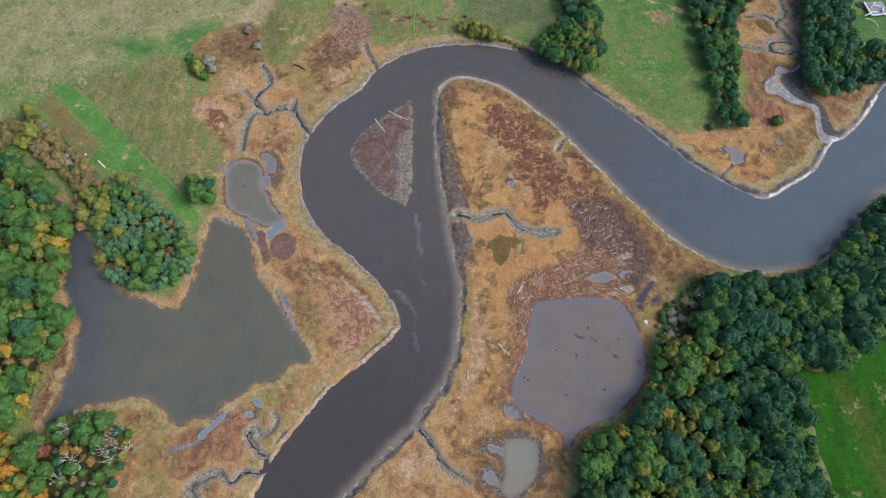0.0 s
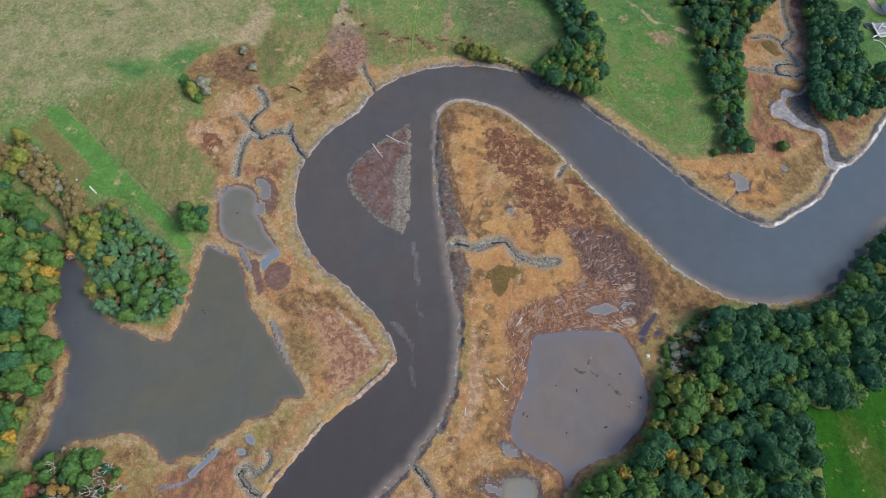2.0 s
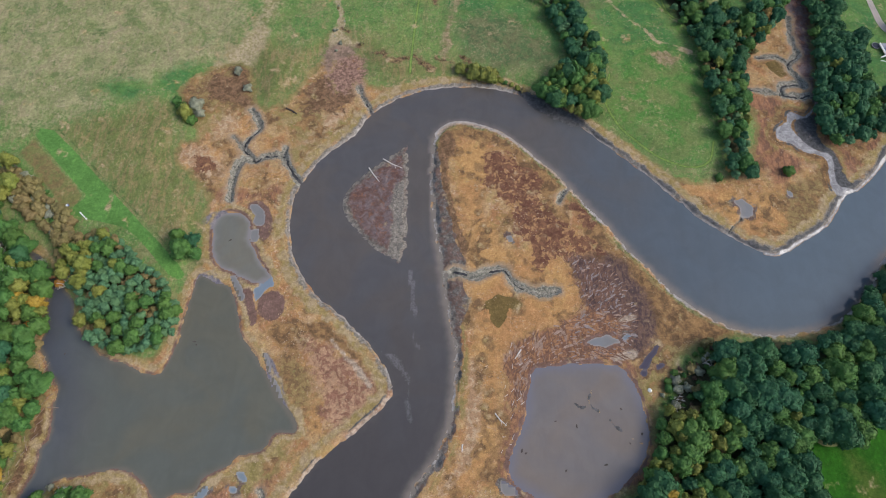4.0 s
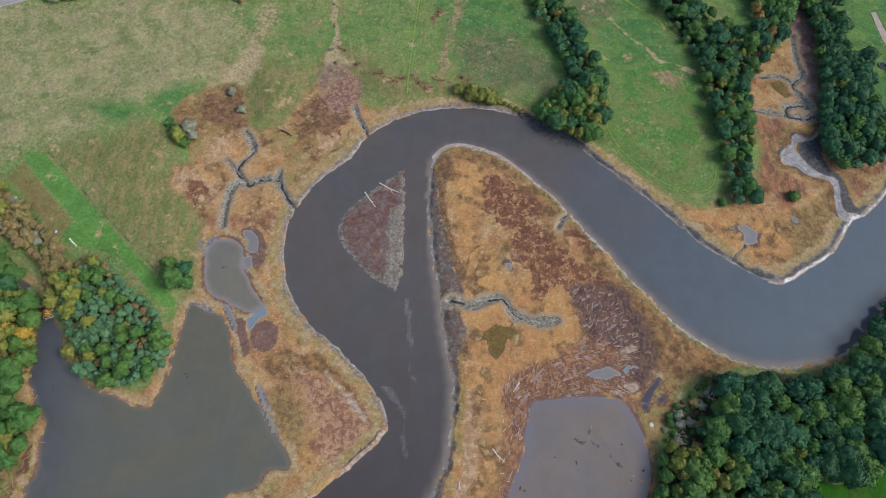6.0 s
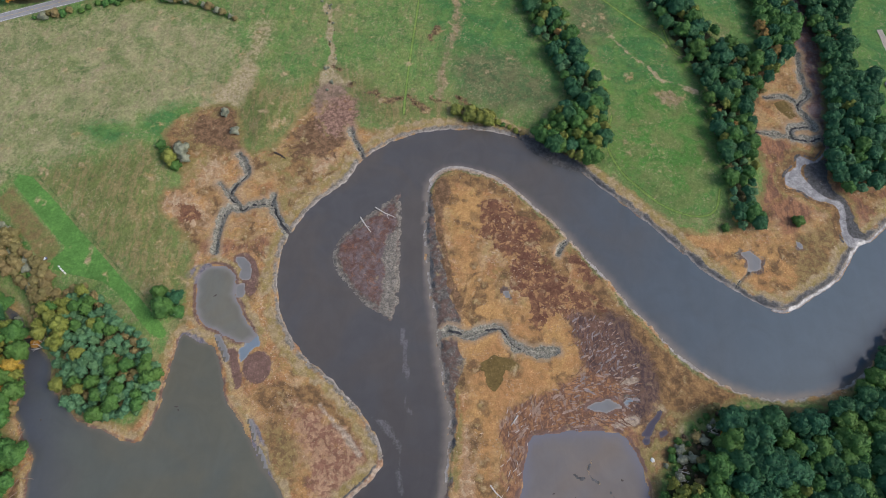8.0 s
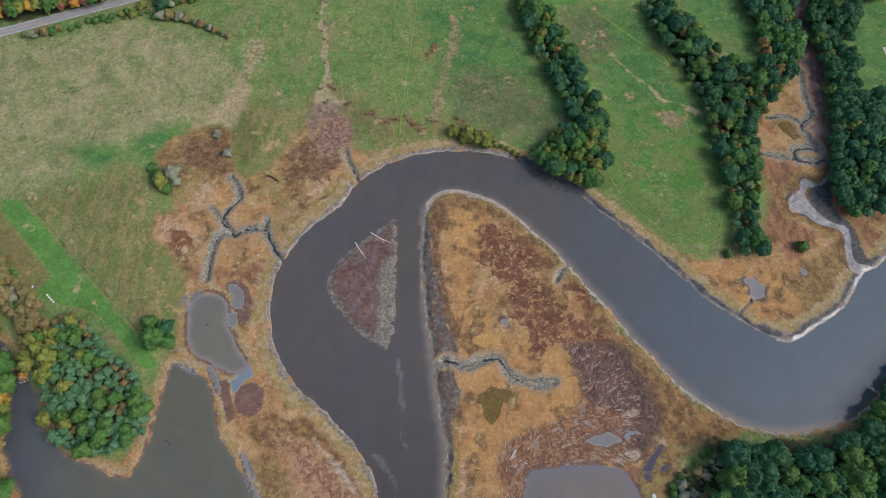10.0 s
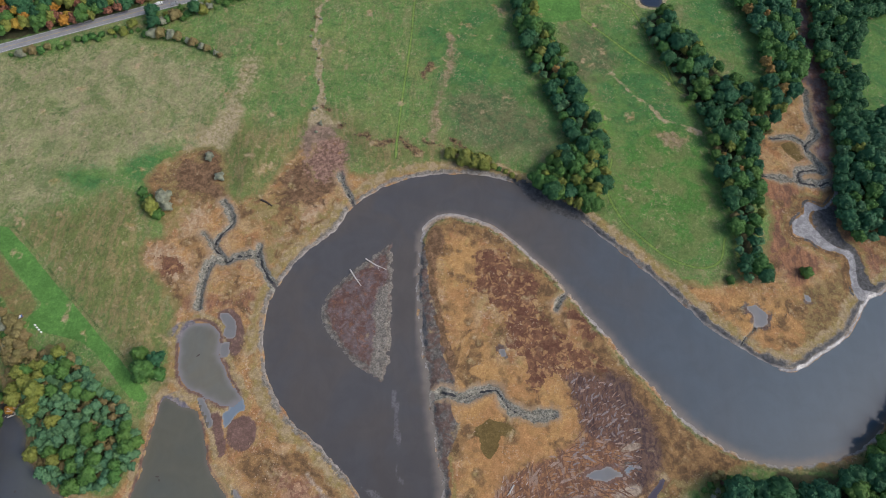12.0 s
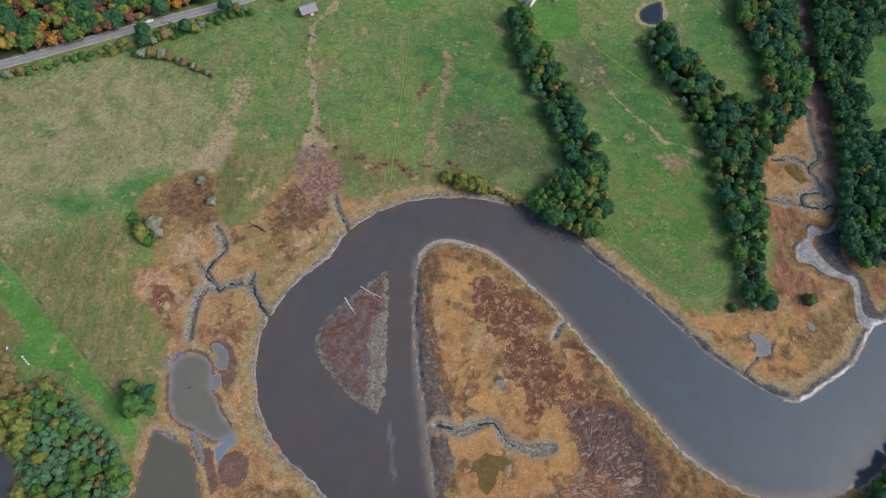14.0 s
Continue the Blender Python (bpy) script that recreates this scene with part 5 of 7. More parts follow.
for zone in (TAN_NORTHWEST, TAN_FORK, STRAW_CREEK):
    paint("straw", distance(zone, 12) + 2, 7.0, 2.5)
for zone in (BRUSH_BROWN, BRUSH_DARK):
    paint("brush", distance(zone, 14) - 0.5, 4.0, 1.8)
for zone in (SAND_PAN, SAND_RUN):
    paint("pale", distance(zone, 6), 0.8, 0.8)
paint("violet", distance(VIOLET_STRAND, 6), 1.0, 0.8)
paint("crack", distance(CRACKED, 10), 4.0)
paint("peat", distance(PEAT_DARK, 10) - 1.5, 3.0, 1.6)
paint("brackish", distance(BRACKISH, 6), 1.6, 1.5)
paint("redmud", distance(RED_FLAT, 6), 1.0)
paint("channel", distance(MUDFLAT_INNER, 6) - 1.0, 1.2)
flat = distance(MUDFLAT, 9)
paint("silt", flat, 0.8, 0.9)
paint("channel", np.abs(flat - 1.3) - 0.3, 0.7, 0.9)
paint("umber", np.abs(flat - 1.8) - 2.6, 1.5, 0.6)
paint("olive", np.abs(flat - 4.5) - 1.8, 2.0, 1.5)
# valley mud, its colour darkened for the shadows between the woods
paint("islet", distance(SHADED_MUD_VALLEY, 12) - 4, 3.0, 1.5)
paint("hay", distance(DRY_HAY, 20), 12.0)
paint("rust", distance(UMBER_WEST, 10) + 2.0, 5.0, 2.0)
for zone in (OLIVE_FIELD, STALE_NORTHWEST):
    paint("stale", distance(zone, 20), 10.0)
paint("meadow", distance(OLIVE_MEADOW, 20), 12.0, 3.0)
# soft shading beside the hedge is put into the first zone's green
for zone in (GRASS_SHADED, GRASS_EAST, GRASS_STRIP, FIELD_EAST):
    paint("deep", distance(zone, 20) + 2, 12.0)
paint("fawn", distance(TRACK_GREEN, 14, False) - 1.5, 3.5, 2.0)
for zone in (DUSK_EAST, DUSK_MID):
    paint("dusk", distance(zone, 16), 8.0, 2.0)
paint("fawn", distance(FAWN_EAST, 10), 2.5, 1.5)
for a, b in zip(THORNS[::2], THORNS[1::2]):
    paint("thorn", distance([a, b], 8, False) - 1.3, 1.4, 2.2)
for zone in (GREEN_PATCHES, GREEN_PATCH_MID):
    paint("deep", distance(zone, 14), 6.0)
for zone, soft in ((BRIGHT_SLOPE, 8.0), (BRIGHT_MEADOW, 8.0), (BRIGHT_EAST, 3.0), (BRIGHT_HEDGE, 4.0)):
    paint("bright", distance(zone, 14), soft)
paint("brown", distance(BROWN_PLOT, 8, True, 1), 2.5, 0.8)
for zone in (MOWN_STRIP, LAWN_HOUSE, LAWN_FAR):
    paint("lawn", distance(zone, 6, True, 1 if zone is LAWN_HOUSE else 2), 0.6, 0.2)
paint("vivid", distance(VIVID_FIELD, 6), 1.0, 0.3)
paint("vivid_dry", distance(VIVID_DRY, 16), 8.0)
for line in (PATH_MOWN, PATH_FIELD, PATH_TREES, PATH_LOOP):
    paint("rut", distance(line, 5, False) - 0.9, 0.5, 0.2)
    paint("path", distance(line, 5, False) - 0.55, 0.5, 0.1)
for line, wide, soft in ((DITCH, 2.2, 1.2), (DITCH_WEST, 5.0, 5.0), (DITCH_FIELD, 1.0, 1.2)):
    paint("weed" if line is DITCH_WEST else "reed", distance(line, 16, False) - wide, soft, 2.0)
for zone, soft in ((STRAW_DITCH, 1.6), (PALE_NORTHWEST, 2.0), (WEED_NORTHWEST, 5.0)):
    paint("reed", distance(zone, 16), soft, 1.8)
WOODS = (WOOD_SOUTHEAST, WOOD_SOUTHWEST, WOOD_POINT, HEDGE_CENTRE, CLUMP_RIVER, HEDGE_EAST, STRIP_WOOD, WOOD_EAST, WOOD_EAST_FAR, WOOD_ROAD)
# tree shadow on this shore, laid in with the dark woodland floor colour
paint("litter_shade", distance(SHADED_SHORE, 10), 2.0)
for zone in WOODS:
    paint("litter_shade", distance(zone, 10) + 3.5, 2.0)

# the road lies on a low, even bed
road_d = distance(ROAD, 20, False)
land = np.where(road_d < 14, land + (2.5 - land) * smooth((14 - road_d) / 8), land)

# ponds and pools: shallow dishes in the peat
ponds, LEVEL = {}, {}
pond_west = POND_WEST + POND_WEST_SHORE
for name, line, amount in (
    ("west", pond_west, 0.7), ("north", POND_NORTH, 0.8), ("pan", PAN, 0.8), ("south", POND_SOUTH, 0.6), ("pool_south", POOL_SOUTH, 0.6), ("pool_edge", POOL_EDGE, 0.4),
    ("pool_blue", POOL_BLUE, 0.6), ("pool_reed", POOL_REED, 0.4), ("pool_east", POOL_EAST, 1.3), ("pool_upper", POOL_UPPER, 0.4), ("pool_mid", POOL_MID, 0.4),
    ("pool_long", POOL_LONG, 1.2), ("pool_strip", POOL_STRIP, 0.4), ("pool_dot", POOL_DOT, 0.3), ("pool_spot", POOL_SPOT, 0.3), ("pool_violet", POOL_VIOLET, 0.9), ("pool_violet_side", POOL_VIOLET_SIDE, 0.3), ("pool_violet_low", POOL_VIOLET_LOW, 0.3),
    ("pool_bright", POOL_BRIGHT, 0.3), ("pool_south_low", POOL_SOUTH_LOW, 0.5), ("pool_tiny", POOL_TINY, 0.6), ("pool_shore_a", POOL_SHORE_A, 0.3), ("pool_shore_b", POOL_SHORE_B, 0.3), ("pool_shore_c", POOL_SHORE_C, 0.3), ("pool_meadow", POOL_MEADOW, 0.2), ("pool_field", POOL_FIELD, 0.3),
):
    ponds[name] = distance(line, 8) + wobble * amount - (0.9 if name == "north" else 0.5 if name in ("pool_upper", "pool_mid", "pool_blue", "pool_reed") else 0.0)
    level = POND + (2.2 if name == "pool_field" else 0.0) - 0.006 * len(ponds)
    LEVEL[name] = level
    d = ponds[name]
    land = np.where(d < 3, (level + 0.12) + (land - level - 0.12) * smooth(d / 3), land)
    land = np.where(d < 0, level - 0.03 - np.clip(-d * 0.12, 0, 0.5), land)
    land = np.where((d >= 0) & (d < 0.8), np.maximum(land, level + 0.05), land)
    if name in ("west", "north", "pan"):
        if name == "pan":
            paint("rust", np.abs(d - 3.5) - 2.0, 2.0, 1.2)
            paint("redmud", np.abs(d - 0.9) - 1.1, 0.9, 0.9)
        else:
            paint("levee", np.abs(d - 3.2) - 1.4, 1.6, 1.3)
        if name == "north":
            paint("redmud", np.abs(d - 1.4) - 1.2, 1.0, 1.0)
    if name in ("south", "pool_south", "pool_south_low"):
        paint("umber", np.abs(d - 4.0) - 3.2, 2.0, 1.5)
        paint("mud", np.abs(d - 1.2) - 2.0, 1.2, 1.4)
    if name == "pool_field":
        paint("reed", np.abs(d - 1.2) - 1.0, 0.8, 1.2)
    else:
        paint("brush" if "violet" in name else "redmud" if name in ("west", "pan", "north", "pool_upper", "pool_mid", "pool_blue", "pool_reed", "pool_long") else "mud", np.abs(d - 0.5) - 0.7, 1.2, 1.3)

for name, d in ponds.items():
    land = np.where(d < 0, np.minimum(land, LEVEL[name] - 0.05 - np.clip(-d * 0.12, 0, 0.5)), land)

# low bars of dark mud in the pan
for line in (BAR_PAN, BAR_PAN_SIDE, BAR_PAN_ARM):
    d = distance(line, 6, False) + wob2 * 2.2
    land = np.where(d < 0.9, np.maximum(land, LEVEL["pan"] + 0.04 - 0.08 * np.clip(d, 0, 2)), land)
    paint("channel", d - 0.5, 0.5, 0.3)

# creeks cut into the peat
CREEKS = []
for line, wide in (
    (CREEK_FORK, 1.7), (CREEK_NORTHWEST, 1.4), (CREEK_STEM, 1.5), (CREEK_SPUR, 1.2), (CREEK_NOTCH, 1.6), (CREEK_PENINSULA, 1.7), (CREEK_EAST_BANK, 1.4), (CREEK_LOOP, 1.4),
    (CREEK_SOUTHWEST, 1.4), (CREEK_HOOK, 1.0), (CREEK_MEADOW, 1.8), (CREEK_DRAIN, 1.2), (CREEK_TWIG, 1.1), (CREEK_POOL, 0.7),
):
    d = distance(line, 16, False) + wob1 * 0.5
    land = land - 1.5 * np.exp(-((np.clip(d, 0, 16) / (wide * 1.05)) ** 2))
    paint("halo", d - wide * 2.4, 2.0, 0.9)
    paint("creek", d - wide * 1.45, 1.1, 0.9)
    CREEKS.append((line, wide))

# the river's bed and banks
outer = distance(BANK_WEST + BANK_NORTH, 30, False, 4) < distance(BANK_EAST + BANK_SOUTH, 30, False, 4)
outer &= island > 8
north = outer & (distance(BANK_NORTH, 30, False, 4) < distance(BANK_WEST, 30, False, 4)) & (X > 60)
bank = np.where(flank < 1, 6.0, np.where(outer, 2.2, 3.4))
height = np.where(water > 0, WATER + (land - WATER) * smooth(water / bank), WATER - 0.1 - np.clip(-water * 0.14, 0, 1.6))
slumped = np.clip(0.5 - flank / 2, 0, 1) + np.clip(1 - np.abs(water - 1.6) / 2.2, 0, 1) + 0.7 * np.clip(-island / 2, 0, 1)
height += np.clip(slumped, 0, 1) * np.where(water > 0.3, 1, 0) * (0.75 * rough(X, Y, 3.0, 71) + 0.35 * rough(X, Y, 1.7, 75, 2))
away = np.where(outer, 0, 30.0)
paint("bank", np.where(north, np.abs(water - 1.8) - 2.2, np.abs(water - 1.4) - 1.2) + away, 1.1, 0.9)
paint("channel", np.where(north, np.abs(water - 2.2) - 0.9, 30.0), 1.2, 0.9)
paint("levee", np.abs(water - 5.4) - 2.8 + away, 2.0, 1.6)
paint("bank", np.where(flank < 2, np.abs(water - 1.5) - 1.3, 30.0), 1.2, 1.2)
paint("mud", np.where(south < 3, np.abs(water - 2.2) - 2.2, 30.0), 1.2, 1.2)
paint("channel", np.where(flank < 2, np.abs(water - 2.6) - 0.4, 30.0), 1.1, 1.2)
paint("bar", np.where(flank < 3, np.abs(water - 0.3) - 0.5, 30.0), 0.7, 0.5)
MASK["bank"] = np.where(strand < 8, MASK["bank"] * smooth((strand - 4) / 4), MASK["bank"])
paint("pale", np.where(strand < 7, np.abs(water - 1.0) - 0.4, 30.0), 0.9, 1.0)
paint("channel", np.where(strand < 7, np.abs(water - 2.4) - 0.2, 30.0), 0.6, 0.8)
paint("bank", np.minimum(np.abs(island + 0.9) - 0.9, np.maximum(distance(ISLAND_EAST, 8), island)), 1.4, 1.2)
# low dark mud ledge; its colour also carries the tree clump's shadow
shelf = distance(SHADED_SHELF, 8) + wob2 * 2.0
height = np.where((shelf < 1) & (water < 1), np.maximum(height, WATER + 0.06 - 0.10 * np.clip(shelf + 0.6, 0, 2)), height)
paint("channel", shelf - 1.5, 1.0, 0.6)
paint("bar", np.where(outer & ~north, np.abs(water - 0.2) - 0.35, 30.0), 0.6, 0.5)
paint("bar", np.where(north, np.abs(water - 0.5) - 0.5, 30.0), 0.7, 0.5)
paint("pale", np.maximum(np.abs(distance(TIP_BAR, 8, False)) - 2.5, np.abs(water - 0.9) - 1.0), 0.9, 0.5)
shoaling = np.maximum(distance(TIP_BAR, 8, False) - 4.0, np.abs(water + 0.4) - 0.9 + 1.3 * smooth((X - 25) / 50)) + wob2 * 0.5
height = np.where(shoaling < 1, np.maximum(height, WATER + 0.07 - 0.10 * np.clip(shoaling + 0.5, 0, 2)), height)
paint("bar", shoaling - 0.4, 0.6, 0.3)
spit = np.maximum(distance(WHITE_BAR, 8, False) - 5.0, np.abs(water + 0.1) - 0.55) + wob2 * 0.5
height = np.where(spit < 1, np.maximum(height, WATER + 0.10 - 0.10 * np.clip(spit + 0.5, 0, 2)), height)
paint("silt", spit - 0.3, 0.6, 0.2)
paint("shell", spit + 0.1, 0.4, 0.3)
inner = np.where(outer | (flank < 1) | (island < 8), 30.0, 0)
paint("bar", np.abs(water - 0.4) - 0.9 + inner, 0.9, 0.8)
paint("fringe", np.abs(water - 2.5) - 0.7 + inner, 0.8, 0.8)
paint("olive", np.abs(water - 5.0) - 2.0 + inner, 1.6, 1.4)
shoal = np.where(outer | (island < 12), 0.25, 0.8)


def ground_z(x, y):
    i = int(np.clip(np.searchsorted(GX, x), 1, len(GX) - 1))
    j = int(np.clip(np.searchsorted(GY, y), 1, len(GY) - 1))
    return float(height[j, i])


def sheet_faces(rows, cols):
    n = np.arange(rows * cols).reshape(rows, cols)
    return np.stack([n[:-1, :-1], n[:-1, 1:], n[1:, 1:], n[1:, :-1]], -1).reshape(-1, 4)


me = mesh_of("ground", np.stack([X, Y, height], -1).reshape(-1, 3), sheet_faces(*X.shape), [M_GROUND], True)
for name, values in MASK.items():
    layer = me.attributes.new(name, "FLOAT", "POINT")
    layer.data.foreach_set("value", np.ascontiguousarray(values, np.float32).ravel())
tagged(new("ground", me), "golden and rust salt marsh with green hayfields on higher ground", "ground", kind="structure")


def water_sheet(name, d, level, material, label, category, step=2, foam=None, shore=9.0, others=None):
    """A flat sheet of water a little wider than its shore, so that the land cuts its edge."""
    weight = shoal[::step, ::step] if name == "river" else 1.0
    ds, xs, ys = d[::step, ::step], X[::step, ::step], Y[::step, ::step]
    wet = ds < 1.2 * step
    if others is not None:
        wet &= (ds < 0) | (others[::step, ::step] > 0.4)
    keep = wet[:-1, :-1] | wet[:-1, 1:] | wet[1:, :-1] | wet[1:, 1:]
    n = np.arange(ds.size).reshape(ds.shape)
    faces = np.stack([n[:-1, :-1], n[:-1, 1:], n[1:, 1:], n[1:, :-1]], -1)[keep]
    used, faces = np.unique(faces, return_inverse=True)
    verts = np.stack([xs.ravel()[used], ys.ravel()[used], np.full(len(used), level)], -1)
    me = mesh_of(name, verts, faces.reshape(-1, 4), [material], True)
    for key, values in (("shallow", np.clip(1 + ds / shore, 0, 1) ** 2 * weight), ("foam", foam[::step, ::step] if foam is not None else ds * 0)):
        layer = me.attributes.new(key, "FLOAT", "POINT")
        layer.data.foreach_set("value", values.ravel()[used].astype(np.float32))
    return tagged(new(name, me), label, category, kind="structure")


def rest(name):
    return np.minimum.reduce([d for key, d in ponds.items() if key != name])


foam = np.maximum(*(np.exp(-((np.clip(distance(p, 12, False) + wob1 * 3, 0, 12) / w) ** 2)) for p, w in ((FOAM_MID, 1.0), (FOAM_LOW, 2.6))))
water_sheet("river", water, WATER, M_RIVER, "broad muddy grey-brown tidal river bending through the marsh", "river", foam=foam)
for name, m, label in (
    ("west", M_POND, "large shallow olive-grey marsh pond"), ("north", M_POND_SILT, "small olive-grey marsh pond beside the tree"), ("pan", M_PAN, "pale pinkish-grey shallow salt pan with mud streaks"),
    ("south", M_REEDY, "small pale grey marsh pond with reedy edge"), ("pool_field", M_BLUE, "small dark blue farm pond in the grass"),
):
    water_sheet("pond", ponds[name], LEVEL[name], m, label, "pond", 1 if "pool" in name or name == "north" else 2, shore={"pan": 11.0, "north": 6.0}.get(name, 4.0), others=rest(name))
for name in ponds:
    if name.startswith("pool") and name != "pool_field":
        blue = name in ("pool_strip", "pool_dot", "pool_blue", "pool_spot", "pool_bright")
        water_sheet("marsh_pool", ponds[name], LEVEL[name], M_SKYBLUE if blue else M_VIOLET if "violet" in name else M_POOL, "small blue marsh pool mirroring the sky" if blue else "small dark violet pool of peaty water" if "violet" in name else "small pale grey marsh pool among the grass", "pool", 1, shore=2.0, others=rest(name))


# ---- creek beds: mud walls and a dark wet channel that wander through the peat ----
M_WALL = plain("creek_mud", (0.205, 0.192, 0.158), 0.9, 0.6, 0.8)
M_WET = plain("wet_channel_mud", (0.032, 0.033, 0.037), 0.6, 0.3, 0.8)


def creek(points, wide, seed):
    p = spline(points, False, 14)
    step = np.r_[0, np.cumsum(np.hypot(*np.diff(p, axis=0).T))]
    s = np.arange(0, step[-1], 0.55)
    p = np.stack([np.interp(s, step, p[:, 0]), np.interp(s, step, p[:, 1])], -1)
    d = np.gradient(p, axis=0)
    side = np.stack([-d[:, 1], d[:, 0]], -1) / np.linalg.norm(d, axis=1, keepdims=True)
    sway = rough(s, s * 0, 5.0, seed) * wide * 0.9
    taper = np.clip(1.15 - 0.75 * s / s[-1], 0.4, 1) * np.clip((s[-1] - s) / 2.5 + 0.25, 0.25, 1)
    rows = []
    for k, off in enumerate((-1.25, -0.85, -0.36, 0.0, 0.36, 0.85, 1.25)):
        edge = rough(s, s * 0, 2.2, seed + 7 * k + 3) * (0.5 if k in (0, 6) else 0.35)
        q = p + side * ((off + edge) * wide * taper + sway)[:, None]
        rows.append(q)
    lip = [np.array([ground_z(*v) for v in rows[k]]) for k in (0, 6)]
    low = np.minimum(*lip) - 0.35
    z = [lip[0] - 0.12, lip[0] * 0.5 + low * 0.5 + 0.25, low, low - 0.12, low, lip[1] * 0.5 + low * 0.5 + 0.25, lip[1] - 0.12]
    verts = np.stack([np.c_[q, h] for q, h in zip(rows, z)], 1)
    n = len(s)
    me = mesh_of("creek", verts.reshape(-1, 3), sheet_faces(n, 7)[:, ::-1], [M_WALL, M_WET], True)
    me.polygons.foreach_set("material_index", np.tile([0, 0, 1, 1, 0, 0], n - 1).astype(np.int32))
    tagged(new("creek", me), "narrow muddy tidal creek with a dark wet channel", "creek", kind="structure")


for k, (points, wide) in enumerate(CREEKS):
    creek(points, wide, 200 + 31 * k)

# ---- trees ----
def leaf_sprays(at, out, size, rng):
    """One three-cornered spray of leaves at each point, facing roughly outwards."""
    n = len(at)
    normal = out + rng.normal(0, 0.34, (n, 3))
    normal /= np.linalg.norm(normal, axis=1, keepdims=True)
    side = np.cross(normal, rng.normal(0, 1, (n, 3)))
    side /= np.linalg.norm(side, axis=1, keepdims=True)
    other = np.cross(normal, side)
    s = (size * rng.uniform(0.6, 1.25, n))[:, None]
    v = np.stack([at - side * s * 0.55 - other * s * 0.35, at + side * s * 0.55 - other * s * 0.35, at + other * s * 0.62 + normal * s * 0.15], 1)
    return v.reshape(-1, 3)


def crown_lobes(rng, radius, tall, base, lobes, pointed=0.0):
    """One low dome and a ring of leafy lobes on its shoulders: centres and radii, flattened by 0.85."""
    up = (np.arange(lobes) + 0.5) / lobes
    turn = rng.uniform(0, 2 * math.pi) + np.arange(lobes) * 2.4 + rng.normal(0, 0.25, lobes)
    spread = np.sqrt(1 - up**1.6) * (1 - 0.5 * pointed * up)
    c = np.stack([np.cos(turn) * spread * radius * 0.68, np.sin(turn) * spread * radius * 0.68, base + tall * (0.16 + 0.56 * up)], -1)
    c += rng.normal(0, radius * 0.07, c.shape)
    r = radius * rng.uniform(0.19, 0.36, lobes) * (1 - 0.35 * pointed * up)
    dome = (0, 0, base + tall * 0.36)
    return np.vstack([c, [dome]]), np.append(r, radius * 0.62)


def crown_points(rng, radius, tall, base, lobes, count, pointed=0.0):
    """Points on the outside of the lobes, with their outward directions."""
    c, r = crown_lobes(rng, radius, tall, base, lobes, pointed)
    weight = r**2 / (r**2).sum()
    pick = rng.choice(len(r), count * 4, p=weight)
    d = rng.normal(0, 1, (count * 4, 3)) + (0, 0, 0.4)
    d /= np.linalg.norm(d, axis=1, keepdims=True)
    p = c[pick] + d * (r[pick] * rng.uniform(0.98, 1.1, count * 4))[:, None] * (1, 1, 0.85)
    hidden = (np.linalg.norm((p[:, None] - c[None]) / (1, 1, 0.85), axis=2) < r[None] * 0.86).any(1)
    return p[~hidden][:count], d[~hidden][:count]


def crown_core(seed, radius, tall, base, lobes, pointed=0.0):
    """The leafy mass under the outermost leaves: a closed skin drawn in from the same lobes."""
    rng = np.random.RandomState(seed)
    c, r = crown_lobes(rng, radius, tall, base, lobes, pointed)
    bm = bmesh.new()
    bmesh.ops.create_icosphere(bm, subdivisions=3, radius=1.0)
    way = np.array([v.co for v in bm.verts])
    faces = np.array([[v.index for v in f.verts] for f in bm.faces])
    bm.free()
    flat = np.array((1, 1, 0.85))
    start = np.array((0, 0, base + tall * 0.36)) / flat
    rel = c / flat - start
    along = way @ rel.T
    gap = r[None] ** 2 - ((rel**2).sum(1)[None] - along**2)
    far = np.where(gap > 0, along + np.sqrt(np.maximum(gap, 0)), 0).max(1)
    return (start + way * (far * 0.975)[:, None]) * flat, faces


def crown_mesh(name, seed, radius, tall, base, lobes, count, size, material, pointed=0.0):
    rng = np.random.RandomState(seed)
    p, d = crown_points(rng, radius, tall, base, lobes, int(count * 1.7), pointed)
    v = leaf_sprays(p, d, size * 0.72, rng)
    core, skin = crown_core(seed, radius, tall, base, lobes, pointed)
    faces = np.concatenate([skin, np.arange(len(v)).reshape(-1, 3) + len(core)])
    return mesh_of(name, np.concatenate([core, v]), faces, [material], True)


def trunk_mesh(seed, radius, tall, base):
    rng = random.Random(seed)
    bm = bmesh.new()
    top = base + tall * 0.6
    limb(bm, (0, 0, -0.6), (0, 0, base), 0.34, 0.24, 6)
    limb(bm, (0, 0, base), (rng.uniform(-0.5, 0.5), rng.uniform(-0.5, 0.5), top), 0.24, 0.07, 6)
    for k in range(4):
        a, h = k * 1.6 + rng.uniform(0, 0.6), base + tall * rng.uniform(-0.05, 0.3)
        limb(bm, (0, 0, h), (math.cos(a) * radius * 0.6, math.sin(a) * radius * 0.6, h + tall * rng.uniform(0.15, 0.3)), 0.13, 0.04, 3)
    me = bpy.data.meshes.new("trunk")
    bm.to_mesh(me)
    bm.free()
    me.materials.append(M_BARK)
    return me


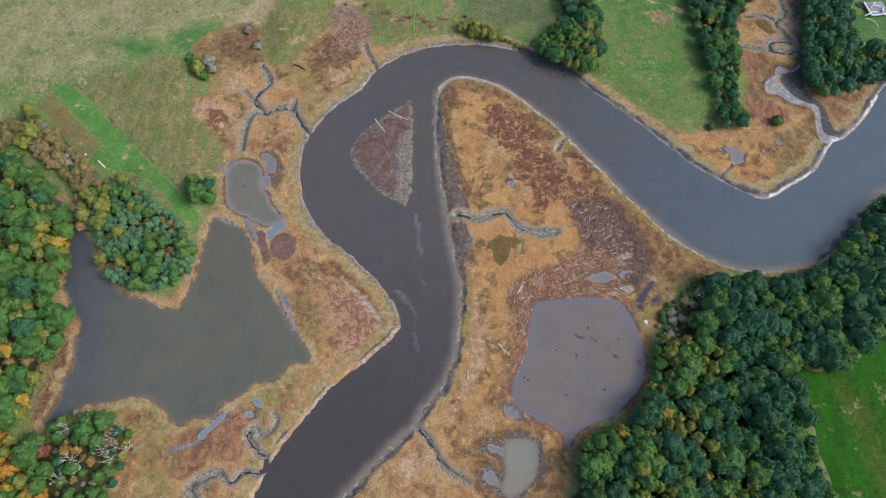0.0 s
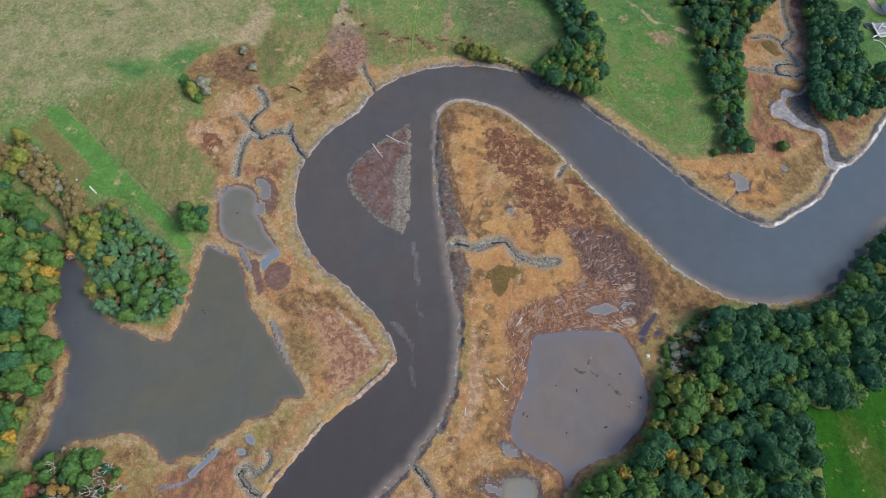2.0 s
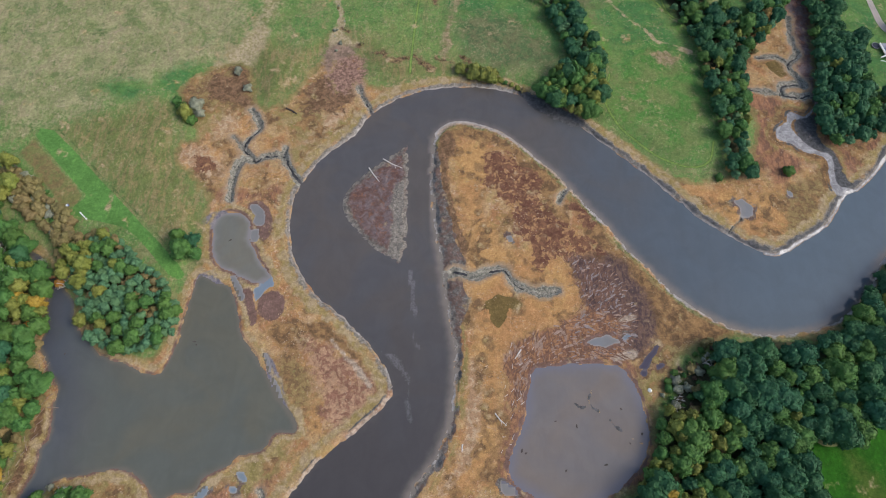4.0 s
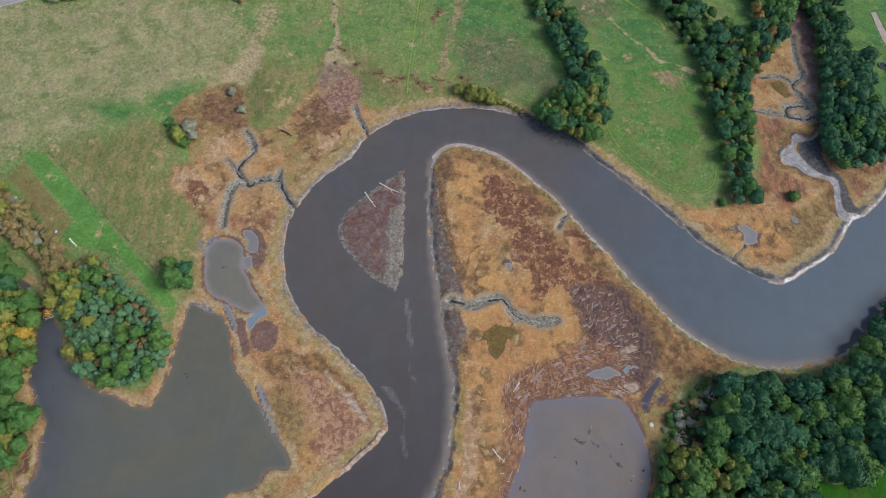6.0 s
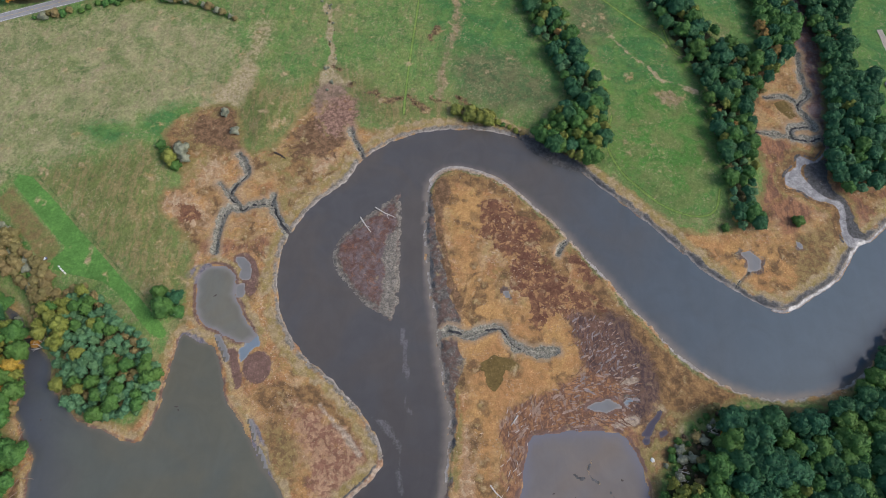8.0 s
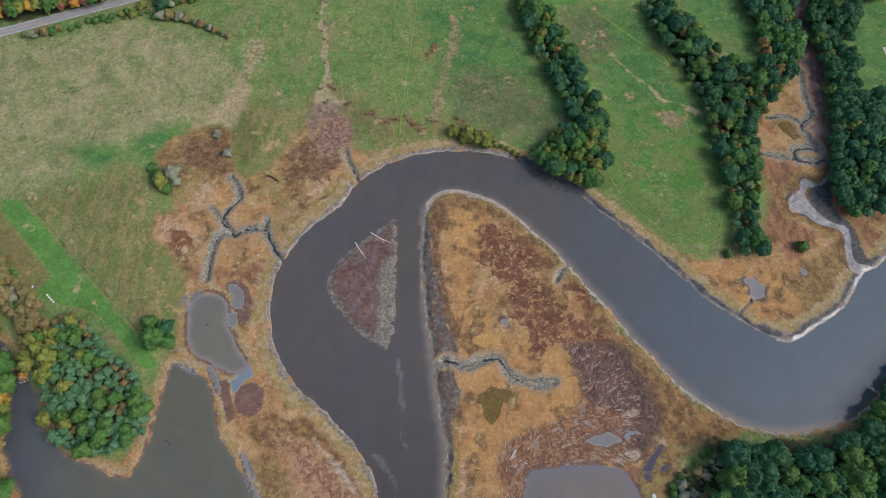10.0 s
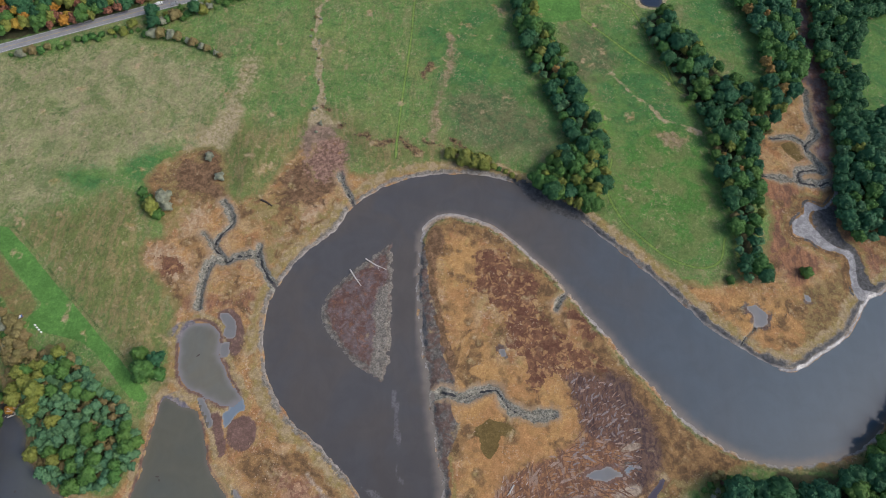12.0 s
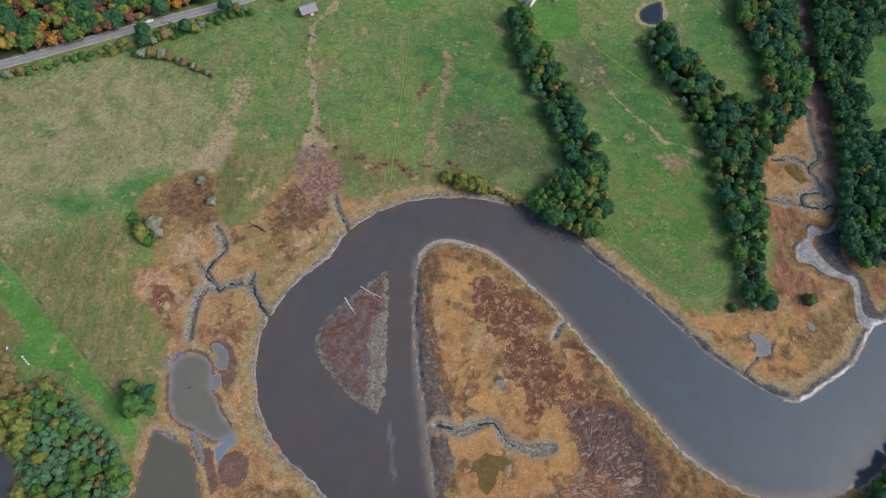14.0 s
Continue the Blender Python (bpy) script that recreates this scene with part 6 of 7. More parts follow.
# kind: name, label, radius, height of the crown, its foot, lobes, leaf clumps, clump size, leaves, taper
KINDS = {
    "oak": ("broadleaf_tree", "broad green deciduous tree with a lumpy crown", 5.8, 7.5, 3.4, 24, 480, 1.15, "green", 0.0),
    "oak_deep": ("deep_green_tree", "deep blue-green deciduous tree with a dense crown", 5.5, 7.5, 3.4, 24, 460, 1.15, "teal", 0.0),
    "maple": ("maple_tree", "green maple with rounded leafy crown", 4.6, 7.2, 3.0, 19, 380, 1.05, "green", 0.2),
    "birch": ("young_tree", "smaller deep green tree in full leaf", 3.9, 6.8, 3.0, 15, 290, 1.0, "teal", 0.3),
    "lime": ("yellowing_tree", "tree turning yellow-green in early autumn", 3.9, 7.6, 3.6, 15, 290, 1.0, "lime", 0.35),
    "gold": ("golden_tree", "golden yellow autumn tree", 4.0, 7.0, 3.2, 15, 290, 1.0, "gold", 0.2),
    "orange": ("orange_tree", "bright orange autumn maple", 4.0, 6.6, 2.8, 15, 290, 1.0, "orange", 0.1),
    "amber": ("amber_tree", "dull orange-brown autumn tree", 3.9, 6.8, 3.0, 15, 290, 1.0, "amber", 0.1),
    "red": ("red_tree", "dark red autumn maple", 3.8, 5.8, 2.4, 9, 300, 0.95, "red", 0.1),
    "alder": ("alder_tree", "blue-green alder with a small dense crown", 3.7, 6.2, 2.2, 15, 290, 0.9, "jade", 0.2),
    "olive": ("olive_shrub", "olive-brown alder shrub in autumn leaf", 3.0, 3.4, 0.9, 8, 240, 0.75, "olive", 0.0),
    "grey": ("grey_shrub", "thin grey-green willow shrub losing its leaves", 2.6, 2.6, 0.6, 8, 220, 0.65, "grey", 0.0),
    "shrub": ("green_shrub", "low rounded green shrub", 2.5, 2.4, 0.5, 7, 190, 0.7, "green", 0.0),
    "bramble": ("bramble_bush", "low dark red-brown bramble bush", 1.9, 1.5, 0.2, 6, 120, 0.55, "bramble", 0.0),
    "yellow_shrub": ("yellow_shrub", "low shrub turning yellow-green", 2.5, 2.7, 0.5, 7, 190, 0.7, "lime", 0.0),
}
first = {}


def plant(kind, x, y, size=1.0, group=""):
    m = pose(x, y, ground_z(x, y) - 0.1, 0, 0, random.uniform(0, 360)) @ Matrix.Diagonal((size, size, size * random.uniform(0.88, 1.15), 1))
    key = (kind, random.randrange(4))
    name, label, radius, tall, base, lobes, count, clump, leaves, taper = KINDS[kind]
    if key in first:
        ob = copy_thing(first[key], m)
    else:
        seed = 10 * sorted(KINDS).index(kind) + key[1]
        ob = first[key] = tagged(new(name), label, "shrub" if "shrub" in kind or kind in ("olive", "bramble", "grey") else "tree")
        ob.matrix_world = m
        for n, me in (("trunk", trunk_mesh(seed, radius, tall, base)), ("crown", crown_mesh("crown", seed, radius, tall, base, lobes, count, clump, LEAVES[leaves], taper))):
            new(n, me).parent = ob
    if group:
        ob["group"] = group
    return ob


def inside(points, x, y):
    hit = False
    n = len(points)
    for i in range(n):
        (ax, ay), (bx, by) = points[i], points[(i + 1) % n]
        if (ay > y) != (by > y) and x < ax + (y - ay) / (by - ay) * (bx - ax):
            hit = not hit
    return hit


def scatter(points, gap, seed, tries=16000):
    """Random places in an outline, no two nearer than gap."""
    rng = random.Random(seed)
    xs, ys = [p[0] for p in points], [p[1] for p in points]
    found, cells = [], {}
    for _ in range(tries):
        x, y = rng.uniform(min(xs), max(xs)), rng.uniform(min(ys), max(ys))
        c = (int(x // gap), int(y // gap))
        if not inside(points, x, y):
            continue
        near = [p for i in (-1, 0, 1) for j in (-1, 0, 1) for p in cells.get((c[0] + i, c[1] + j), ())]
        if all((x - a) ** 2 + (y - b) ** 2 > gap * gap for a, b in near):
            cells.setdefault(c, []).append((x, y))
            found.append((x, y))
    return found


def grove(points, gap, seed, mixture, group, low=0.8, high=1.2, south=None, east=None):
    """Trees over an outline, none where brush or thicket stands; south: another mixture for those south of y = 42; east: for those east of x = 140."""
    rng = random.Random(seed + 500)
    for x, y in scatter(points, gap, seed):
        if points is WOOD_SOUTHEAST and inside(BRUSH_WOODSIDE, x, y) or points is WOOD_SOUTHWEST and inside(THICKET_SOUTHWEST, x, y):
            continue
        names, weights = zip(*(south if south and y < 42 else east if east and x > 140 + 12 * math.sin(y / 9) else mixture))
        plant(rng.choices(names, weights)[0], x, y, rng.uniform(low, high), group)


grove(
    WOOD_SOUTHEAST, 4.7, 1, (("oak", 5), ("oak_deep", 3), ("maple", 6), ("birch", 3), ("lime", 8), ("olive", 0.8), ("gold", 0.2)), "trees of the southeast wood", 0.85, 1.2, None,
    (("oak", 3), ("oak_deep", 9), ("maple", 2), ("birch", 6), ("lime", 0.6), ("amber", 0.08)),
)
grove(
    WOOD_SOUTHWEST, 4.4, 2, (("oak", 5), ("oak_deep", 2.5), ("maple", 5), ("lime", 4.5), ("orange", 0.9), ("gold", 0.5), ("olive", 2.5), ("grey", 0.6)), "trees of the southwest wood", 0.85, 1.15,
    (("oak", 4), ("maple", 4), ("lime", 1), ("orange", 3), ("gold", 2.6), ("red", 0.5), ("olive", 1)),
)
grove(BRUSH_WOODSIDE, 3.6, 15, (("grey", 4), ("olive", 3), ("shrub", 3), ("bramble", 1)), "dying brush at the corner of the wood", 0.6, 1.2)
grove(THICKET_SOUTHWEST, 4.2, 14, (("maple", 4), ("oak", 2), ("birch", 2), ("olive", 2), ("grey", 1.5), ("amber", 0.8), ("lime", 1)), "thicket on the pond corner", 0.55, 0.85)
grove(WOOD_POINT, 3.3, 3, (("alder", 12), ("maple", 2), ("lime", 1.2), ("olive", 3), ("amber", 0.3)), "trees on the point", 0.8, 1.05)
grove(POINT_OLIVE, 3.8, 12, (("olive", 8), ("lime", 0.8), ("shrub", 1)), "alder scrub behind the point", 0.95, 1.35)
grove(BRUSH_OLIVE, 3.4, 4, (("olive", 8), ("shrub", 1.2), ("grey", 0.8), ("lime", 0.4)), "alder scrub", 1.0, 1.45)
grove(HEDGE_CENTRE, 4.4, 5, (("oak_deep", 4), ("alder", 5), ("maple", 4), ("birch", 3), ("oak", 3), ("lime", 1)), "hedgerow trees", 0.72, 0.98)
grove(CLUMP_RIVER, 4.4, 6, (("oak", 4), ("oak_deep", 2), ("maple", 5), ("lime", 4)), "riverside clump", 0.82, 1.1)
grove(HEDGE_EAST, 4.9, 7, (("oak_deep", 5), ("alder", 6), ("maple", 4), ("birch", 3), ("oak", 3), ("lime", 1.2), ("olive", 0.8), ("amber", 0.45)), "hedgerow trees to the east", 0.74, 1.02)
grove(BRUSH_ROADSIDE, 4.0, 8, (("shrub", 7), ("olive", 1.6), ("yellow_shrub", 2), ("grey", 0.8), ("birch", 0.5), ("gold", 0.3)), "roadside scrub", 0.9, 1.7)


def far_wood(name, points, gap, seed, mixture, label, small=1.0):
    """A distant wood, too dense to count, as one mesh."""
    rng = random.Random(seed)
    names, weights = zip(*mixture)
    soup, slots, faces, count_so_far, kinds = [], [], [], 0, sorted(set(names))
    made = {}
    for x, y in scatter(points, gap, seed):
        kind = rng.choices(names, weights)[0]
        if kind not in made:
            made[kind] = []
            for s in (0, 1):
                r = np.random.RandomState(900 + 10 * kinds.index(kind) + s)
                _, _, radius, tall, base, lobes, count, clump, _, taper = KINDS[kind]
                p, d = crown_points(r, radius, tall, base, lobes, int(count * 0.9), taper)
                core, skin = crown_core(900 + 10 * kinds.index(kind) + s, radius, tall, base, lobes, taper)
                tri = np.arange(len(p) * 3).reshape(-1, 3) + len(core)
                made[kind].append((np.concatenate([core, leaf_sprays(p, d, clump * 0.9, r)]), np.concatenate([skin[core[skin[:, 0], 2] > base], tri])))
        (v, f), a, s = made[kind][rng.randrange(2)], rng.uniform(0, 6.28), rng.uniform(0.85, 1.2) * small
        c, n = math.cos(a) * s, math.sin(a) * s
        faces.append(f + count_so_far)
        count_so_far += len(v)
        soup.append(np.stack([v[:, 0] * c - v[:, 1] * n + x, v[:, 0] * n + v[:, 1] * c + y, v[:, 2] * s + ground_z(x, y)], -1))
        slots.append(np.full(len(f), kinds.index(kind), np.int32))
    me = mesh_of(name, np.concatenate(soup), np.concatenate(faces), [LEAVES[KINDS[n][8]] for n in kinds])
    me.polygons.foreach_set("material_index", np.concatenate(slots))
    tagged(new(name, me), label, "woodland", kind="stuff")


far_wood("strip_wood", STRIP_WOOD, 5.2, 9, (("oak_deep", 4), ("alder", 3.5), ("oak", 4), ("maple", 3), ("lime", 1), ("amber", 0.7)), "dense strip of mostly green woodland beside the creek")
far_wood("east_wood", WOOD_EAST, 5.0, 10, (("oak_deep", 7), ("alder", 3.5), ("birch", 4), ("maple", 2), ("lime", 0.7)), "dense green woodland beyond the creek")
far_wood("far_east_wood", WOOD_EAST_FAR, 5.2, 13, (("oak_deep", 9), ("birch", 5), ("maple", 2), ("lime", 0.5), ("amber", 0.5)), "dense blue-green woodland along the dark creek valley")
far_wood("road_wood", WOOD_ROAD, 4.3, 11, (("oak_deep", 4), ("maple", 3), ("red", 3.5), ("orange", 1.6), ("lime", 3), ("gold", 0.8), ("olive", 2)), "mixed red, orange and green autumn woodland along the road", 1.0)
for (x, y), kind, size in zip(TREES_SINGLE, ("maple", "birch", "oak", "maple", "oak", "maple", "birch", "shrub"), (1.3, 1.25, 1.1, 1.15, 1.0, 1.0, 0.9, 1.3)):
    plant(kind, x, y, size)
sizes = (2.1, 2.4, 2.5, 2.0, 2.1, 1.2, 1.5, 1.3, 0.9, 0.9, 0.8, 1.3, 1.2)
for (x, y), kind, size in zip(TREES_BUSH, ("shrub", "shrub", "yellow_shrub", "shrub", "shrub", "grey", "yellow_shrub", "yellow_shrub", "shrub", "yellow_shrub", "shrub", "grey", "olive"), sizes):
    plant(kind, x, y, size)

for x, y, size in ((-142.5, 259.0, 2.0), (-140.0, 254.5, 1.8)):
    plant("grey", x, y, size)
for k, (x, y) in enumerate(spline(HEDGE_BANK, False, 4)):
    plant(("yellow_shrub", "yellow_shrub", "olive", "yellow_shrub", "shrub")[k % 5], x, y, 1.25 - 0.04 * k, "hedge on the river bank")
for k, (a, b) in enumerate(zip(THORNS[::2], THORNS[1::2])):
    for n in range(5):
        x, y = a[0] + (b[0] - a[0]) * n / 4 + random.uniform(-1, 1), a[1] + (b[1] - a[1]) * n / 4 + random.uniform(-1.2, 1.2)
        plant("olive" if (k + n) % 5 == 3 else "bramble", x, y, random.uniform(0.25, 0.5) * (0.7 if (k + n) % 5 == 3 else 1.0), "brambles in the field")
for k, (x, y) in enumerate(spline(DITCH[2:], False, 5)):
    if random.random() < 0.6:
        plant(random.choice(("grey", "grey", "olive", "bramble")), x + random.uniform(-3, 3), y + random.uniform(-3, 3), random.uniform(0.2, 0.5), "scrub along the ditch")

# ---- the road ----
M_ASPHALT = plain("asphalt", (0.25, 0.25, 0.265), 0.9, 0.15, 0.5)
line = spline(ROAD, False, 10)
along = np.gradient(line, axis=0)
across = np.stack([-along[:, 1], along[:, 0]], -1) / np.linalg.norm(along, axis=1, keepdims=True)


def ribbon(name, off_a, off_b, lift, material, parent=None, label=""):
    a, b = line + across * off_a, line + across * off_b
    n = len(line)
    top = np.concatenate([np.c_[a, np.full(n, 2.5 + lift)], np.c_[b, np.full(n, 2.5 + lift)]])
    low = top - (0, 0, 0.3)
    k = np.arange(n - 1)
    faces = np.concatenate([np.stack([k, k + n, k + n + 1, k + 1], -1)[:, ::-1], np.stack([k, k + 1, k + 1 + 2 * n, k + 2 * n], -1), np.stack([k + n, k + 3 * n, k + 3 * n + 1, k + n + 1], -1)])
    ob = new(name, mesh_of(name, np.concatenate([top, low]), faces, [material]))
    ob.parent = parent
    return tagged(ob, label)


road = tagged(ribbon("road", 3.6, -3.6, 0.10, M_ASPHALT), "grey two-lane asphalt country road", "road", kind="structure")

for (x, y), kind in zip(ACCENT_GOLD, ("orange", "gold", "gold", "lime", "gold", "lime")):
    plant(kind, x, y, 1.15, "trees of the southeast wood")
for k, (x, y) in enumerate(ACCENT_EAST):
    plant("lime" if k in (5, 6, 8) else "amber", x, y, 0.75 + 0.1 * (k % 4), "hedgerow trees to the east")
for (x, y), kind in zip(ACCENT_LIME, ("lime", "gold", "lime", "amber", "amber", "lime", "lime")):
    plant(kind, x, y, 0.85, "hedgerow trees")
for (x, y), kind in zip(ACCENT_RED, ("red", "orange", "red", "orange")):
    plant(kind, x, y, 0.7)
for k, (x, y) in enumerate(spline(HEDGE_WEST, False, 6)):
    plant(("shrub", "shrub", "grey", "shrub", "olive")[k % 5], x, y, 1.7 - 0.04 * k, "hedge in the hayfield")


# ---- bare, bleached trees ----
def bough(bm, rng, foot, way, length, thick, depth):
    tip = foot + way * length
    limb(bm, foot, tip, thick, thick * 0.6, 5 if depth > 1 else 3)
    if depth == 0:
        return
    for _ in range(3):
        turn = Vector((rng.uniform(-1, 1), rng.uniform(-1, 1), rng.uniform(-0.2, 0.8)))
        bough(bm, rng, foot.lerp(tip, rng.uniform(0.5, 1.0)), (way + turn * 0.85).normalized(), length * rng.uniform(0.5, 0.72), thick * 0.62, depth - 1)


def dead_tree(m, seed, size, label):
    rng = random.Random(seed)
    ob = thing("dead_tree", label, "dead tree", m, "bleached trees")
    bm = bmesh.new()
    limb(bm, (0, 0, -0.4), (0.1, 0, size * 0.45), 0.24, 0.16, 7)
    part("trunk", bm, M_BLEACHED, ob)
    for k in range(4):
        bm = bmesh.new()
        a = k * 1.57 + rng.uniform(-0.5, 0.5)
        bough(bm, rng, Vector((0.1, 0, size * rng.uniform(0.3, 0.45))), Vector((math.cos(a) * 0.8, math.sin(a) * 0.8, 0.75)).normalized(), size * rng.uniform(0.26, 0.36), 0.13, 3)
        part("branch", bm, M_BLEACHED, ob, "bare forked branch")
    return ob


bare = []
for k, (x, y) in enumerate(DEAD):
    m = pose(x, y, ground_z(x, y), 0, 0, k * 77) @ Matrix.Diagonal((0.8, 0.8, 0.9, 1) if x > 100 else (0.95, 0.95, 1.1, 1))
    if k < 4:
        bare.append(dead_tree(m, k, 9.5, "leafless bleached grey tree with forked branches"))
    else:
        copy_thing(bare[k % 4], m)


# ---- grass that stands up: tussocks too many to count ----
def tussocks(name, count, seed, wanted, low, high, tall, label, material=None):
    rng = np.random.RandomState(seed)
    j, i = np.nonzero(wanted[:-1, :-1])
    pick = rng.randint(0, len(i), count)
    x, y = GX[i[pick]] + rng.uniform(0, FINE, count), GY[j[pick]] + rng.uniform(0, FINE, count)
    z = height[j[pick], i[pick]] - 0.08
    r, h, a = rng.uniform(low, high, count), rng.uniform(0.5, 1.0, count) * tall, rng.uniform(0, 6.28, count)
    v = [np.stack([x + np.cos(a + k) * r * w, y + np.sin(a + k) * r * w, z], -1) for k, w in ((0, 1.0), (2.1, 0.8), (4.2, 1.15))]
    v.append(np.stack([x + rng.normal(0, 0.12, count), y + rng.normal(0, 0.12, count), z + h], -1))
    n = np.arange(count)
    faces = np.concatenate([np.stack([n, n + count, n + 3 * count], -1), np.stack([n + count, n + 2 * count, n + 3 * count], -1), np.stack([n + 2 * count, n, n + 3 * count], -1)])
    me = mesh_of(name, np.concatenate(v), faces, [material or M_TUFTS])
    for key, values in MASK.items():
        layer = me.attributes.new(key, "FLOAT", "POINT")
        layer.data.foreach_set("value", np.tile(values[j[pick], i[pick]], 4).astype(np.float32))
    tagged(new(name, me), label, "grass", kind="stuff")


near = (X > -300) & (X < 320) & (Y > -10) & (Y < 440)
dry = near & (water > 2.5) & (np.minimum.reduce(list(ponds.values())) > 1.5) & (MASK["creek"] < 0.3) & (MASK["silt"] < 0.1) & (flank > 1)
marshy = dry & (MASK["upland"] < 0.4)
tussocks("salt_grass", 42000, 5, marshy & (MASK["crack"] < 0.4), 0.3, 0.8, 0.3, "tussocks of golden, rust and dark red salt marsh plants")
tufted = rough(X, Y, 14, 301) + 0.6 * rough(X, Y, 4, 307)
tussocks("bleached_grass", 2600, 6, marshy & (tufted > 0.34) & (MASK["crack"] < 0.3) & (MASK["brush"] < 0.4) & (MASK["islet"] < 0.2), 0.3, 0.75, 0.2, "pale bleached clumps of dead marsh grass", plain("bleached_straw", (0.36, 0.265, 0.18), 0.95, 0.3, 0.8))
meadow = dry & (MASK["upland"] > 0.6) & (MASK["litter_shade"] < 0.2) & (MASK["lawn"] < 0.2) & (MASK["vivid"] < 0.2) & (road_d > 7) & (MASK["path"] < 0.2)
tussocks("meadow_grass", 24000, 8, meadow, 0.3, 0.8, 0.25, "clumps of rough green and beige meadow grass")


# ---- runnels of wet mud and strips of dark peat that curve round the pan ----
def runnels(name, count, seed, low, high, thin, material, label, lift, east=0.0):
    rng = random.Random(seed)
    verts, faces = [], []
    for x, y in scatter(CRACKED, 1.7, seed, 4000)[:count]:
        if min(ponds["pan"][np.searchsorted(GY, y), np.searchsorted(GX, x)], ponds["pool_long"][np.searchsorted(GY, y), np.searchsorted(GX, x)]) < 1.5:
            continue
        if x < east:
            continue
        a = math.atan2(y - 78, x - 80) + math.pi / 2 + 0.9 * smooth((math.hypot(x - 80, y - 78) - 42) / 20) + rng.gauss(0, 0.3)
        grow = rng.lognormvariate(0, 0.35)
        length, wide = rng.uniform(low, high) * grow, rng.uniform(0.5, 1.0) * thin * grow
        ring = []
        for k in range(12):
            u = k / 12 * 2 * math.pi
            r = rng.uniform(0.7, 1.2)
            px, py = math.cos(u) * length / 2 * r, math.sin(u) * wide / 2 * r + math.cos(u) ** 2 * length * 0.06
            qx, qy = x + px * math.cos(a) - py * math.sin(a), y + px * math.sin(a) + py * math.cos(a)
            ring.append((qx, qy, ground_z(qx, qy) + lift))
        n = len(verts)
        verts += ring + [(x, y, ground_z(x, y) + lift * 1.2)]
        faces += [(n + k, n + (k + 1) % 12, n + 12) for k in range(12)]
    tagged(new(name, mesh_of(name, verts, faces, [material])), label, "mud", kind="stuff")


runnels("peat_strips", 420, 61, 1.6, 6.5, 0.5, plain("dark_peat", (0.145, 0.08, 0.055), 0.8, 0.3, 0.8), "dark strips of bare peat between the grass", 0.10)
runnels("sandy_runnels", 170, 63, 0.8, 3.4, 0.9, plain("pale_sandy_mud", (0.27, 0.19, 0.15), 0.7, 0.3, 0.8), "pale pinkish mud strips round the pan", 0.12, 44.0)
runnels("mud_runnels", 170, 62, 0.7, 3.2, 0.8, plain("pale_wet_mud", (0.20, 0.168, 0.162), 0.5, 0.3, 0.8), "pale wet mud runnels curving round the pan", 0.14, 72.0)

# ---- driftwood, stumps and stones ----
def log_between(name, a, b, thick, material, label, category="driftwood"):
    (ax, ay), (bx, by) = a, b
    rng = random.Random(int(ax * 10) + int(by * 7))
    mx, my = (ax + bx) / 2, (ay + by) / 2
    length, turn = math.hypot(bx - ax, by - ay), math.degrees(math.atan2(by - ay, bx - ax))
    ob = thing(name, label, category, pose(mx, my, max(ground_z(mx, my), ground_z(ax, ay), ground_z(bx, by)) + thick * 0.3, 0, 0, turn))
    bm = bmesh.new()
    bend = rng.uniform(-0.06, 0.06) * length
    limb(bm, (-length / 2, 0, 0), (0, bend, 0.05), thick, thick * 0.85, 7)
    limb(bm, (0, bend, 0.05), (length / 2, 0, 0), thick * 0.85, thick * 0.5, 7)
    part("stem", bm, material, ob)
    bm = bmesh.new()
    limb(bm, (length * 0.1, bend * 0.8, 0), (length * 0.28, bend + rng.choice((-1, 1)) * length * 0.16, 0.15), thick * 0.45, thick * 0.2, 5)
    part("side_branch", bm, material, ob)
    return ob


M_FALLEN = plain("fallen_wood", (0.25, 0.19, 0.15), 0.9, 0.3, 0.3)
M_DARKWOOD = plain("wet_dark_wood", (0.055, 0.042, 0.036), 0.8, 0.3, 0.2)
for a, b in zip(LOGS[::2], LOGS[1::2]):
    dark = a is LOGS[8]
    log_between("driftwood_log", a, b, 0.65 if dark else 0.38, M_DARKWOOD if dark else M_BLEACHED, "dark rotten log lying on the marsh" if dark else "bleached driftwood log lying on the marsh")
rng = random.Random(44)
for x, y in scatter(WRACK, 2.6, 17, 900)[:24]:
    a, r = rng.gauss(1.0, 0.5), rng.uniform(1.2, 3.2)
    log_between("driftwood_pole", (x, y), (x + math.cos(a) * r, y + math.sin(a) * r), 0.13, M_BLEACHED, "thin bleached driftwood pole in the wrack")["group"] = "wrack by the pan"
for x, y in scatter(BEACH_LOGS, 3.0, 18, 900)[:24]:
    a, r = rng.gauss(0.9, 0.6), rng.uniform(2.0, 6.0)
    log_between("driftwood_pole", (x, y), (x + math.cos(a) * r, y + math.sin(a) * r), 0.18, M_FALLEN, "fallen grey-brown trunk on the pond shore")["group"] = "fallen wood on the pond shore"
for k, (x, y) in enumerate(STUMPS):
    ob = thing("mud_lump", "dark lump of peat standing in shallow water", "peat", pose(x, y, ground_z(x, y), 0, 0, k * 50), "lumps in the water")
    bm = bmesh.new()
    bmesh.ops.create_icosphere(bm, subdivisions=2, radius=0.85)
    for v in bm.verts:
        v.co *= 1 + 0.5 * noise.noise(v.co * 1.7 + Vector((k * 3.1, 0, 0)))
        v.co = Vector((v.co.x * (1.0 + 0.4 * (k % 3)), v.co.y * 0.7, v.co.z * 0.75 + 0.1))
    part("lump", bm, M_DARKWOOD, ob)

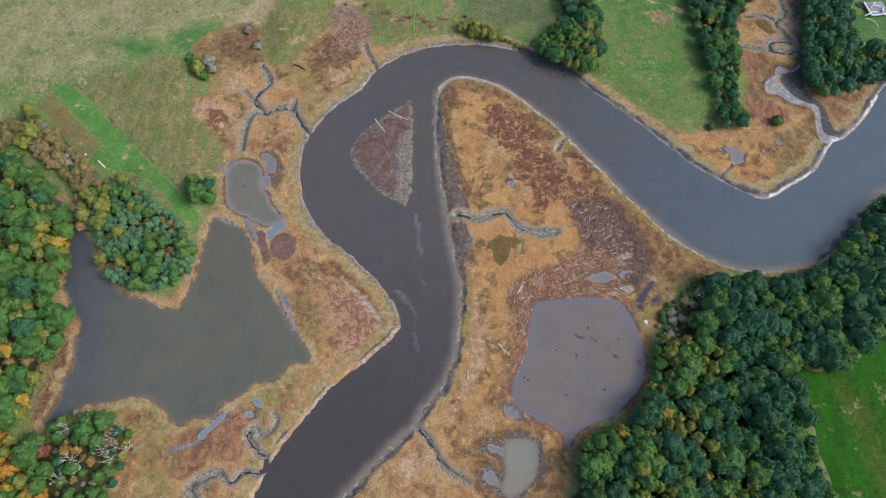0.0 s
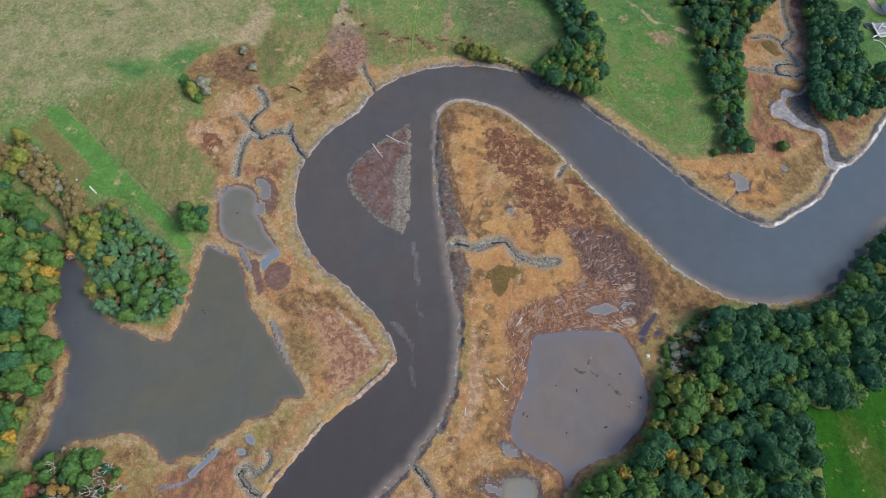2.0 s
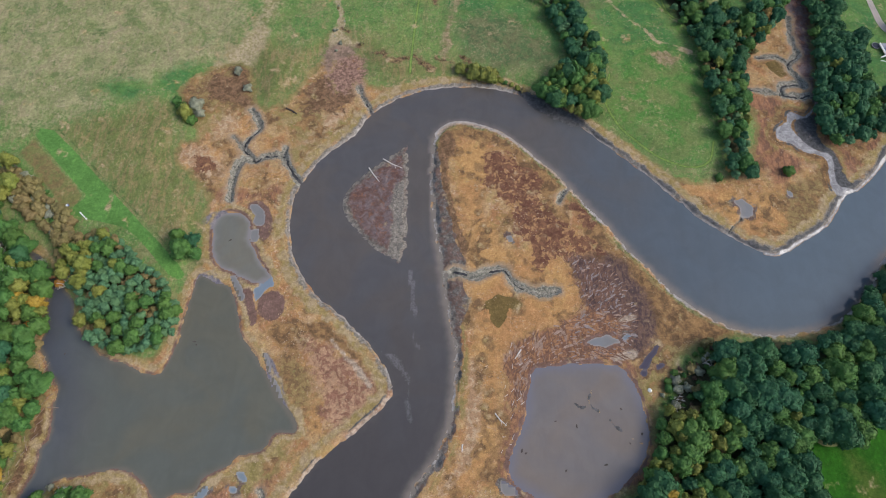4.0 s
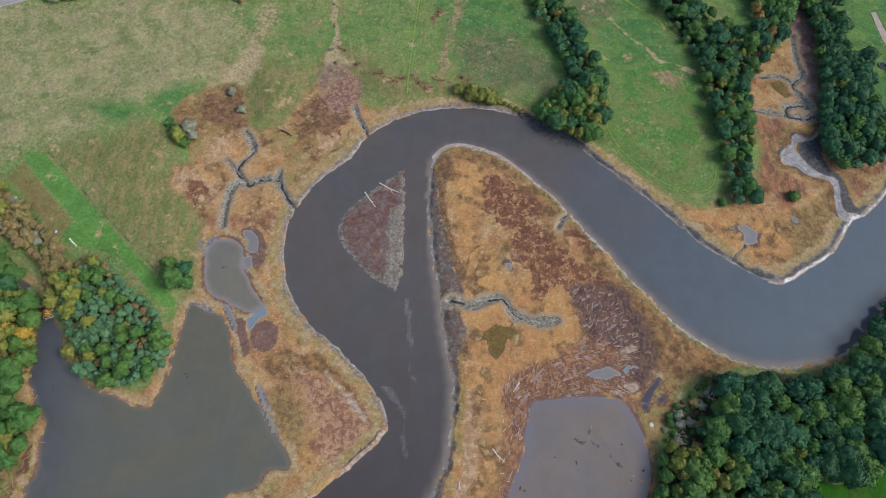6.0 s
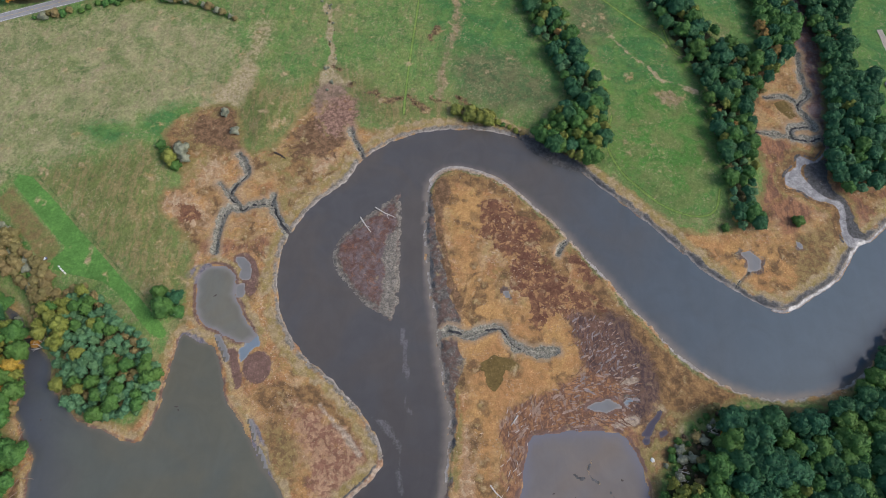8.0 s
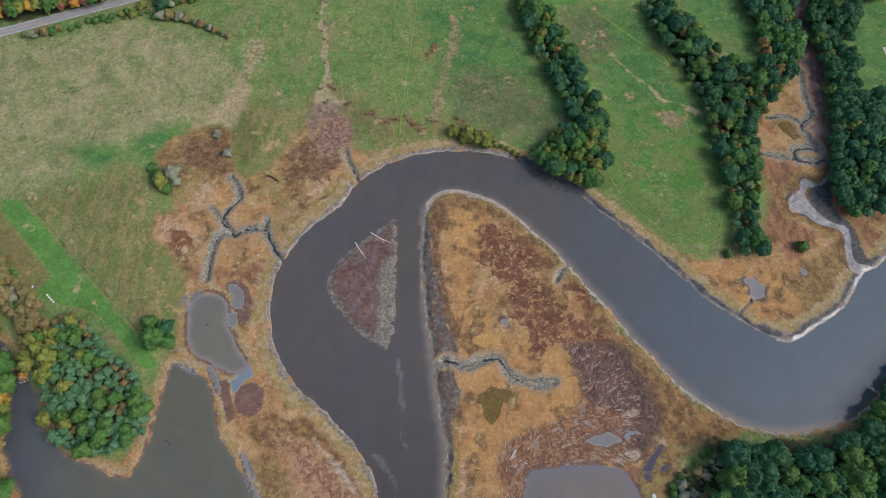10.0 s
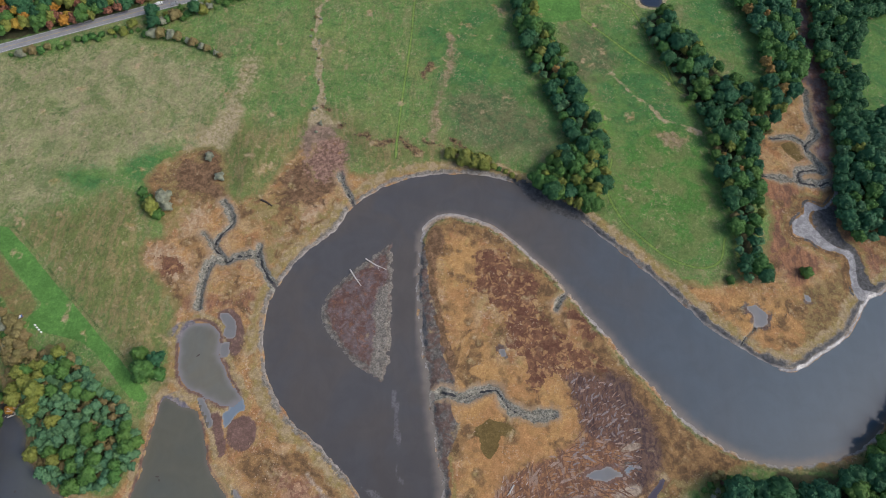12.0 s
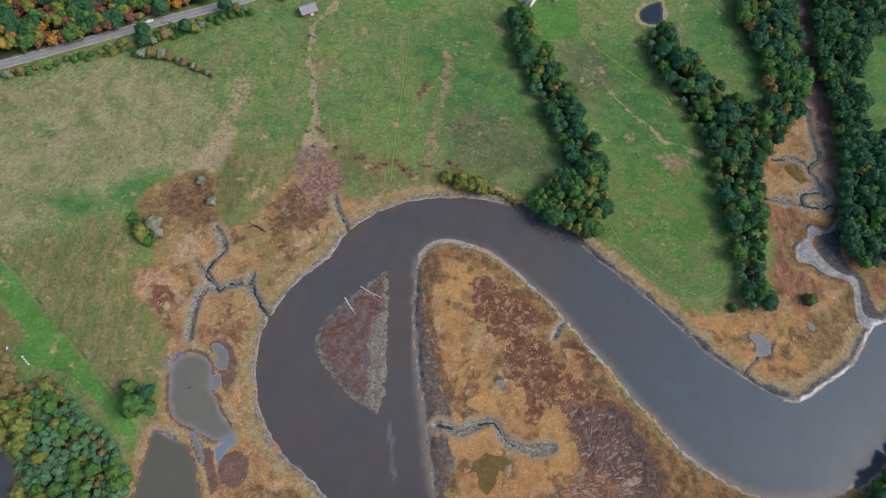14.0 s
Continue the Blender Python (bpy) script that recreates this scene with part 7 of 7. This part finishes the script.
# ---- buildings ----
M_ROOF = plain("metal_roof", (0.30, 0.275, 0.29), 0.5, 0.12, 1.2)
M_ROOF_DARK = plain("shingle_roof", (0.16, 0.16, 0.19), 0.85, 0.2, 0.4)
M_BOARD = plain("weathered_boards", (0.17, 0.12, 0.10), 0.9, 0.25, 0.5)
M_WHITE = plain("white_paint", (0.78, 0.78, 0.78), 0.6, 0.06, 0.8)
M_SIDING = plain("pale_siding", (0.62, 0.62, 0.60), 0.7, 0.08, 0.8)
M_GLASS = plain("window_glass", (0.03, 0.035, 0.045), 0.08, 0.05, 2.0)
M_DECK = plain("grey_decking", (0.27, 0.28, 0.32), 0.8, 0.12, 0.6)
M_TAN = plain("gravel_drive", (0.58, 0.52, 0.48), 0.95, 0.15, 0.5)


def gabled(name, label, m, length, depth, eaves, ridge, wall_mat, roof_mat, category="house"):
    """A gabled building along its own x: walls, two roof slopes, door and windows."""
    ob = thing(name, label, category, m)
    for s, n in ((-1, "wall"), (1, "wall")):
        bm = bmesh.new()
        box(bm, (length, 0.2, eaves + 0.6), (0, s * (depth / 2 - 0.1), (eaves - 0.6) / 2))
        part(n, bm, wall_mat, ob)
        bm = bmesh.new()
        x = s * (length / 2 - 0.1)
        ends = [bm.verts.new((x + o, y, z)) for o in (-0.1, 0.1) for y, z in ((-depth / 2 + 0.2, -0.6), (depth / 2 - 0.2, -0.6), (depth / 2 - 0.2, eaves), (0, ridge - 0.1), (-depth / 2 + 0.2, eaves))]
        bm.faces.new(ends[:5][::-1])
        bm.faces.new(ends[5:])
        for k in range(5):
            bm.faces.new((ends[k], ends[(k + 1) % 5], ends[(k + 1) % 5 + 5], ends[k + 5]))
        bmesh.ops.recalc_face_normals(bm, faces=bm.faces[:])
        part("gable_wall", bm, wall_mat, ob)
        bm = bmesh.new()
        run, rise = depth / 2 + 0.5, ridge - eaves
        slope = math.atan2(rise, depth / 2)
        long = run / math.cos(slope)
        box(bm, (length + 0.9, long, 0.16), (0, s * run / 2, ridge - run / 2 * math.tan(slope) + 0.06), 0.03, Matrix.Rotation(-s * slope, 4, "X"))
        part("roof_slope", bm, roof_mat, ob)
    bm = bmesh.new()
    box(bm, (length + 0.95, 0.4, 0.12), (0, 0, ridge + 0.1), 0.03)
    part("ridge_cap", bm, roof_mat, ob)
    bm = bmesh.new()
    box(bm, (1.9, 0.1, 2.3), (length * 0.12, -depth / 2 - 0.03, 1.15), 0.02)
    part("door", bm, M_WHITE if wall_mat is not M_WHITE else M_BOARD, ob, "plain boarded door")
    for x in (-0.32, 0.36):
        bm = bmesh.new()
        box(bm, (1.0, 0.08, 1.1), (length * x, -depth / 2 - 0.02, 1.7), 0.02)
        win = part("window", bm, M_WHITE, ob, "white framed window")
        bm = bmesh.new()
        box(bm, (0.8, 0.04, 0.9), (length * x, -depth / 2 - 0.07, 1.7))
        part("pane", bm, M_GLASS, win)
    return ob


def at(p, turn, lift=0.0):
    return pose(p[0], p[1], ground_z(*p) + lift, 0, 0, turn)


gabled("barn", "small weathered barn with a pale mauve metal roof", at(FARTHINGS[0], 24), 10.0, 7.4, 3.2, 5.8, M_BOARD, M_ROOF, "barn")
gabled("shed", "small field shed with a grey metal roof", at((FARTHINGS[3][0] - 1, FARTHINGS[3][1] + 2), 55), 6.0, 4.4, 2.4, 3.8, M_BOARD, M_ROOF, "shed")
gabled("farmhouse", "white farmhouse with a pale blue-grey roof", at((67.5, 423.2), -35), 13.0, 8.0, 4.6, 7.2, M_WHITE, M_ROOF)
gabled("white_shed", "small white outbuilding with a white roof", at((84.6, 424.8), -12), 9.0, 5.5, 2.6, 3.8, M_WHITE, M_WHITE, "shed")
gabled("house", "large pale house with a grey shingle roof", at((HOUSE[3][0] + 3, HOUSE[3][1] + 4), 12), 17.0, 10.0, 5.4, 8.6, M_SIDING, M_ROOF_DARK)

# the terrace behind the house: decking, rails, steps and a round trampoline
terrace = thing("terrace", "raised grey timber terrace with white railings", "terrace", at(HOUSE[0], 8))
bm = bmesh.new()
for k in range(28):
    box(bm, (13.0, 0.40, 0.10), (0, -6 + k * 0.43, 1.25))
part("decking", bm, M_DECK, terrace)
for x, y, turn, length in ((0, -6.2, 0, 13.2), (-6.6, -0.2, 90, 12.0), (-4.0, -3.6, 0, 5.0), (3.0, -2.4, 60, 4.0), (-2.0, 2.5, 40, 6.0), (-8.5, -5.0, 15, 5.0), (0.5, 1.0, -30, 4.0)):
    bm = bmesh.new()
    r = Matrix.Rotation(radians(turn), 4, "Z")
    for z in (1.5, 1.95, 2.35):
        box(bm, (length, 0.55 if z > 2 else 0.2, 0.14), (x, y, z), 0.0, r)
    for k in range(int(length / 1.5) + 1):
        p = r @ Vector((-length / 2 + k * 1.5, 0, 0))
        box(bm, (0.16, 0.16, 1.3), (x + p.x, y + p.y, 1.85))
    part("railing", bm, M_WHITE, terrace, "white painted railing")
for k, (x, y) in enumerate(((-6, -5.5), (6, -5.5), (-6, 5), (6, 5))):
    bm = bmesh.new()
    box(bm, (0.3, 0.3, 2.2), (x, y, 0.15), 0.03)
    part("post", bm, M_WHITE, terrace)
bm = bmesh.new()
for k in range(16):
    a0, a1 = 0.2 + k * 0.13, 0.2 + (k + 1) * 0.13
    limb(bm, (-11 + 6.0 * math.cos(a0 - 0.8), -13.0 + 6.0 * math.sin(a0 - 0.8), 0.5), (-11 + 6.0 * math.cos(a1 - 0.8), -13.0 + 6.0 * math.sin(a1 - 0.8), 0.5), 0.28, 0.28, 6)
part("curved_wall", bm, M_WHITE, terrace, "low curved white garden wall")
tramp = thing("trampoline", "round dark blue trampoline with a pale rim", "trampoline", at(HOUSE[1], 0))
for n, radius, z, thick, mat in (("mat", 2.2, 0.9, 0.08, M_GLASS), ("rim", 2.6, 0.84, 0.08, M_ROOF_DARK)):
    bm = bmesh.new()
    bmesh.ops.create_cone(bm, cap_ends=True, segments=24, radius1=radius, radius2=radius, depth=thick, matrix=Matrix.Translation((0, 0, z)))
    part(n, bm, mat, tramp)
for k in range(6):
    bm = bmesh.new()
    limb(bm, (2.4 * math.cos(k * 1.047), 2.4 * math.sin(k * 1.047), -0.3), (2.4 * math.cos(k * 1.047), 2.4 * math.sin(k * 1.047), 0.82), 0.05, 0.05, 6)
    part("leg", bm, M_ROOF, tramp)
drive = spline([(HOUSE[4][0] - 4, HOUSE[4][1] + 30), HOUSE[4], (HOUSE[5][0] + 2, HOUSE[5][1] - 8), HOUSE[6]], False, 6)
bm = bmesh.new()
rows = []
for k, p in enumerate(drive):
    d = drive[min(k + 1, len(drive) - 1)] - drive[max(k - 1, 0)]
    n = Vector((-d[1], d[0], 0)).normalized() * (1.8 + 0.12 * k)
    rows.append([bm.verts.new((p[0] + n.x * s, p[1] + n.y * s, ground_z(p[0], p[1]) + 0.16)) for s in (-1, 1)])
for a, b in zip(rows, rows[1:]):
    bm.faces.new((a[0], b[0], b[1], a[1]))
bmesh.ops.solidify(bm, geom=bm.faces[:], thickness=0.2)
tagged(part("driveway", bm, M_TAN), "pale pinkish gravel driveway", "driveway", kind="structure")

# ---- bee hives and garden things on the mown strip ----
for k, p in enumerate(HIVES[:4]):
    hive = thing("beehive", "white box beehive on the mown grass", "beehive", at(p, 30), "row of hives")
    for n, s, z in (("base", (0.7, 0.6, 0.3), 0.1), ("brood_box", (0.6, 0.52, 0.55), 0.52), ("roof", (0.72, 0.64, 0.14), 0.86)):
        bm = bmesh.new()
        box(bm, s, (0, 0, z), 0.03)
        part(n, bm, M_WHITE, hive)
log_between("plank", HIVES[4], (HIVES[4][0] + 1.6, HIVES[4][1] - 1.8), 0.16, M_BLEACHED, "pale plank lying on the grass", "plank")
M_TARP = plain("blue_tarp", (0.10, 0.20, 0.42), 0.5, 0.2, 0.5)
pile = thing("covered_woodpile", "low woodpile under a blue and white tarpaulin", "woodpile", at(HIVES[5], 38))
for k, (n, s, at_z, mat) in enumerate((("stack", (3.4, 1.3, 1.0), 0.4, M_BOARD), ("tarpaulin", (3.0, 1.5, 0.14), 0.95, M_TARP), ("sheet", (1.2, 1.55, 0.12), 1.07, M_WHITE))):
    bm = bmesh.new()
    box(bm, s, (0.4 if n == "sheet" else 0, 0, at_z), 0.05)
    part(n, bm, mat, pile)
rock = thing("boulder", "pale boulder at the edge of the wood", "boulder", at(SPOTS[5], 20))
bm = bmesh.new()
bmesh.ops.create_icosphere(bm, subdivisions=2, radius=1.1)
for v in bm.verts:
    v.co *= 1 + 0.3 * noise.noise(v.co * 1.3)
    v.co.z *= 0.7
part("stone", bm, M_SIDING, rock)


# ---- the road's lines and the cars on it ----
M_YELLOW = plain("yellow_line", (0.42, 0.35, 0.16), 0.8, 0.15, 0.6)
for off, mat, n in ((0.16, M_YELLOW, "centre_line"), (-0.16, M_YELLOW, "centre_line"), (3.1, M_WHITE, "edge_line"), (-3.1, M_WHITE, "edge_line")):
    ribbon(n, off + 0.06, off - 0.06, 0.112, mat, road)


def car(p, colour, label, lane):
    k = int(np.argmin(np.hypot(line[:, 0] - p[0], line[:, 1] - p[1])))
    d = along[k]
    x, y = line[k] + across[k] * lane
    ob = thing("car", label, "car", pose(x, y, 2.6, 0, 0, math.degrees(math.atan2(d[1], d[0]))), "cars on the road")
    bm = bmesh.new()
    box(bm, (4.5, 1.8, 0.7), (0, 0, 0.68), 0.14)
    part("body", bm, colour, ob)
    bm = bmesh.new()
    box(bm, (2.4, 1.6, 0.55), (-0.2, 0, 1.26), 0.2)
    cabin = part("cabin", bm, colour, ob)
    for x, s in ((1.06, 0.35), (-1.42, -0.3)):
        bm = bmesh.new()
        box(bm, (0.06, 1.4, 0.5), (x, 0, 1.24), 0.0, Matrix.Rotation(-s, 4, "Y"))
        part("windscreen", bm, M_GLASS, cabin)
    for x in (-1.35, 1.35):
        for y in (-0.82, 0.82):
            bm = bmesh.new()
            bmesh.ops.create_cone(bm, cap_ends=True, segments=14, radius1=0.33, radius2=0.33, depth=0.22, matrix=Matrix.Translation((x, y, 0.33)) @ Matrix.Rotation(radians(90), 4, "X"))
            part("wheel", bm, M_DARKWOOD, ob)


car(CARS[0], M_WHITE, "white car driving on the country road", 1.7)
car(CARS[1], plain("silver_paint", (0.4, 0.42, 0.45), 0.35, 0.05, 1.0, 0.5), "silver-grey car on the country road", -1.7)
